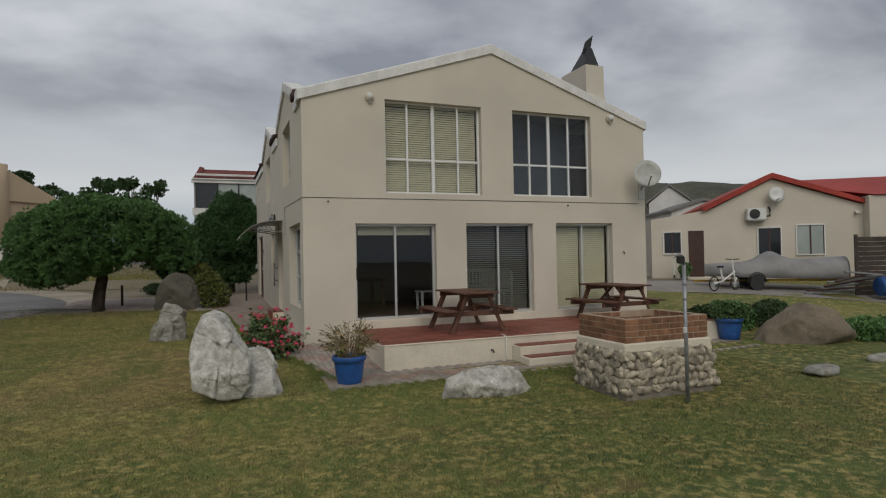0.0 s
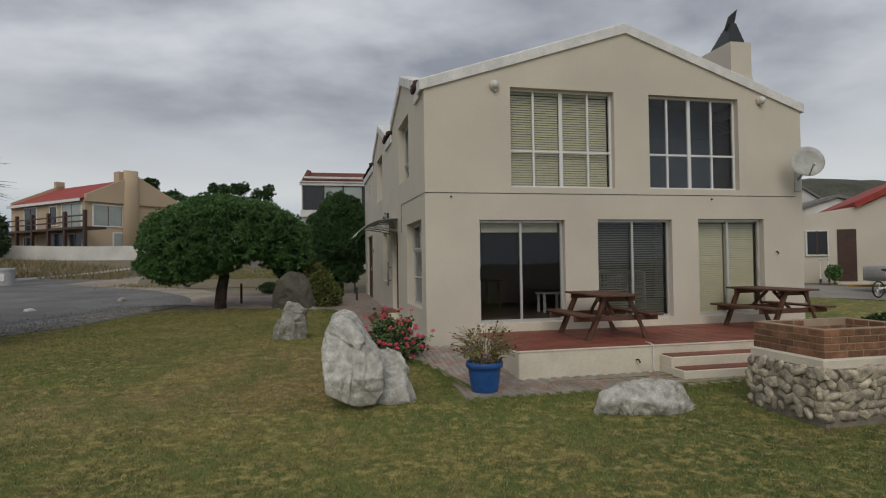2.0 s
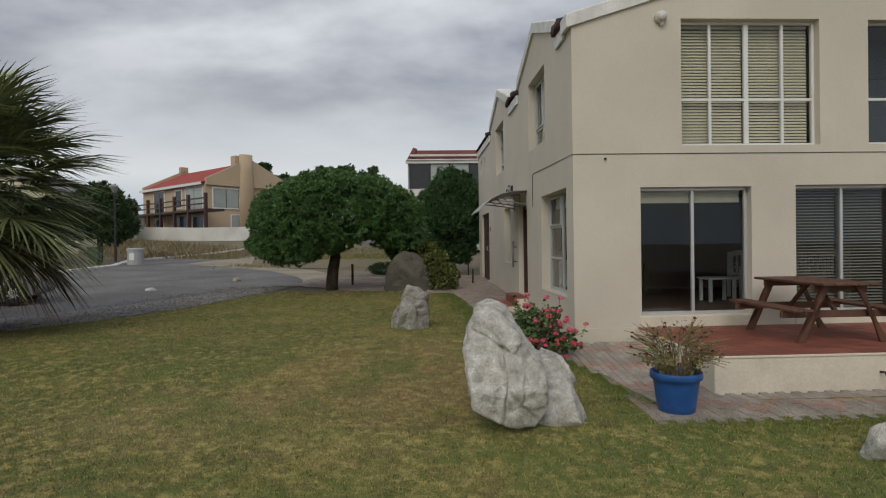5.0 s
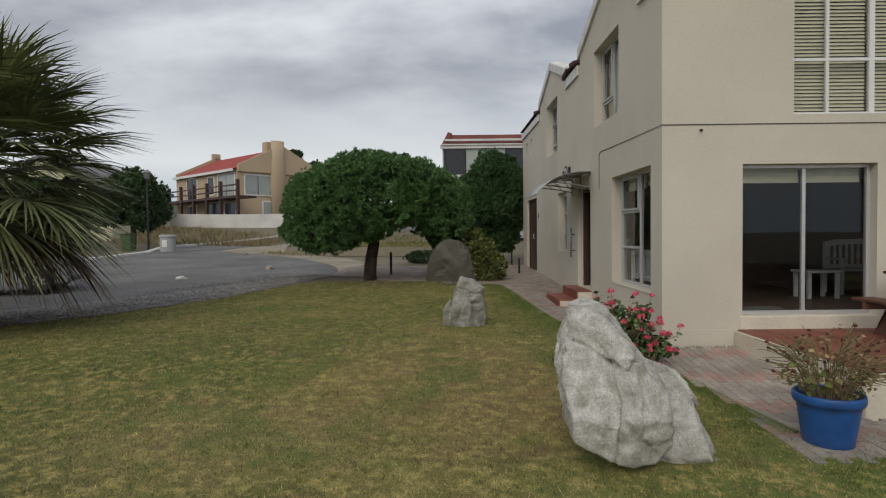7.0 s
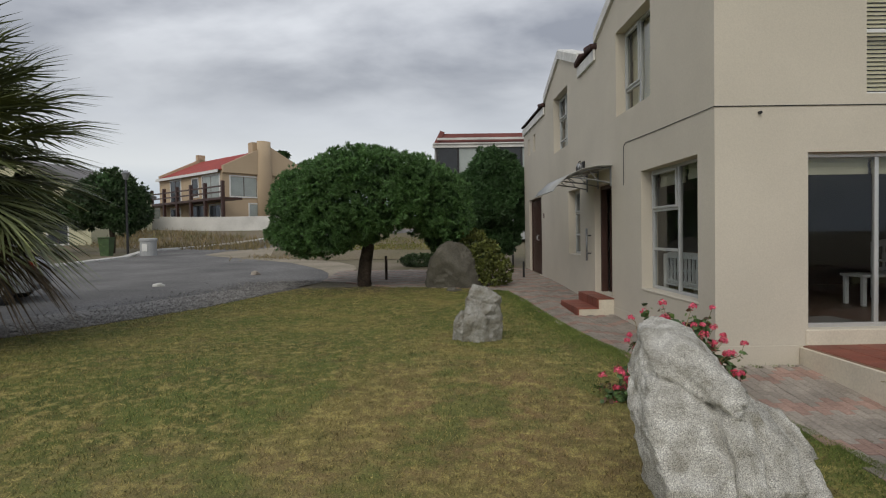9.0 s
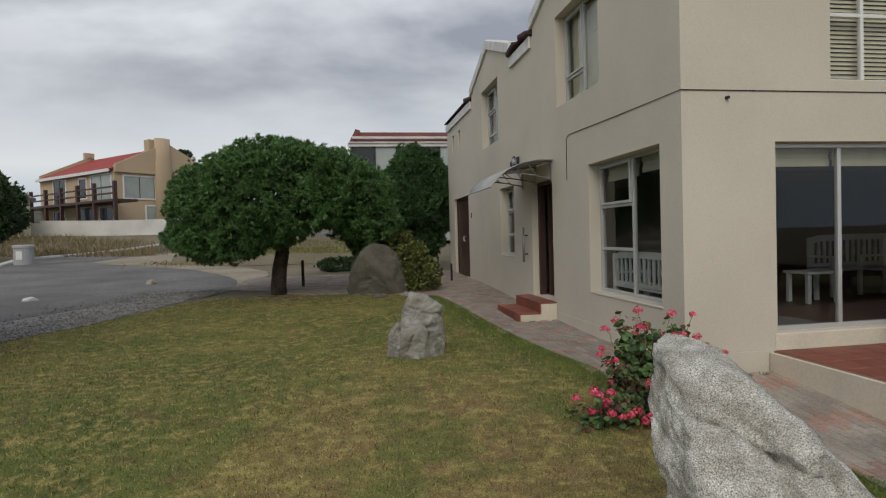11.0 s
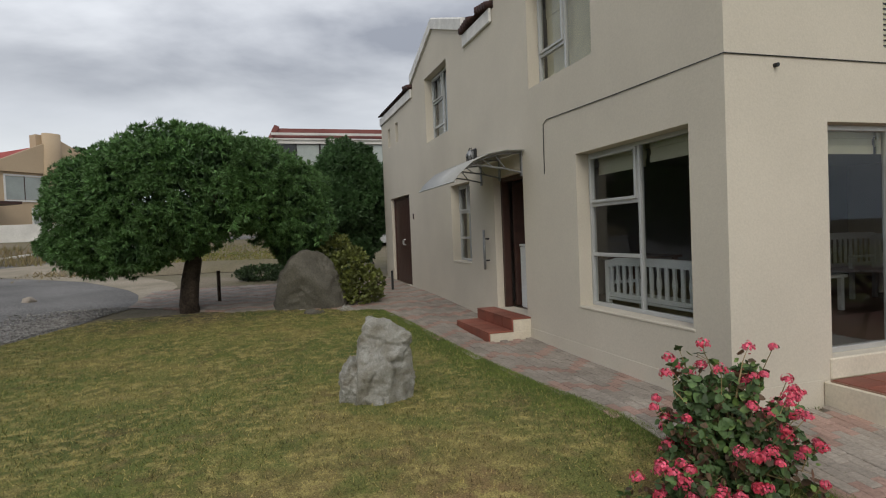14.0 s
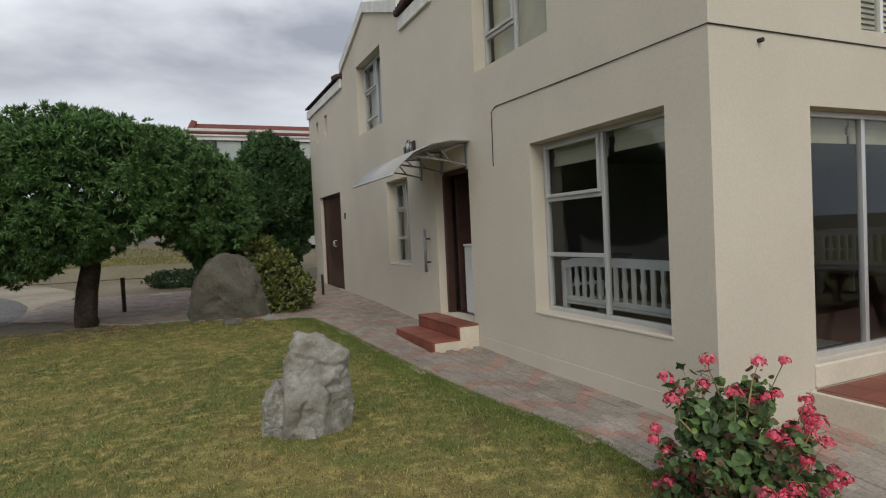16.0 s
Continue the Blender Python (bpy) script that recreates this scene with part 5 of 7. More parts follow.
# geranium in flower
GZ = float(height(1.2, 10.35))
gl = [(1.18, 10.35, 0.14, 0.36, 0.38, 0.3), (0.82, 10.25, -0.12, 0.3, 0.3, 0.16), (1.58, 10.4, 0.02, 0.36, 0.32, 0.2), (1.22, 10.3, -0.18, 0.5, 0.42, 0.16), (0.98, 10.4, 0.38, 0.17, 0.18, 0.2), (1.5, 10.5, 0.4, 0.16, 0.18, 0.16), (1.22, 10.4, 0.45, 0.15, 0.15, 0.16), (0.55, 10.2, -0.18, 0.2, 0.2, 0.1)]


def round_leaves(points, normals, radius, rng):
    """Flat lobed leaves, six-sided, facing roughly outwards."""
    out, faces = [], []
    k = 7
    N = normals + 0.55 * rng.normal(size=points.shape) + np.array([0, 0, 0.35])
    N /= np.linalg.norm(N, axis=1, keepdims=True)
    A = np.cross(N, rng.normal(size=N.shape))
    A /= np.linalg.norm(A, axis=1, keepdims=True)
    B_ = np.cross(N, A)
    R_ = radius * rng.uniform(0.6, 1.25, len(points))
    for i in range(k):
        an = 2 * math.pi * i / k
        rr = R_ * (1.0 if i % 2 else 0.8)
        out.append(points + A * (rr * math.cos(an))[:, None] + B_ * (rr * math.sin(an))[:, None] + N * (0.25 * rr)[:, None])
    v = np.stack([points] + out, 1).reshape(-1, 3)
    base = np.arange(len(points)) * (k + 1)
    f = np.concatenate([np.stack([base, base + 1 + i, base + 1 + (i + 1) % k], 1) for i in range(k)])
    return v, f


def flower_heads(centres, radius, rng, per=36):
    """Ball-shaped heads of many small petals."""
    d = rng.normal(size=(len(centres) * per, 3))
    d[:, 2] = np.abs(d[:, 2]) * 0.9 - 0.25
    d /= np.linalg.norm(d, axis=1, keepdims=True)
    R_ = np.repeat(radius, per)[:, None]
    p = np.repeat(centres, per, 0) + d * R_ * rng.uniform(0.6, 1.0, (len(d), 1))
    s = np.cross(d, rng.normal(size=d.shape))
    s /= np.linalg.norm(s, axis=1, keepdims=True)
    u = np.cross(d, s)
    w = 0.0115
    v = np.stack([p - s * w, p + u * w * 0.8, p + s * w, p - u * w * 0.8], 1).reshape(-1, 3)
    return v, np.arange(len(p) * 4).reshape(-1, 4)


def geranium():
    """Shoots that rise and spread from one foot, each with stalked leaves and most with a flower head."""
    rng = np.random.default_rng(21)
    t = thing("geranium", "geranium bush with pink-red flower heads beside the path", "plant")
    foot = np.array([1.28, 10.36, GZ])
    tips, out = crown_points(gl, 84, rng, 0.45, 4.0)
    tips[:, 0] += 0.1
    b = Build()
    spots, faces_, heads = [], [], []
    for tip, o in zip(tips, out):
        mid = foot + (tip - foot) * 0.5 + np.array([0, 0, 0.10]) + 0.03 * rng.normal(size=3)
        mid[2] = max(mid[2], GZ + 0.03)
        b.tube([tuple(foot + 0.05 * rng.normal(size=3) * np.array([1, 1, 0])), tuple(mid), tuple(tip)], [0.009, 0.007, 0.004], 5)
        for k in range(36):
            u = rng.uniform(0.25, 1.03)
            q = mid + (tip - mid) * (u - 0.5) * 2 if u > 0.5 else foot + (mid - foot) * u * 2
            d = rng.normal(size=3) + o * 0.6 + np.array([0, 0, 0.5])
            d /= np.linalg.norm(d)
            e = q + d * rng.uniform(0.03, 0.085)
            if e[2] < GZ + 0.02:
                continue
            spots.append(e)
            faces_.append(d)
            if k % 4 == 0:
                b.tube([tuple(q), tuple(e)], 0.002, 4)
        if rng.random() < 0.86:
            h = tip + (o * 0.5 + np.array([0, -0.05, 0.8])) * rng.uniform(0.05, 0.15)
            b.tube([tuple(tip), tuple((tip + h) / 2 + 0.008 * rng.normal(size=3)), tuple(h)], 0.003, 5)
            heads.append((h, rng.uniform(0.034, 0.056)))
    # close clusters on the path side and low towards the lawn
    for centre, size_, many in (((1.7, 10.24, 0.14), (0.11, 0.08, 0.11), 15), ((0.74, 10.22, -0.04), (0.14, 0.08, 0.05), 9), ((1.12, 10.02, -0.16), (0.16, 0.05, 0.07), 9)):
        for q in np.array(centre) + rng.normal(size=(many, 3)) * np.array(size_):
            b.tube([tuple(q + (foot - q) * 0.3 - np.array([0, 0, 0.03])), tuple(q)], 0.003, 5)
            heads.append((q, rng.uniform(0.038, 0.056)))
    part("stem", b, DRYLEAF, t)
    spots, faces_ = np.array(spots), np.array(faces_)
    kind = rng.random(len(spots)) + 0.25 * np.array([noise.noise(Vector(q) * 6) for q in spots])
    for nm_, m_, ok_ in (("leaves", GERLEAF, kind < 0.6), ("bronze_leaves", GERBROWN, (kind >= 0.6) & (kind < 0.86)), ("fresh_leaves", GERLIGHT, kind >= 0.86)):
        v, f = round_leaves(spots[ok_], faces_[ok_], 0.03, rng)
        raw(nm_, v, f, m_, t)
    p2, d2 = crown_points([(l[0] + 0.1, l[1], l[2] - 0.04, l[3] * 0.6, l[4] * 0.6, l[5] * 0.6) for l in gl], 950, rng, 0.35, 3.0)
    v, f = round_leaves(p2, d2, 0.036, rng)
    raw("inner_leaves", v, f, GERLEAF, t)
    for q, r_ in heads:
        v, f = flower_heads(q[None], np.array([r_]), rng, 60)
        raw("flower_head", v, f, PETAL, t)


geranium()


# ---- pots ----
def pot(m, scale=1.0):
    """Ribbed tub with a rolled rim and soil."""
    prof = [(0.2, 0.0), (0.215, 0.01), (0.235, 0.12), (0.265, 0.3), (0.275, 0.36), (0.3, 0.365), (0.31, 0.385), (0.31, 0.43), (0.3, 0.445), (0.28, 0.44), (0.272, 0.40), (0.25, 0.36)]
    t = thing("flower_pot", "round blue plastic flower pot with rolled rim", "flower pot", m, "blue pots")
    part("tub", Build().lathe([(r * 0.87 * scale, z * scale) for r, z in prof], 40), BLUEPOT, t, "", True)
    part("soil", Build().lathe([(0.232 * scale, 0.385 * scale), (0.17 * scale, 0.40 * scale), (0.05 * scale, 0.41 * scale)], 20), BARK, t, "dark soil", True)
    return t


pot(pose(2.36, 8.1, float(height(2.36, 8.1)) + 0.01))
rng = np.random.default_rng(9)
dt = thing("dry_plant", "half-withered brown geranium growing in the blue pot", "plant")
b = Build()
cx, cy, cz = 2.36, 8.1, 0.02
tips = []
for k in range(84):
    an, ra, hh = rng.uniform(0, 6.28), 0.48 * math.sqrt(rng.uniform(0.05, 1)), rng.uniform(0.2, 0.62)
    q = (cx + ra * math.cos(an), cy + ra * math.sin(an), cz + hh * (1 - 0.35 * (ra / 0.5) ** 2))
    b.tube([(cx + 0.12 * math.cos(an), cy + 0.12 * math.sin(an), cz - 0.05), (cx + ra * 0.55 * math.cos(an), cy + ra * 0.55 * math.sin(an), cz + hh * 0.5), q], 0.004, 4)
    tips.append(q)
    for j in range(2):
        an2 = an + rng.uniform(-0.8, 0.8)
        q2 = (q[0] + 0.1 * math.cos(an2) * rng.uniform(0, 1), q[1] + 0.1 * math.sin(an2), q[2] - rng.uniform(-0.06, 0.12))
        b.tube([((cx + q[0]) / 2, (cy + q[1]) / 2, cz + hh * 0.6), q2], 0.003, 4)
        tips.append(q2)
part("stem", b, DRYGRASS, dt)
dl = [(cx, cy, cz + 0.2, 0.36, 0.36, 0.22), (cx, cy, cz + 0.36, 0.3, 0.3, 0.2)]
p, d = crown_points(dl, 300, rng, 0.5, 5.0)
v, f = round_leaves(p, d, 0.019, rng)
raw("leaves", v, f, DRYLEAF, dt)
p, d = crown_points([(cx, cy, cz + 0.12, 0.3, 0.3, 0.16)], 50, rng, 0.5, 5.0)
v, f = round_leaves(p, d, 0.034, rng)
raw("green_leaves", v, f, LIMELEAF, dt)
SEED = mat("dark_red_seedhead", (0.12, 0.02, 0.015), 0.8, bump=0)
for q in tips[::6]:
    v, f = flower_heads(np.array([q]), np.array([0.018]), rng, 14)
    raw("seed_head", v, f, SEED, dt)

# posts along the drive
for x, y, h in ((1.47, 21.3, 0.5), (1.62, 24.6, 0.5)):
    z = float(height(x, y))
    tagged(part("bollard", Build().tube([(x, y, z - 0.1), (x, y, z + h - 0.02), (x, y, z + h)], [0.03, 0.03, 0.02], 10), BLACK), "slim black post beside the paved drive", "post", "drive posts")
z = float(height(-2.52, 21.4))
tagged(part("stake", Build().tube([(-2.52, 21.4, z - 0.1), (-2.52, 21.4, z + 0.72)], 0.04, 8), BARK), "short dark stake under the tree", "post")

# ---- inside, seen through the glass ----
def slat_bench(m, L=1.75):
    t = thing("slatted_bench", "white painted slatted bench inside by the window", "bench", m, "white benches")
    for x in (-L / 2, L / 2 - 0.06):
        part("leg", Build().box(x, x + 0.06, -0.03, 0.03, 0, 0.92, None, 0.006), WHITEPAINT, t)
        part("leg", Build().box(x, x + 0.06, 0.44, 0.5, 0, 0.62, None, 0.006), WHITEPAINT, t)
        part("arm", Build().box(x - 0.005, x + 0.065, 0.0, 0.5, 0.625, 0.66, None, 0.006), WHITEPAINT, t)
    b = Build()
    b.rings([[(x, -0.025, 0.90 + dz), (x, 0.025, 0.90 + dz), (x, 0.025, 1.0 + dz), (x, -0.025, 1.0 + dz)] for x, dz in ((-L / 2, -0.05), (-L / 2 + 0.12, -0.035), (-L / 2 + 0.2, -0.01), (0, 0.0), (L / 2 - 0.2, -0.01), (L / 2 - 0.12, -0.035), (L / 2, -0.05))], None, True)
    part("top_rail", b, WHITEPAINT, t)
    part("lower_rail", Build().box(-L / 2 + 0.06, L / 2 - 0.06, -0.02, 0.02, 0.46, 0.52, None, 0.005), WHITEPAINT, t)
    part("seat", Build().box(-L / 2, L / 2, -0.02, 0.5, 0.42, 0.455, None, 0.006), WHITEPAINT, t)
    n = 15
    for k in range(n):
        x = -L / 2 + 0.1 + k * (L - 0.2) / (n - 1)
        b = Build()
        if k % 2:
            b.rings([[(x + s * w, -0.012, z) for s in (-1, 1)] + [(x + s * w, 0.012, z) for s in (1, -1)] for z, w in ((0.52, 0.022), (0.6, 0.014), (0.7, 0.03), (0.8, 0.014), (0.9, 0.022))], None, True)
        else:
            b.box(x - 0.024, x + 0.024, -0.012, 0.012, 0.52, 0.91, None, 0.004)
        part("slat", b, WHITEPAINT, t)
    return t


slat_bench(pose(2.46, 12.5, FLOOR_Z - 0.018, 0, 0, -90) @ Matrix.Diagonal((1.12, 1, 0.88, 1)))
slat_bench(pose(7.15, 14.2, FLOOR_Z - 0.018, 0, 0, 180))
slat_bench(pose(7.4, 13.0, FLOOR_Z - 0.018, 0, 0, 90))
tt = thing("side_table", "small white wooden table in the sitting room", "table", pose(5.6, 13.35, FLOOR_Z - 0.018))
part("tabletop", Build().box(-0.3, 0.3, -0.25, 0.25, 0.44, 0.48, None, 0.006), WHITEPAINT, tt)
for x in (-0.27, 0.21):
    for y in (-0.22, 0.16):
        part("leg", Build().box(x, x + 0.06, y, y + 0.06, 0, 0.44, None, 0.004), WHITEPAINT, tt)
dtb = thing("dining_table", "dark wooden table in the sitting room", "table", pose(4.5, 15.9, FLOOR_Z - 0.018))
part("tabletop", Build().box(-0.5, 0.5, -0.7, 0.7, 0.7, 0.74, None, 0.008), WOOD, dtb)
for x in (-0.45, 0.38):
    for y in (-0.64, 0.57):
        part("leg", Build().box(x, x + 0.07, y, y + 0.07, 0, 0.7, None, 0.004), WOOD, dtb)
tagged(part("rug", Build().box(3.3, 4.2, 11.55, 12.2, FLOOR_Z - 0.018, FLOOR_Z - 0.008, None, 0.003), INNERWALL), "pale mat inside the sliding door", "rug")

# ---- roof furniture of the house ----
ch = thing("chimney", "cream plastered chimney with black metal sail cowl", "chimney")
b = Build()
b.rings([[(9.42 - k, 11.62 - k, z), (9.97 + 2 * k, 11.62 - k, z), (9.97 + 2 * k, 12.75 + k, z), (9.42 - k, 12.75 + k, z)] for z, k in ((4.9, 0.03), (5.45, 0.03), (5.75, 0.0), (6.48, 0.0))], None, True)
part("shaft", b, PLASTER, ch)
cw = part("cowl", Build().add([(9.46, 11.75, 6.48), (9.94, 11.75, 6.48), (9.94, 12.4, 6.48), (9.46, 12.4, 6.48), (9.74, 11.98, 7.08), (9.88, 11.98, 7.08), (9.88, 12.15, 7.08), (9.74, 12.15, 7.08)],
          [(3, 2, 1, 0), (4, 5, 6, 7), (0, 1, 5, 4), (1, 2, 6, 5), (2, 3, 7, 6), (3, 0, 4, 7)]), BLACK, ch, "black metal cowl")
part("vane", Build().rings([[(9.62, y, 6.92), (9.86, y, 6.98), (9.98, y, 7.46), (9.74, y, 7.26)] for y in (12.05, 12.08)], None, True), BLACK, cw, "pointed black vane")

ds = thing("satellite_dish", "pale grey satellite dish on the house corner", "satellite dish")
DISHMAT = mat("grey_dish", (0.47, 0.47, 0.44), 0.6, var=0.12, scale=5, bump=0.05)
dm = pose(10.44, FY - 0.5, 3.52, 78, 0, -24) @ Matrix.Scale(0.84, 4)
part("reflector", Build().lathe([(0.01, 0.0), (0.15, 0.012), (0.28, 0.045), (0.4, 0.1), (0.405, 0.105), (0.4, 0.112), (0.28, 0.06), (0.15, 0.025), (0.01, 0.012)], 36, dm, False), DISHMAT, ds, "", True)
part("arm", Build().tube([tuple(dm @ Vector((0, -0.38, 0.08))), tuple(dm @ Vector((0, -0.22, 0.42)))], 0.014, 8), GALV, ds)
part("receiver", Build().lathe([(0.03, 0), (0.04, 0.05), (0.025, 0.12)], 12, dm @ pose(0, -0.22, 0.40)), WHITEPLASTIC, ds, "", True)
part("bracket", Build().tube([tuple(dm @ Vector((0, 0, 0.0))), (10.72, FY - 0.2, 3.4), (10.68, FY + 0.01, 3.2)], 0.025, 8), GALV, ds)
part("wall_plate", Build().box(10.6, 10.76, FY - 0.02, FY - 0.002, 2.95, 3.4, None, 0.005), DISHMAT, ds)


# ---- far things: houses ----
FRAME_W = mat("white_window_trim", (0.72, 0.72, 0.70), 0.6, var=0.03, bump=0.02)
PANE = mat("far_glass", (0.02, 0.024, 0.028), 0.12, var=0.1, bump=0)
PALEPANE = mat("curtained_glass", (0.36, 0.40, 0.38), 0.25, var=0.08, scale=1)


def far_window(parent, m, x0, x1, z0, z1, cols=2, pane=PANE, name="window", trim=0.12, frame_mat=None):
    """A window on a facade's local plane y = 0 (outside is -y): surround, bars and panes."""
    w = part(name, Build().box(x0 - trim, x1 + trim, -0.06, 0.0, z1, z1 + trim, m).box(x0 - trim, x0, -0.06, 0, z0, z1, m).box(x1, x1 + trim, -0.06, 0, z0, z1, m).box(x0 - trim, x1 + trim, -0.08, 0, z0 - trim, z0, m), frame_mat or FRAME_W, parent, "white painted surround")
    for k in range(cols):
        a, c = x0 + (x1 - x0) * k / cols, x0 + (x1 - x0) * (k + 1) / cols
        part("pane", Build().box(a + 0.03, c - 0.03, -0.02, -0.01, z0 + 0.03, z1 - 0.03, m), pane, w)
        part("bar", Build().box(c - 0.035, c + 0.035, -0.035, -0.005, z0, z1, m), DOORWOOD, w)
    return w


# tan house with a red roof and a timber balcony
yh = thing("tan_house", "two-storey tan house with red roof and dark timber balcony", "house")
A = math.radians(138)
Z0 = 2.3
# local frame: x along the long facade away from the corner, -y outwards
ym = Matrix.Translation((-20.4, 58.6, 0)) @ Matrix.Rotation(A, 4, "Z") @ Matrix.Diagonal((1, -1, 1, 1))
gm = Matrix.Translation((-20.4, 58.6, 0)) @ Matrix.Rotation(math.radians(48), 4, "Z")
LEN, DEP, EV, RG = 13.2, 9.4, 7.75, 10.0
b = Build().box(0, LEN, 0.001, DEP, 1.0, EV, ym)
b.add([(-0.25, 0, EV - 0.3), (-0.25, 0, EV + 0.35), (-0.25, DEP / 2, RG + 0.35), (-0.25, DEP, EV + 0.35), (-0.25, DEP, EV - 0.3), (0.1, 0, EV - 0.3), (0.1, 0, EV + 0.35), (0.1, DEP / 2, RG + 0.35), (0.1, DEP, EV + 0.35), (0.1, DEP, EV - 0.3)],
      [(0, 1, 2, 3, 4), (9, 8, 7, 6, 5), (0, 5, 6, 1), (1, 6, 7, 2), (2, 7, 8, 3), (3, 8, 9, 4), (4, 9, 5, 0)], ym)
b.add([(LEN - 0.1, 0, EV - 0.3), (LEN - 0.1, 0, EV + 0.35), (LEN - 0.1, DEP / 2, RG + 0.35), (LEN - 0.1, DEP, EV + 0.35), (LEN - 0.1, DEP, EV - 0.3), (LEN + 0.2, 0, EV - 0.3), (LEN + 0.2, 0, EV + 0.35), (LEN + 0.2, DEP / 2, RG + 0.35), (LEN + 0.2, DEP, EV + 0.35), (LEN + 0.2, DEP, EV - 0.3)],
      [(0, 1, 2, 3, 4), (9, 8, 7, 6, 5), (0, 5, 6, 1), (1, 6, 7, 2), (2, 7, 8, 3), (3, 8, 9, 4), (4, 9, 5, 0)], ym)
part("wall", b, TANWALL, yh)
rf = part("roof", Build().add([(0.05, -0.35, EV - 0.05), (LEN, -0.35, EV - 0.05), (LEN, DEP / 2, RG), (0.05, DEP / 2, RG), (0.05, DEP + 0.35, EV - 0.05), (LEN, DEP + 0.35, EV - 0.05)], [(0, 1, 2, 3), (3, 2, 5, 4), (0, 3, 4), (1, 5, 2), (0, 4, 5, 1)], ym), REDROOF, yh, "red sheet roof")
part("fascia", Build().box(0.1, LEN, -0.42, -0.352, EV - 0.28, EV - 0.02, ym), FRAME_W, yh, "white fascia")
cs = Build()
cs.rings([[tuple(gm @ Vector((4.3 + r * math.cos(a_), -0.15 + r * math.sin(a_) * 0.6, z))) for a_ in [2 * math.pi * k / 12 for k in range(12)]] for z, r in ((1.5, 0.8), (8.5, 0.8), (9.0, 0.72), (10.7, 0.72))], None, True)
part("chimney_breast", cs, TANWALL, yh, "", True)
part("chimney", Build().box(3.3, 5.2, 0.2, 1.0, 9.0, 10.6, gm), TANWALL, yh)
part("far_chimney", Build().box(LEN - 0.1, LEN + 0.3, DEP / 2 - 0.5, DEP / 2 + 0.4, 10.0, 10.75, ym), TANWALL, yh)
for x0, x1, z0, z1, cl in ((8.3, 10.5, 5.15, 7.3, 2), (4.6, 5.8, 5.5, 7.2, 1), (0.5, 3.7, 5.15, 7.3, 2), (8.5, 10.6, 2.5, 4.45, 2), (3.6, 6.2, 2.5, 4.6, 2), (0.4, 2.4, 2.5, 4.5, 2)):
    far_window(yh, ym, x0, x1, z0, z1, cl, PALEPANE if x0 < 3 and z0 > 5 else PANE)
far_window(yh, gm, 0.8, 3.5, 5.3, 7.15, 2, PALEPANE)
far_window(yh, gm, 2.7, 5.0, 2.5, 4.6, 1, PALEPANE)
bl = part("balcony", Build().box(-3.4, LEN + 0.8, -1.9, -0.002, 4.75, 4.95, ym), DOORWOOD, yh, "dark timber balcony")
for x in (-3.3, -0.2, 2.5, 5.3, 8.1, 10.9, 13.6):
    part("post", Build().box(x - 0.13, x + 0.13, -1.9, -1.65, 1.5, 6.35, ym), DOORWOOD, bl)
for z in (5.35, 5.85):
    part("rail", Build().box(-3.4, LEN + 0.8, -1.85, -1.72, z, z + 0.12, ym), DOORWOOD, bl)
wb = Build()
w0, w1 = Vector((-36.0, 60.0, 0)), Vector((-9.0, 49.5, 0))
dv = (w1 - w0).normalized()
off = Vector((-dv.y, dv.x, 0)) * 0.12
for k in range(12):
    p, q = w0.lerp(w1, k / 12), w0.lerp(w1, (k + 1) / 12)
    zp, zq = float(height(p.x, p.y)), float(height(q.x, q.y))
    hh = 1.15 if k not in (3, 4) else 0.95
    wb.rings([[(p.x - off.x, p.y - off.y, zp - 0.6), (p.x + off.x, p.y + off.y, zp - 0.6), (p.x + off.x, p.y + off.y, zp + hh), (p.x - off.x, p.y - off.y, zp + hh)],
              [(q.x - off.x, q.y - off.y, zq - 0.6), (q.x + off.x, q.y + off.y, zq - 0.6), (q.x + off.x, q.y + off.y, zq + hh), (q.x - off.x, q.y - off.y, zq + hh)]], None, True)
setting("garden_wall", wb, WHITEWALL, "low weathered white garden wall", "wall")

# glazed house behind the trees
gh = thing("glazed_house", "house with glazed upper storey and low red roof behind the trees", "house")
b = Build().box(-0.9, 22, 43.7, 53, 1.0, 5.7).box(-0.9, 22, 43.75, 53, 5.7, 7.25)
part("wall", b, GREYWALL, gh)
part("parapet", Build().box(-1.05, 22, 43.5, 43.68, 7.2, 7.42).box(-1.0, 22, 43.4, 44.5, 7.42, 7.5), WHITEWALL, gh, "white parapet")
part("roof", Build().add([(-0.7, 43.7, 7.5), (22, 43.7, 7.5), (22, 44.6, 8.3), (-0.4, 44.6, 8.3), (-0.4, 53, 8.3), (22, 53, 8.3), (-0.7, 53, 7.5), (22, 53, 7.5)], [(0, 1, 2, 3), (3, 2, 5, 4), (0, 3, 4, 6), (1, 7, 5, 2), (6, 4, 5, 7)]), mat("weathered_red_roof", (0.17, 0.05, 0.04), 0.8, var=0.15, scale=1), gh, "weathered red roof")
part("eaves_board", Build().box(-0.75, 22, 43.55, 43.68, 7.72, 7.86), WHITEWALL, gh, "pale eaves board")
part("verge", Build().rings([[(-0.95, 43.6, 7.5), (-0.65, 43.6, 7.5), (-0.2, 44.5, 8.4), (-0.5, 44.5, 8.5)], [(-0.95, 46, 7.5), (-0.65, 46, 7.5), (-0.2, 46.0, 8.4), (-0.5, 46.0, 8.5)]], None, True), bpy.data.materials["weathered_red_roof"], gh)
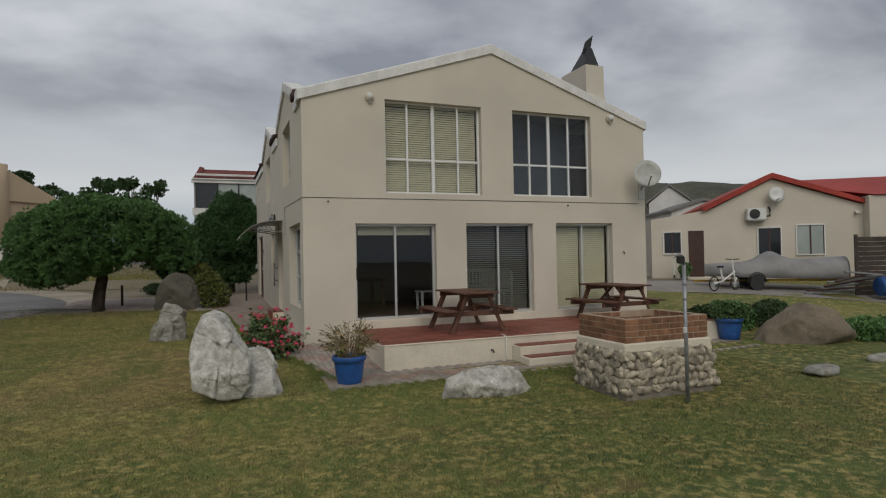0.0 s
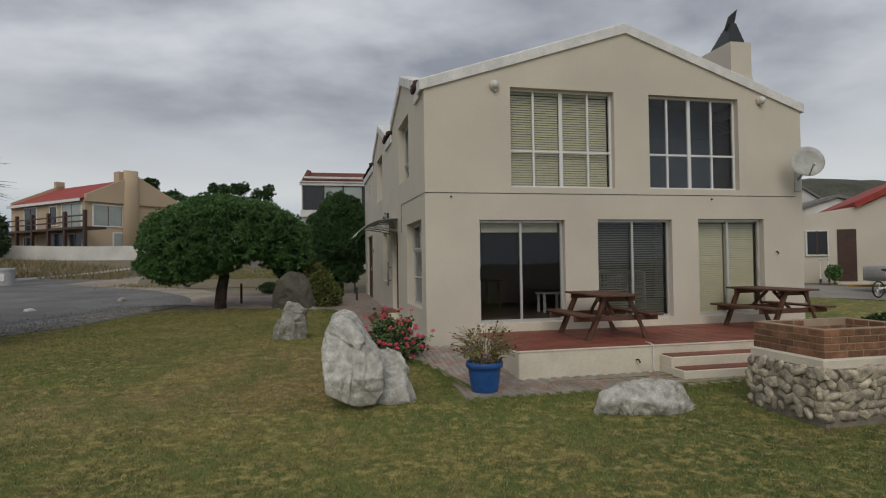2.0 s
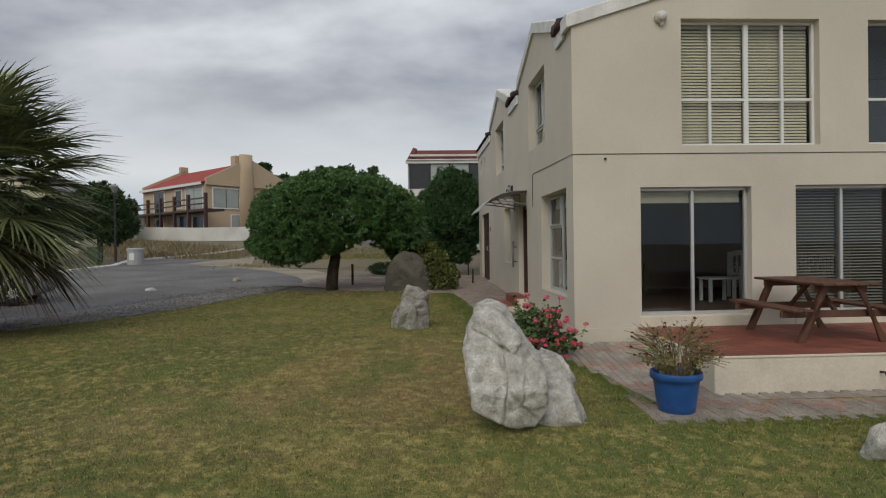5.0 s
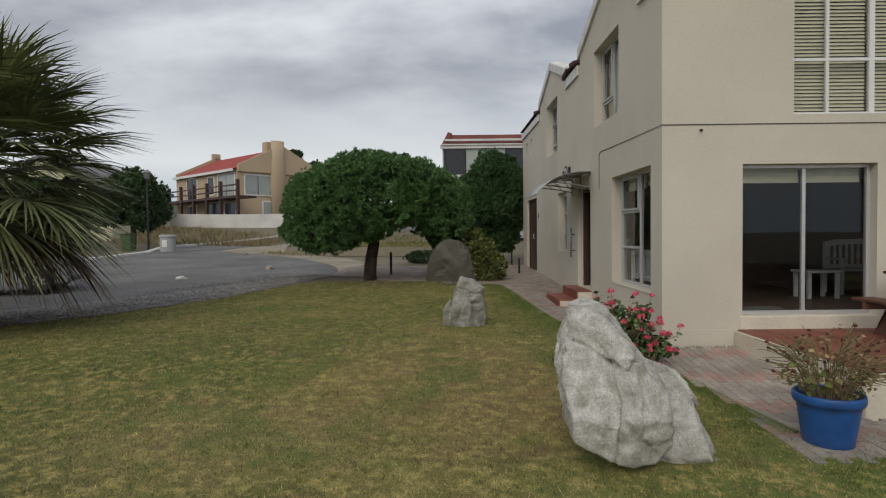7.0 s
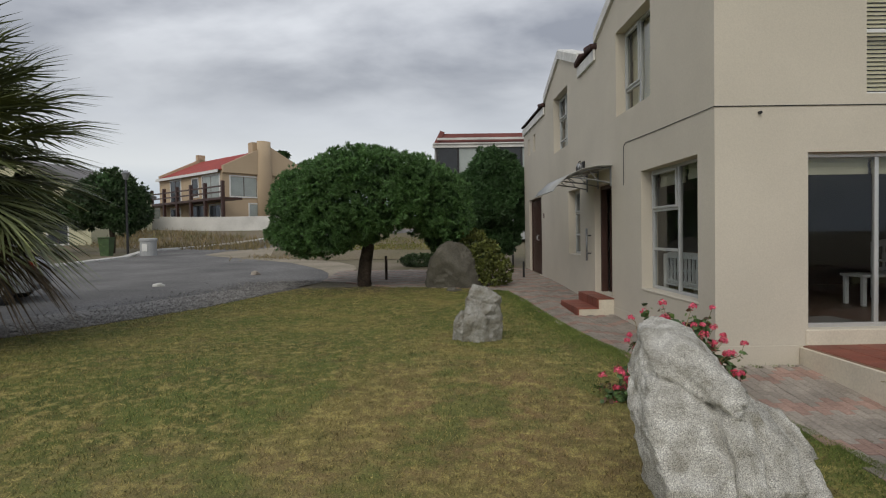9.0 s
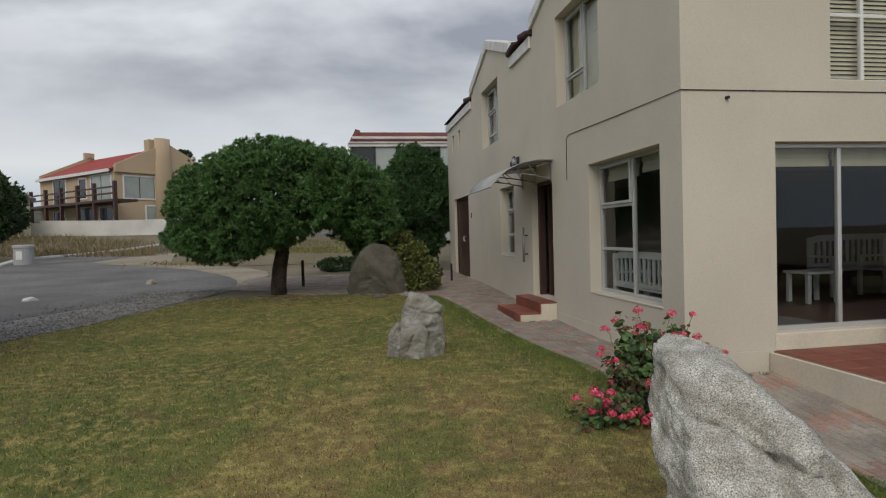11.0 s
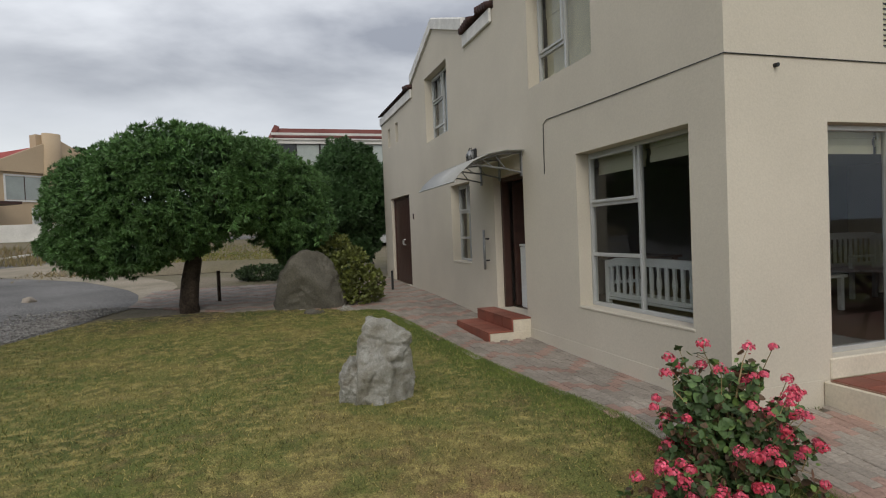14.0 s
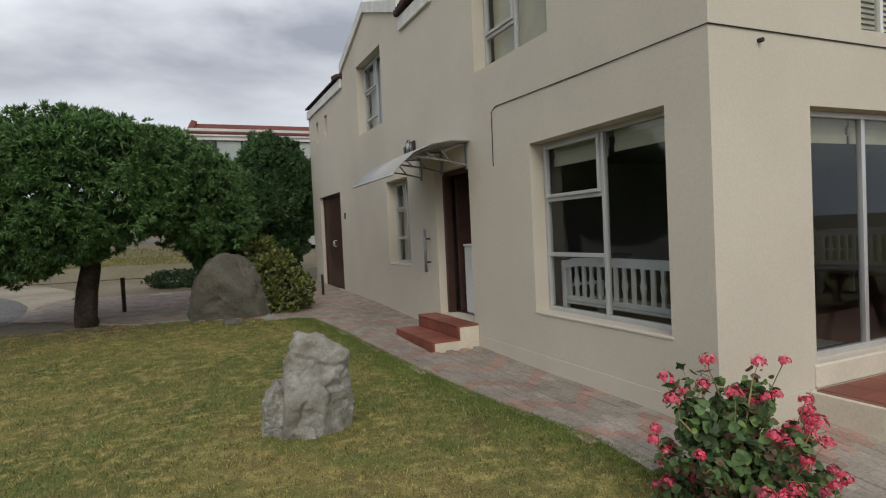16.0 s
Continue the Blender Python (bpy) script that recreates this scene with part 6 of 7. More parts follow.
for k in range(16):
    x = -0.75 + k * 1.42
    w = part("window", Build().box(x - 0.05, x + 0.05, 43.6, 43.69, 5.4, 7.2), BLACK, gh, "dark upright")
    part("pane", Build().box(x + 0.06, x + 1.36, 43.66, 43.68, 5.4, 7.15), PALEPANE if k % 3 else PANE, w)
part("wall_lower", Build().box(-1.0, 22, 43.55, 43.68, 4.9, 5.4), WHITEWALL, gh)

# neighbour's bungalow with a red gable
nb = thing("neighbour_house", "cream single-storey house with red gable roof", "house")
nm = Matrix.Translation((17.19, 18.25, 0.3)) @ Matrix.Rotation(math.radians(-35), 4, "Z") @ Matrix.Scale(0.8, 4)


def yard_z(x, y):
    """Local height of the ground in the neighbour's frame."""
    p = nm @ Vector((x, y, 0))
    return (float(height(p.x, p.y)) - 0.3) / 0.8


part("wall", Build().prism([(0, 0.0), (9.6, 0.0), (9.6, 3.72), (5.65, 5.12), (2.8, 3.72), (0, 3.3)], 0.0, 11.0, nm), PLASTER, nb)
part("extension", Build().box(9.6, 15.0, -0.6, 9, 0.0, 4.1, nm, 0.02), PLASTER, nb)
rb = Build()
rb.rings([[(x, y, z) for x, z in ((2.5, 3.62), (5.65, 5.16), (9.75, 3.72), (9.85, 3.9), (5.65, 5.42), (2.4, 3.85))] for y in (-0.22, 11.2)], nm, True)
part("roof", rb, REDROOF, nb, "red sheet roof")
part("wing_roof", Build().add([(9.8, -0.75, 4.12), (15.2, -0.75, 4.12), (15.2, 4.5, 5.5), (5.7, 4.5, 5.5), (9.8, 4.6, 4.0), (15.2, 4.6, 4.0)], [(0, 1, 2, 3), (3, 2, 5, 4), (0, 3, 4), (1, 5, 2), (0, 4, 5, 1)], nm), REDROOF, nb, "red sheet roof of the wing")
for x0, x1, z0, z1, pn in ((0.6, 1.4, 1.55, 2.62, PANE), (5.0, 6.0, 1.35, 2.72, PANE), (6.72, 7.9, 1.4, 2.8, PALEPANE)):
    far_window(nb, nm, x0, x1, z0, z1, 2, pn, "window", 0.05)
part("door", Build().box(1.78, 2.5, -0.04, 0.0, 0.36, 2.68, nm), DOORWOOD, nb, "dark brown door")
part("step", Build().box(1.6, 2.8, -0.7, -0.001, 0.0, 0.34, nm, 0.01), CREAMPAINT, nb)
ac = thing("air_conditioner", "white outdoor air-conditioning unit on the neighbour's wall", "air conditioner")
part("casing", Build().box(4.45, 5.3, -0.4, -0.06, 3.12, 3.7, nm, 0.02), WHITEPLASTIC, ac)
part("fan_grille", Build().lathe([(0.24, 0), (0.24, 0.02), (0.05, 0.03)], 20, nm @ pose(4.78, -0.4, 3.41, 90)), BLACK, ac, "dark round fan")
part("pipe", Build().tube([tuple(nm @ Vector(p)) for p in ((5.3, -0.2, 3.3), (5.5, -0.2, 3.3), (5.55, -0.1, 3.6), (5.5, -0.03, 3.75))], 0.04, 8), BLACK, ac)
part("bracket", Build().box(4.5, 5.25, -0.4, -0.001, 3.07, 3.11, nm), GALV, ac)
d2 = thing("satellite_dish", "white satellite dish on the neighbour's gable", "satellite dish")
part("reflector", Build().lathe([(0.01, 0), (0.2, 0.03), (0.38, 0.1), (0.39, 0.11), (0.2, 0.045), (0.01, 0.015)], 28, nm @ pose(5.75, -0.3, 4.3, 82, 0, 10), False), WHITEPLASTIC, d2, "", True)
part("arm", Build().tube([tuple(nm @ Vector(p)) for p in ((5.75, 0.0, 4.2), (5.75, -0.35, 4.05), (5.8, -0.7, 4.1))], 0.02, 6), GALV, d2)
nl = thing("wall_lamp", "small white lamp under the neighbour's eaves", "lamp")
part("housing", Build().box(9.2, 9.4, -0.2, -0.05, 3.3, 3.42, nm, 0.01), WHITEPLASTIC, nl)
# concrete yard in front of it
yb = Build()
for i in range(10):
    for j in range(3):
        pts = [nm @ Vector((-9 + 2.4 * (i + a_), -2.2 - 1.5 * (j + c_), 0)) for a_, c_ in ((0, 0), (1, 0), (1, 1), (0, 1))]
        yb.add([(p.x, p.y, float(height(p.x, p.y)) + 0.035) for p in pts], [(0, 1, 2, 3)])
weld(setting("yard", yb, mat("concrete_yard", (0.28, 0.26, 0.235), 0.95, var=0.12, scale=1, fine=20), "grey concrete yard before the neighbour's house", "yard"))

# covered boat on its trailer
bt = thing("boat_trailer", "boat under a grey canvas cover on a yellow road trailer", "boat")
bmx = nm @ pose(4.4, -4.3, yard_z(4.4, -4.3) + 0.03) @ Matrix.Diagonal((0.9, 0.9, 1.15, 1))
rings = []
for k in range(25):
    u = k / 24
    x = -3.0 + 6.0 * u
    w = 1.0 * min(1, (u / 0.22) ** 0.6 if u < 0.22 else 1) * min(1.0, ((1 - u) / 0.05 + 0.6))
    top = 0.95 + 0.35 * math.exp(-((u - 0.47) / 0.1) ** 2) + 0.22 * u
    bot = 0.35 + 0.15 * (1 - u)
    sec = []
    for a_, zz in ((-1, 0.0), (-1.02, 0.35), (-0.9, 0.75), (-0.45, 0.93), (0, 1.0), (0.45, 0.93), (0.9, 0.75), (1.02, 0.35), (1, 0)):
        sec.append((x + 0.02 * noise.noise(Vector((k, a_ * 3, zz))), a_ * w, bot + (top - bot) * zz + 0.04 * noise.noise(Vector((k * 0.7, a_ * 2, 5)))))
    rings.append(sec)
part("cover", Build().rings(rings, bmx, True), TARP, bt, "wrinkled grey canvas cover", True)
part("frame", Build().box(-0.4, 3.2, -0.75, -0.67, 0.3, 0.4, bmx).box(-3.4, 3.2, 0.6, 0.68, 0.26, 0.34, bmx), mat("yellow_paint", (0.45, 0.26, 0.03), 0.5), bt, "yellow painted frame")
for x in (-0.95,):
    for y in (-0.95, 0.95):
        wh = part("wheel", Build().lathe([(0.2, -0.09), (0.29, -0.09), (0.31, -0.06), (0.31, 0.06), (0.29, 0.09), (0.2, 0.09)], 22, bmx @ pose(x, y, 0.28, 90)), BLACK, bt, "black tyre")
        part("rim", Build().lathe([(0.02, 0.06), (0.1, 0.07), (0.2, 0.05), (0.2, -0.05), (0.02, -0.06)], 18, bmx @ pose(x, y, 0.28, 90)), WHITEPLASTIC, wh, "white rim")
        part("mudguard", Build().rings([[tuple(bmx @ Vector((x + r * math.cos(a_), y + s * 0.12, 0.28 + r * math.sin(a_)))) for r, s in ((0.36, -1), (0.36, 1), (0.38, 1), (0.38, -1))] for a_ in [math.pi * k / 8 for k in range(9)]], None, True), BLACK, wh)
# folding bicycle leaning there
bk = thing("bicycle", "white folding bicycle standing by the boat", "bicycle")
kx = nm @ pose(1.7, -6.2, yard_z(1.7, -6.2) + 0.05, 0, 0, 40) @ Matrix.Scale(1.25, 4)
for x in (0.0, 1.02):
    w = part("wheel", Build().rings([[tuple(kx @ Vector((x + (0.22 + 0.022 * math.cos(q)) * math.cos(a_), 0.022 * math.sin(q), 0.245 + (0.22 + 0.022 * math.cos(q)) * math.sin(a_)))) for q in [2 * math.pi * j / 6 for j in range(6)]] for a_ in [2 * math.pi * k / 24 for k in range(25)]]), BLACK, bk, "black tyre")
    sp = Build()
    for k in range(8):
        a_ = math.pi * k / 8
        sp.tube([tuple(kx @ Vector((x + s * 0.2 * math.cos(a_), 0, 0.245 + s * 0.2 * math.sin(a_)))) for s in (-1, 1)], 0.004, 4)
    part("spokes", sp, ALU_GREY, w)
fr = Build()
for pts in (((0, 0, 0.245), (0.42, 0, 0.32), (1.0, 0, 0.62)), ((0.42, 0, 0.3), (0.3, 0, 0.75)), ((1.02, 0, 0.245), (0.93, 0, 0.62), (0.9, 0, 1.02))):
    fr.tube([tuple(kx @ Vector(p)) for p in pts], 0.028, 8)
part("frame", fr, WHITEPLASTIC, bk, "white frame")
part("saddle", Build().box(0.2, 0.42, -0.07, 0.07, 0.76, 0.82, kx, 0.02), BLACK, bk)
part("handlebar", Build().tube([tuple(kx @ Vector(p)) for p in ((0.9, -0.25, 1.03), (0.9, 0, 1.02), (0.9, 0.25, 1.03))], 0.016, 8), BLACK, bk)
# dark timber fence with a blue drum
fn = thing("timber_screen", "tall dark weathered timber screen", "fence")
fo = pose(19.4, 11.5, 0, 0, 0, -25)
gz = float(height(fo.translation.x, fo.translation.y))
for k in range(12):
    part("board", Build().box(0, 4.4, 0, 0.03, gz + 0.02 + k * 0.155, gz + 0.165 + k * 0.155, fo, 0.005), mat("weathered_dark_wood", (0.07, 0.055, 0.045), 0.9, var=0.2, scale=4) if k == 0 else bpy.data.materials["weathered_dark_wood"], fn)
for x in (0.0, 2.2, 4.4):
    part("post", Build().box(x - 0.05, x + 0.05, -0.06, -0.001, gz - 0.2, gz + 1.95, fo, 0.006), bpy.data.materials["weathered_dark_wood"], fn)
dr = thing("plastic_drum", "dark blue plastic drum lying by the screen", "drum")
part("barrel", Build().lathe([(0.25, 0), (0.29, 0.03), (0.3, 0.3), (0.31, 0.33), (0.3, 0.36), (0.3, 0.62), (0.31, 0.65), (0.3, 0.68), (0.29, 0.95), (0.25, 0.98)], 24, fo @ pose(0.2, -0.7, gz + 0.33, 0, 90, 0)), BLUEPOT, dr, "", True)
part("hoop", Build().lathe([(0.312, 0.45), (0.318, 0.47), (0.318, 0.53), (0.312, 0.55)], 24, fo @ pose(0.2, -0.7, gz + 0.33, 0, 90, 0), False), BLACK, dr)
jk = thing("scrap_heap", "pile of dark garden scrap beside the screen", "heap")
for k in range(7):
    part("plank", Build().box(-0.8, 0.8, -0.05, 0.05, 0, 0.05, fo @ pose(-0.9 + 0.1 * k, -0.1 - 0.12 * k, gz + 0.12 + 0.1 * k, random.uniform(-8, 8), random.uniform(-12, 12), random.uniform(-25, 25)), 0.005), DOORWOOD if k % 2 else GALV, jk)

# garden on the right: pot, boulder, shrubs, stepping stones
z2 = float(height(10.75, 8.5))
pot(pose(10.72, 8.5, z2 + 0.02), 1.05)
shrub("geranium", "leafy plant in the second blue pot", [(10.72, 8.5, z2 + 0.62, 0.35, 0.35, 0.2)], 260, 4, 0.07, 0.03, GERLEAF, 41, [[(10.72, 8.5, z2 + 0.4), (10.7, 8.5, z2 + 0.7)]], category="plant")
rock("boulder", "large pale brown boulder among the shrubs", [[(10.9, -0.5), (11.0, -0.1), (11.4, 0.25), (11.95, 0.44), (12.5, 0.28), (12.9, -0.05), (12.95, -0.5)]], 7.7, 0.8, mat("brown_boulder", (0.22, 0.18, 0.13), 0.95, var=0.18, scale=2, fine=35, bump=0.7, fine_var=0.15), 51, facet=0.4)
rock("stepping_stone", "flat pale stepping stone in the lawn", [[(9.2, -0.42), (9.35, -0.33), (9.9, -0.34), (10.05, -0.42), (9.6, -0.5)]], 5.65, 0.25, GRANITE_DARK, 52, sub=4, facet=0.5, rough=0.008)
rock("stepping_stone", "wide flat pale slab in the lawn", [[(10.6, -0.4), (11.0, -0.31), (12.2, -0.32), (12.5, -0.4), (11.6, -0.5)]], 5.8, 0.35, GRANITE_DARK, 53, sub=4, facet=0.5, rough=0.008)
for i, (x, y, r, h) in enumerate(((11.6, 9.6, 0.85, 0.55), (12.9, 9.4, 0.8, 0.5), (13.2, 7.3, 0.7, 0.4), (10.9, 9.3, 0.5, 0.6))):
    z = float(height(x, y))
    shrub("shrub", "low dark green garden shrub", [(x, y, z + h * 0.4, r, r * 0.8, h * 0.6), (x + r * 0.5, y + 0.1, z + h * 0.5, r * 0.6, r * 0.6, h * 0.6)], 900, 5, 0.08, 0.02, LEAF_DARK if i % 2 else LEAF, 60 + i, [[(x, y, z - 0.02), (x, y, z + h * 0.5)]])

# ---- palm ----
def palm():
    rng_ = np.random.default_rng(77)
    t = thing("palm_tree", "fan palm with ragged green and dry hanging leaves", "palm tree")
    bx, by, bz = -8.88, 12.9, float(height(-8.88, 12.9))
    b = Build()
    b.tube([(bx, by, bz - 0.1)] + [(bx + 0.02 * math.sin(k), by, bz + 0.38 * k) for k in range(1, 8)], [0.42, 0.38, 0.34, 0.32, 0.3, 0.3, 0.28, 0.24], 14)
    part("trunk", b, BARK, t, "", True)
    crown = np.array([bx, by, bz + 2.9])
    n = 112
    for i in range(n):
        an = i * 2.39996
        el = math.radians(80 - 130 * (i / (n - 1)) ** 0.95)
        dry = el < math.radians(-36)
        st_len = rng_.uniform(1.1, 1.85)
        dirv = np.array([math.cos(an) * math.cos(el), math.sin(an) * math.cos(el), math.sin(el)])
        hub = crown + dirv * st_len
        hub[2] -= 0.15 * st_len
        side = np.cross(dirv, [0, 0, 1.0])
        side /= np.linalg.norm(side)
        up = np.cross(side, dirv)
        v, f = [], []
        m_ = 42
        for k in range(m_):
            a_ = math.radians(-150 + 300 * k / (m_ - 1)) * 0.62
            d = dirv * math.cos(a_) + side * math.sin(a_) + up * 0.12 * abs(math.sin(a_)) + 0.03 * rng_.normal(size=3)
            d /= np.linalg.norm(d)
            L = (1.5 - 0.35 * abs(a_) / 1.7) * rng_.uniform(0.9, 1.1)
            wv = np.cross(d, up + 0.3 * rng_.normal(size=3))
            wv /= np.linalg.norm(wv)
            k0 = len(v)
            pts = [(0.0, 0.008), (0.35, 0.027), (0.65, 0.019), (1.0, 0.002)]
            sag = 0.38 if not dry else 0.6
            for s, w in pts:
                c = hub + d * L * s - np.array([0, 0, sag * L * max(0, s - 0.25) ** 2])
                v += [c - wv * w, c + wv * w]
            f += [(k0 + 2 * j, k0 + 2 * j + 1, k0 + 2 * j + 3, k0 + 2 * j + 2) for j in range(3)]
        lf = raw("leaf", [tuple(p) for p in v], f, PALMDRY if dry else PALMLEAF, t)
        stb = Build().tube([tuple(crown), tuple(crown + dirv * st_len * 0.6), tuple(hub)], [0.018, 0.014, 0.008], 5)
        part("stalk", stb, PALMDRY if dry else PALMLEAF, lf)


palm()


# ---- silver car at the road edge ----
def car(m):
    t = thing("car", "silver hatchback parked on the road edge", "car", m)
    SILVER = mat("silver_car_paint", (0.27, 0.28, 0.29), 0.35, 0.5, var=0.02, bump=0)
    prof = [(-1.95, 0.32), (-2.0, 0.6), (-1.9, 0.82), (-1.15, 0.93), (-0.55, 1.36), (0.2, 1.45), (1.1, 1.4), (1.75, 1.0), (1.92, 0.85), (1.95, 0.4), (1.85, 0.25), (-1.8, 0.22)]
    rings = []
    for y, k in ((-0.82, 0.86), (-0.79, 0.97), (-0.6, 1.0), (0.6, 1.0), (0.79, 0.97), (0.82, 0.86)):
        rings.append([(x * (0.97 + 0.03 * k), y * (1 if z < 0.95 else 0.82), 0.22 + (z - 0.22) * (0.95 + 0.05 * k)) for x, z in prof])
    part("body", Build().rings(rings, None, True), SILVER, t, "", False)
    for s in (-1, 1):
        part("side_window", Build().rings([[(x, s * yy, z) for x, z, yy in ((-0.95, 0.95, 0.8), (1.45, 0.98, 0.8), (1.0, 1.32, 0.7), (-0.45, 1.31, 0.7))], [(x, s * (yy + 0.012), z) for x, z, yy in ((-0.95, 0.95, 0.8), (1.45, 0.98, 0.8), (1.0, 1.32, 0.7), (-0.45, 1.31, 0.7))]], None, True), BLACK, t, "dark side glass")
        part("door_line", Build().box(0.18, 0.2, s * 0.825 - 0.004, s * 0.825 + 0.004, 0.3, 0.93), BLACK, t)
        for x in (-1.25, 1.28):
            w = part("wheel", Build().lathe([(0.17, -0.09), (0.28, -0.1), (0.305, -0.07), (0.305, 0.07), (0.28, 0.1), (0.17, 0.09)], 26, pose(x, s * 0.76, 0.305, 90)), BLACK, t, "black tyre", True)
            rim = Build().lathe([(0.05, 0.09), (0.06, 0.1), (0.19, 0.085), (0.2, 0.06), (0.2, -0.06), (0.05, -0.09)], 22, pose(x, s * 0.76, 0.305, 90))
            part("rim", rim, ALU_GREY, w, "silver rim")
            holes = Build()
            for k in range(8):
                a_ = 2 * math.pi * k / 8
                holes.lathe([(0.028, -0.112), (0.028, 0.112)], 8, pose(x + 0.135 * math.cos(a_), s * 0.76, 0.305 + 0.135 * math.sin(a_), 90))
            part("rim_hole", holes, BLACK, w)
    part("rear_light", Build().box(1.86, 1.97, -0.78, -0.55, 0.75, 0.95, None, 0.01), mat("red_lens", (0.3, 0.01, 0.01), 0.2), t, "red lens")
    return t


cz_ = float(height(-11.4, 17.2)) + 0.045
car(pose(-12.2, 17.7, cz_, 0, 0, 20))

# ---- street furniture and far planting ----
def lamp_post(x, y, h):
    z = float(height(x, y))
    t = thing("street_lamp", "dark green street lamp with lantern head", "street lamp")
    part("pole", Build().tube([(x, y, z - 0.1), (x, y, z + h)], [0.07, 0.05], 8), BLACK, t)
    part("lantern", Build().lathe([(0.1, 0), (0.22, 0.35), (0.24, 0.36), (0.05, 0.5)], 8, pose(x, y, z + h)), GALV, t, "pale lantern")


lamp_post(-17.6, 36.2, 4.1)
x, y = -16.4, 36.0
z = float(height(x, y))
ut = thing("utility_box", "pale grey cylindrical service box at the road edge", "service box")
part("body", Build().lathe([(0.42, -0.1), (0.42, 0.78), (0.46, 0.8), (0.46, 0.9), (0.38, 0.95)], 20, pose(x, y, z)), GREYWALL, ut)
part("panel", Build().box(-0.14, 0.14, -0.435, -0.40, 0.25, 0.65, pose(x, y, z), 0.01), WHITEPLASTIC, ut)
x, y = -18.9, 36.5
z = float(height(x, y))
wbn = thing("wheelie_bin", "dark green wheeled bin by the lamp", "bin")
part("body", Build().rings([[(x - w, y - w, q), (x + w, y - w, q), (x + w, y + w, q), (x - w, y + w, q)] for q, w in ((z, 0.22), (z + 0.95, 0.3))], None, True), LEAF_DARK, wbn)
part("lid", Build().box(x - 0.32, x + 0.32, y - 0.34, y + 0.3, z + 0.955, z + 1.02, None, 0.02), LEAF_DARK, wbn)


def far_tree(name, label, x, y, h, lobes, count, m, seed, length=0.35, width=0.07, trunk_h=0.4, r=0.2):
    z = float(height(x, y))
    ls = [(x + a_, y + b_, z + c_, d_, e_, f_) for a_, b_, c_, d_, e_, f_ in lobes]
    forks = [[((x + l[0]) / 2, (y + l[1]) / 2, (z + h * trunk_h + l[2]) / 2), (l[0], l[1], l[2])] for l in ls]
    tree(name, label, None, [(x, y, z - 0.2), (x + 0.1, y, z + h * trunk_h * 0.5), (x, y, z + h * trunk_h)], r, r * 0.6, forks, ls, count, m, seed, length, width, 6, 0.3)


far_tree("tree", "dense dark green tree beside the street lamp", -20.0, 39.0, 4.6, [(0, 0, 3.1, 1.9, 1.8, 1.3), (-1.5, 0.2, 2.6, 1.3, 1.3, 1.0), (1.0, 0.0, 2.3, 1.1, 1.2, 0.9), (0.2, 0, 4.0, 1.1, 1.1, 0.7)], 2200, LEAF_DARK, 91, 0.25, 0.05)
far_tree("tree", "dense dark green tree behind the palm", -25.5, 38.0, 4.6, [(0, 0, 3.0, 2.3, 1.8, 1.3), (1.6, 0.2, 2.5, 1.4, 1.3, 1.0), (-1.4, 0.0, 2.4, 1.3, 1.2, 1.0)], 1800, LEAF_DARK, 92, 0.28, 0.055)
# umbrella pines on the skyline: bare stems under flat crowns
for i, (x, y, top, r) in enumerate(((-25.6, 99.0, 14.9, 1.1), (-22.8, 99.0, 13.1, 0.9), (-18.4, 98.5, 13.0, 2.4), (-14.6, 98.0, 14.3, 1.0), (-11.2, 97.8, 14.7, 1.1), (-8.0, 97.4, 14.1, 1.2), (-11.8, 96.8, 12.1, 2.4), (-59.0, 98.5, 12.4, 3.2))):
    h = top - float(height(x, y))
    rp = random.Random(300 + i)
    lobes_ = [(rp.uniform(-1.25, 1.25) * r, rp.uniform(-1, 1) * r, h - 0.3 - rp.uniform(0, 1.3), r * rp.uniform(0.35, 0.7), r * 0.6, rp.uniform(0.22, 0.4)) for _ in range(7)]
    far_tree("umbrella_pine", "tall pine with flat spreading crown on the skyline", x, y, h, lobes_, 260, LEAF_DARK, 100 + i, 0.36, 0.08, 0.6, 0.13)


def simple_house(name, label, m, L, D, eave, ridge, wallm, roofm, windows):
    t = thing(name, label, "house")
    part("wall", Build().prism([(0, 0), (L, 0), (L, eave), (L / 2, ridge), (0, eave)], 0, D, m), wallm, t)
    part("roof", Build().rings([[(x, y, z) for x, z in ((-0.3, eave - 0.1), (L / 2, ridge + 0.05), (L + 0.3, eave - 0.1), (L + 0.3, eave + 0.12), (L / 2, ridge + 0.3), (-0.3, eave + 0.12))] for y in (-0.3, D + 0.3)], m, True), roofm, t)
    for x0, x1, z0, z1 in windows:
        far_window(t, m, x0, x1, z0, z1, 2, PANE, "window", 0.08)


h_ = lambda x, y: float(height(x, y))
GREYROOF = mat("grey_roof", (0.2, 0.19, 0.185), 0.8, var=0.1)
simple_house("white_house", "white gabled cottage with grey roof behind the neighbour", pose(49, 55, h_(49, 55), 0, 0, -42), 4.6, 9, 3.0, 4.9, WHITEWALL, GREYROOF, ((0.8, 1.6, 1.0, 2.0), (2.9, 3.7, 1.0, 2.0)))
simple_house("grey_house", "pale two-storey house with grey roof behind the neighbour", pose(38.0, 39.5, h_(38, 39.5), 0, 0, -25), 5.5, 8, 3.5, 4.3, WHITEWALL, GREYROOF, ((0.8, 1.8, 1.9, 3.0), (3.4, 4.4, 1.9, 3.0)))
simple_house("white_house", "white gabled house with brown roof", pose(42.3, 37.2, h_(42.3, 37.2), 0, 0, -40), 4.2, 9, 4.0, 5.1, WHITEWALL, GREYROOF, ((1.2, 2.4, 2.3, 3.5),))
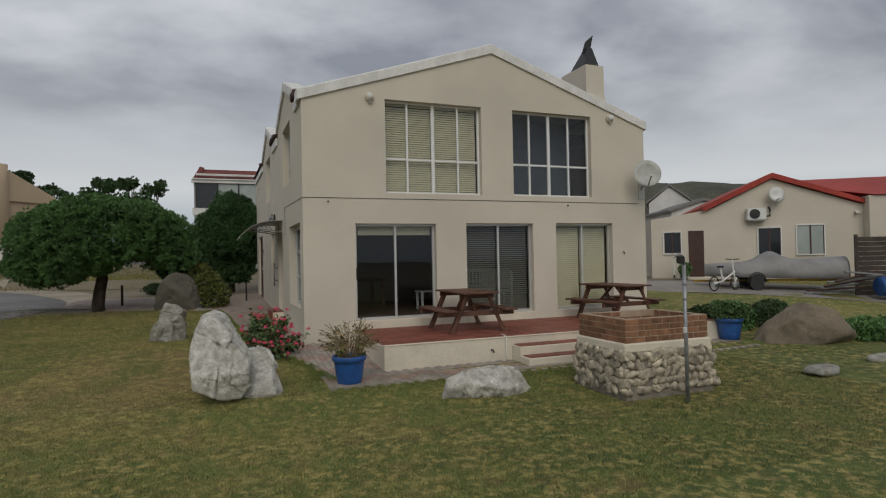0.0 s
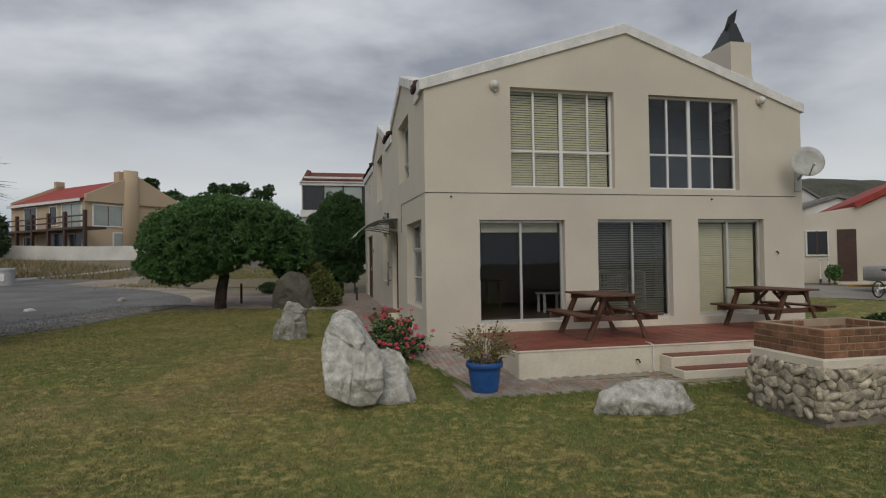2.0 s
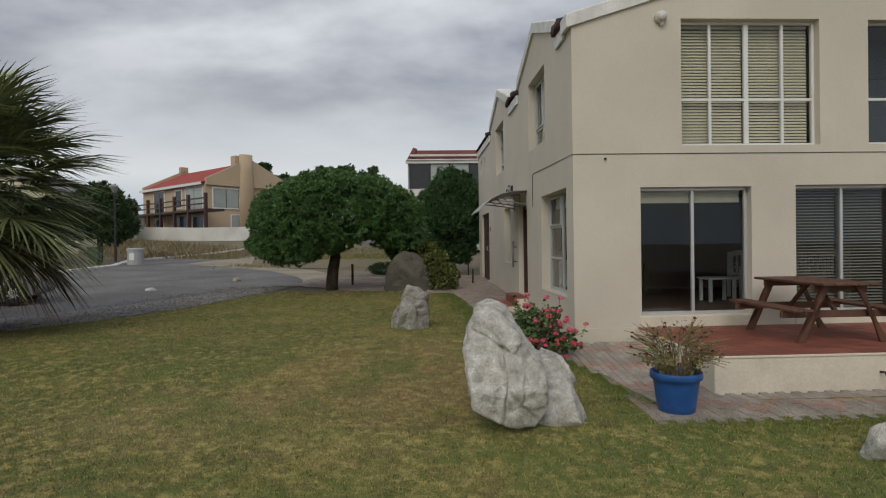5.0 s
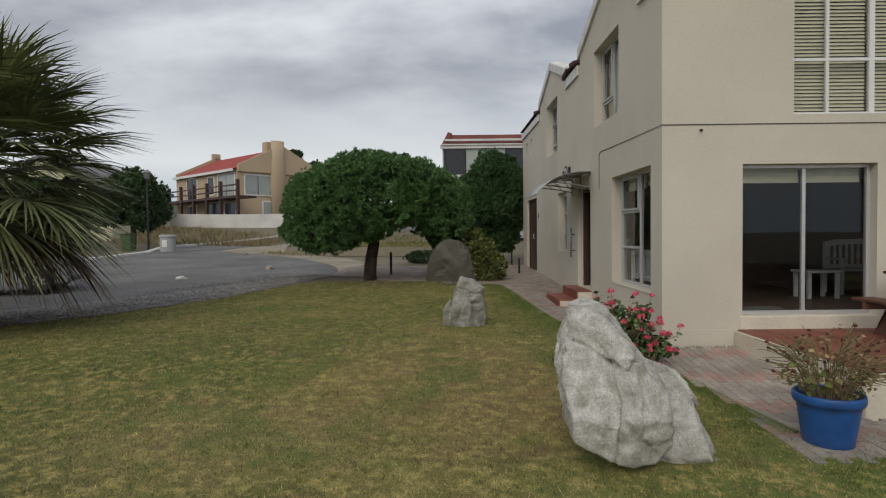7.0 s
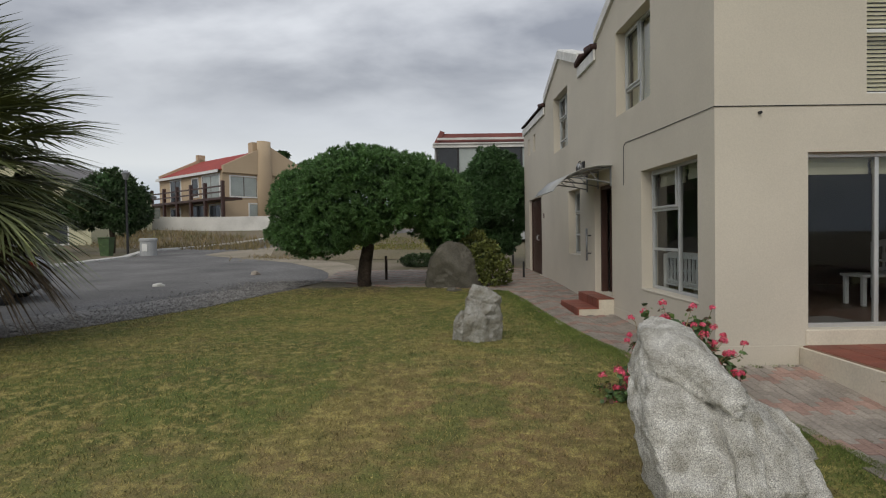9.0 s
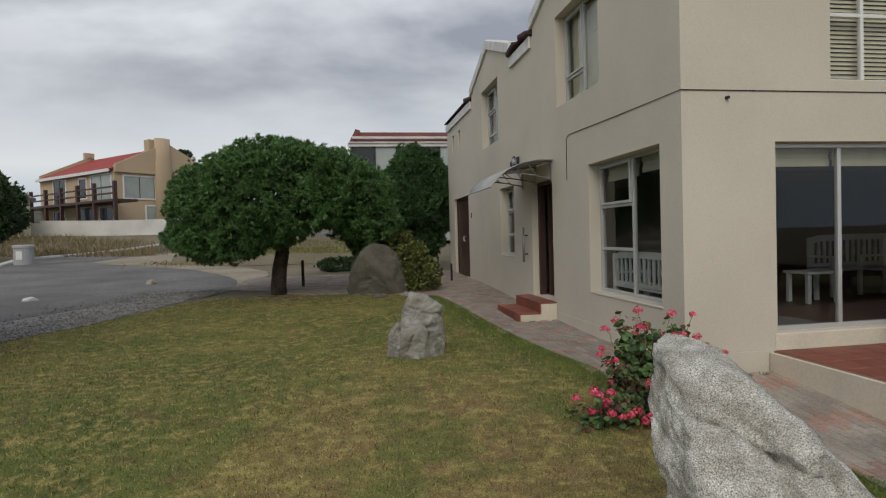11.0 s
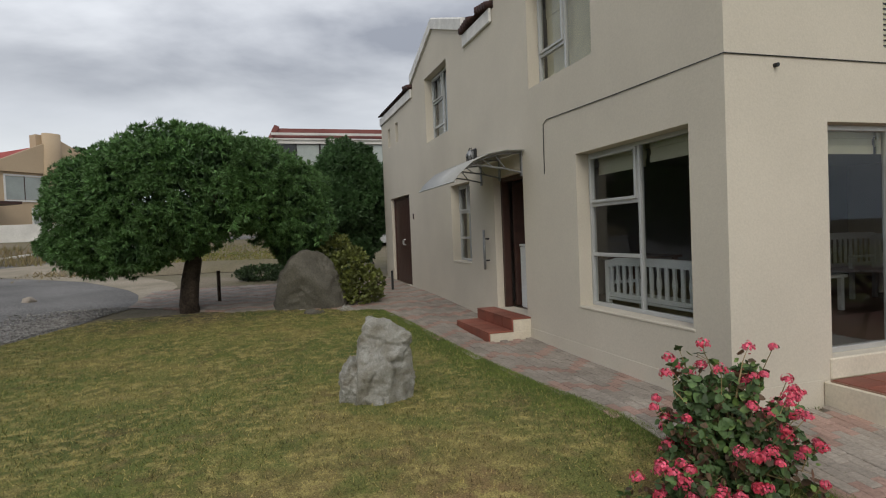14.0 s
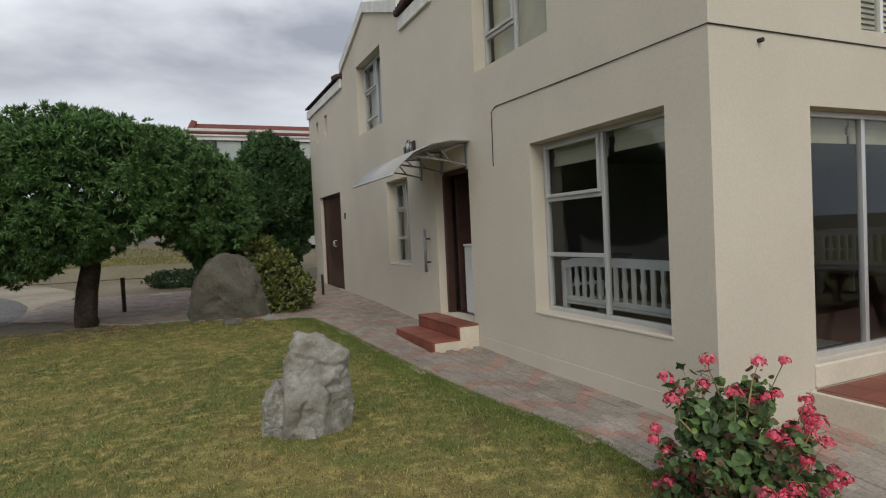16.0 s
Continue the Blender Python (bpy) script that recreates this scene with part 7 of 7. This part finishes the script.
simple_house("red_roof_house", "distant house with red tiled roof", pose(45, 24, h_(45, 24), 0, 0, -125), 9, 14, 4.4, 6.6, PLASTER, REDROOF, ())
simple_house("white_house", "white gabled house beyond the tree", pose(-33, 84, h_(-33, 84), 0, 0, 10), 7, 9, 4.2, 6.4, WHITEWALL, REDROOF, ())

PALEYELLOW = mat("pale_yellow_plaster", (0.60, 0.58, 0.40), 0.9, var=0.05, scale=0.4)
simple_house("yellow_house", "pale yellow gabled house behind the palm", pose(-35.6, 46, h_(-30, 46) - 0.2), 10.4, 9, 4.1, 6.2, PALEYELLOW, GREYROOF, ((7.4, 8.8, 0.3, 2.3),))

# scrub hill on the horizon
hv, hf = [], []
nx, ny = 90, 14
for j in range(ny):
    for i in range(nx):
        x, y = -420 + 1100 * i / (nx - 1), 230 + 30 * j
        k = math.exp(-((x - 370) / 210) ** 2) * 53 + 8 + 18 * float(smooth01(-60, -220, x)) + 7 * noise.noise(Vector((x * 0.012, y * 0.012, 3)))
        hv.append((x, y, -3 + k * math.sin(math.pi * min(1, j / 4.0) / 2) + 1.6 * noise.noise(Vector((x * 0.09, y * 0.09, 8)))))
for j in range(ny - 1):
    for i in range(nx - 1):
        a_ = j * nx + i
        hf.append((a_, a_ + 1, a_ + nx + 1, a_ + nx))
tagged(raw("backdrop", hv, hf, HILLMAT, smooth=True), "low scrub-covered hill on the horizon", "hill", kind="structure")
# hedge belt behind the neighbours
shrub("hedge", "dark hedge behind the neighbour's yard", [(19.0 + 1.1 * k, 27.5 - 0.5 * k, 1.3, 1.0, 0.9, 1.2) for k in range(4)], 1400, 5, 0.16, 0.05, LEAF_DARK, 121, [[(20, 27, 0), (20, 27, 1.5)]], category="hedge")

# ---- dry grass, lawn blades, paving ----
def blades(name, x, y, hgt, wid, m, label, rng_, lean=0.6, lift=0.015):
    n = len(x)
    z = height(x, y) + lift
    an = rng_.uniform(0, 2 * math.pi, n)
    l_ = hgt * lean
    b0 = np.stack([x - wid * np.cos(an), y - wid * np.sin(an), z], 1)
    b1 = np.stack([x + wid * np.cos(an), y + wid * np.sin(an), z], 1)
    tp = np.stack([x + l_ * rng_.normal(size=n), y + l_ * rng_.normal(size=n), z + hgt], 1)
    v = np.stack([b0, b1, tp], 1).reshape(-1, 3)
    ob = raw(name, v, np.arange(3 * n).reshape(-1, 3), m)
    return tagged(ob, label, "grass", kind="stuff")


rng = np.random.default_rng(5)
K = np.array(LAWN_KEYS)
n = 760000
y = 1.0 + 18.2 * rng.random(n) ** 1.2
y = y - np.where(y < 3.0, 4.5 * rng.random(n) ** 2, 0)
x = -10.5 + 20.0 * rng.random(n)
ok = (x < np.interp(y, K[:, 0], np.minimum(K[:, 2], 12)) + 0.03) & (x > np.interp(y, K[:, 0], K[:, 1]))
x, y = x[ok], y[ok]
blades("lawn_grass", x, y, rng.uniform(0.01, 0.042, len(x)), rng.uniform(0.0022, 0.005, len(x)), BLADE, "short mown grass blades of the lawn", rng)
n = 5200
u = rng.random(n)
x = -34 + 22 * u + rng.normal(size=n) * 0.5
y = 57.0 - 10.0 * u + rng.uniform(-7.5, -0.6, n)
blades("dry_grass", x, y, rng.uniform(0.12, 0.5, n), rng.uniform(0.015, 0.045, n), DRYGRASS, "tall dry grass before the garden wall", rng, 0.35)
n = 1500
x, y = rng.normal(-7.4, 1.2, n), rng.normal(33.0, 1.0, n)
blades("dry_grass", x, y, rng.uniform(0.05, 0.22, n), rng.uniform(0.01, 0.03, n), DRYGRASS, "dry grass on the sandy bank under the tree", rng, 0.8)
n = 9000
x, y = rng.uniform(-8, 2, n), rng.uniform(34, 47, n)
blades("far_grass", x, y, rng.uniform(0.05, 0.15, n), rng.uniform(0.01, 0.03, n), LAWN, "grass strip beyond the drive", rng, 0.6)
setting("bank", Build().rings([[(x_, y_, h_(x_, y_) + 0.02), (x_, y_ + 0.9, h_(x_, y_) + 0.42), (x_, y_ + 2.6, h_(x_, y_) + 0.02)] for x_, y_ in [(-9.0 + 0.7 * k, 29.6 + 3.0 * math.exp(-0.28 * k) + 0.2 * math.sin(k)) for k in range(16)]], None, False, False), SAND, "low sandy bank beyond the drive", "bank", True)

pav = tagged(new("pavement"), "herringbone brick paving round the house in grey and red", "paving", kind="structure")
rest = {True: Build(), False: Build()}
PW, PL = 0.1, 0.2


def in_paving(x, y):
    if y < 8.66:
        return 2.0 < x < 10.7 and y > 7.74
    if y < 11.1:
        return np.interp(y, K[:, 0], K[:, 2]) < x < 3.06
    return np.interp(y, K[:, 0], np.where(K[:, 2] > 10, 1.4, K[:, 2])) < x < FX - 0.015 and y < 19.4 or (19.4 <= y < 24.7 and max(-4.4, -2.2 - 1.1 * (y - 19.4)) < x < FX - 0.015)


base_me = {r_: Build().box(0.0015, PW - 0.0015, 0.0015, PL - 0.0015, 0, 0.05, None, 0.006).mesh("paver", PAVER_RED if r_ else PAVER_GREY) for r_ in (True, False)}
count = 0
rnd = random.Random(3)
for i in range(int(15.3 / PW)):
    for j in range(int(17.5 / PL)):
        x, y = -4.5 + i * PW, 7.4 + j * PL + (0.1 if i % 2 else 0)
        if not in_paving(x + 0.05, y + 0.1):
            continue
        if 1.42 < x + 0.05 < FX and 14.85 < y + 0.1 < 16.3:
            continue
        zig = y + 0.6 * abs(((x * 1.25) % 1.0) - 0.5)
        red = (zig % 0.82) < 0.22
        z = h_(x + 0.05, y + 0.1) - 0.022 + rnd.uniform(-0.002, 0.003)
        slope = (h_(x, y + 0.2) - h_(x, y)) / 0.2
        m = pose(x, y, z, math.degrees(math.atan(slope)) + rnd.uniform(-0.6, 0.6), rnd.uniform(-0.6, 0.6), rnd.uniform(-1, 1))
        if 8.9 < y < 11.8 and 0.9 < x and count < 290:
            ob = new("paver", base_me[red])
            ob.parent = pav
            ob.matrix_local = m
            count += 1
        else:
            rest[red].box(0.0015, PW - 0.0015, 0.0015, PL - 0.0015, 0, 0.05, m)
for red in (True, False):
    me = bpy.data.meshes.new("paver_field")
    me.from_pydata(rest[red].v, [], rest[red].f)
    me.materials.append(PAVER_RED if red else PAVER_GREY)
    ob = new("paver_field", me)
    ob.parent = pav
    tagged(ob, "weathered brick pavers", kind="stuff")


# loose gravel stones along the road edge, taller tufts along the paving
def gravel(n, seed):
    g = np.random.default_rng(seed)
    t_ = g.random(n)
    yy = 8.0 + 13.5 * t_
    ex = np.interp(yy, [8.0, 13.3, 14.7, 16.7, 19.0, 21.0, 22.5], [-10.9, -8.5, -7.3, -5.95, -5.1, -4.4, -4.6])
    xx = ex - np.abs(g.normal(0, 1.0, n)) + 0.12
    r_ = g.uniform(0.008, 0.026, n)
    c = np.stack([xx, yy, height(xx, yy) + 0.02 + r_ * 0.4], 1)
    o = np.array([(1, 0, 0), (-1, 0, 0), (0, 1, 0), (0, -1, 0), (0, 0, 0.8), (0, 0, -0.8)])
    v = (c[:, None, :] + o[None] * r_[:, None, None] * g.uniform(0.7, 1.3, (n, 6, 1))).reshape(-1, 3)
    tri = np.array([(0, 2, 4), (2, 1, 4), (1, 3, 4), (3, 0, 4), (2, 0, 5), (1, 2, 5), (3, 1, 5), (0, 3, 5)])
    f = (np.arange(n)[:, None, None] * 6 + tri[None]).reshape(-1, 3)
    return v, f


v, f = gravel(9000, 17)
STONECHIP = mat("stone_chip", (0.30, 0.285, 0.265), 0.95, var=0.2, scale=3, bump=0, island=0.45)
tagged(raw("gravel", v, f, STONECHIP), "loose grey stone chips along the road edge", "gravel", kind="stuff")
g = np.random.default_rng(8)
n = 70000
y = g.uniform(8.3, 18.4, n)
x = np.interp(y, K[:, 0], np.minimum(K[:, 2], 2.2)) - np.abs(g.normal(0, 0.36, n)) * g.random(n) + 0.05
GREENBLADE = mat("green_blade", (0.17, 0.22, 0.05), 0.9, var=0.2, scale=2, bump=0, dark=(0.10, 0.14, 0.032), island=0.5)
blades("edge_grass", x, y, g.uniform(0.012, 0.04, n), g.uniform(0.002, 0.0045, n), GREENBLADE, "greener grass along the paving edge", g)
n = 16000
x, y = g.uniform(2.0, 8.0, n), 7.78 - np.abs(g.normal(0, 0.3, n))
blades("edge_grass", x, y, g.uniform(0.012, 0.04, n), g.uniform(0.002, 0.0045, n), GREENBLADE, "greener grass along the paving edge", g)
# small weeds at the foot of the wall and fallen leaves on the paving
n = 60
x, y = g.uniform(2.15, 3.0, n), FY - np.abs(g.normal(0, 0.03, n)) - 0.02
blades("wall_weeds", x, y, g.uniform(0.02, 0.05, n), g.uniform(0.003, 0.008, n), GREENBLADE, "small weeds at the foot of the wall", g, 0.7)
n = 220
x, y = g.uniform(1.4, 3.0, n), g.uniform(8.3, 11.0, n)
P_ = np.stack([x, y, height(x, y) + 0.034], 1)
v, f = leaf_cards(P_, np.tile([0, 0, 0.15], (n, 1)), 1, 0.03, 0.008, 1.0, g)
v[:, 2] = np.repeat(P_[:, 2], 4) + g.uniform(0, 0.004, len(v))
tagged(raw("fallen_leaves", v, f, DRYLEAF), "small dry leaves scattered on the paving", "leaves", kind="stuff")

# bits before the neighbour's door: a white handcart and a potted plant
hc = thing("hand_trolley", "white upright hand trolley beside the neighbour's door", "trolley")
tm = nm @ pose(1.1, -0.9, yard_z(1.1, -0.9) + 0.03)
for x_ in (-0.16, 0.16):
    part("rail", Build().tube([tuple(tm @ Vector(q)) for q in ((x_, 0, 0.05), (x_, 0.1, 1.0), (x_, 0.02, 1.12))], 0.025, 6), WHITEPLASTIC, hc)
    part("wheel", Build().lathe([(0.05, -0.03), (0.11, -0.03), (0.11, 0.03), (0.05, 0.03)], 12, tm @ pose(x_, 0, 0.11, 0, 90, 0)), BLACK, hc)
part("plate", Build().box(-0.18, 0.18, -0.25, 0.0, 0.03, 0.06, tm), GALV, hc)
shrub("pot_plant", "small green potted plant by the neighbour's step", [(*(nm @ Vector((1.45, -0.9, yard_z(1.45, -0.9) + 0.5))), 0.18, 0.18, 0.22)], 120, 4, 0.1, 0.03, LEAF, 131, [[tuple(nm @ Vector((1.45, -0.9, yard_z(1.45, -0.9)))), tuple(nm @ Vector((1.45, -0.9, yard_z(1.45, -0.9) + 0.5)))]], category="plant")
# low dark bushes beyond the drive, in the tree's shade
for i, (x_, y_, r_, q_) in enumerate(((-0.6, 24.6, 0.7, 0.5), (0.4, 24.9, 0.6, 0.55), (-1.6, 26.3, 0.8, 0.4))):
    z_ = h_(x_, y_)
    shrub("shrub", "low dark bush in the shade behind the tree", [(x_, y_, z_ + q_ * 0.5, r_, r_ * 0.8, q_ * 0.6)], 420, 5, 0.1, 0.025, LEAF_DARK, 140 + i, [[(x_, y_, z_ - 0.02), (x_, y_, z_ + q_ * 0.6)]])
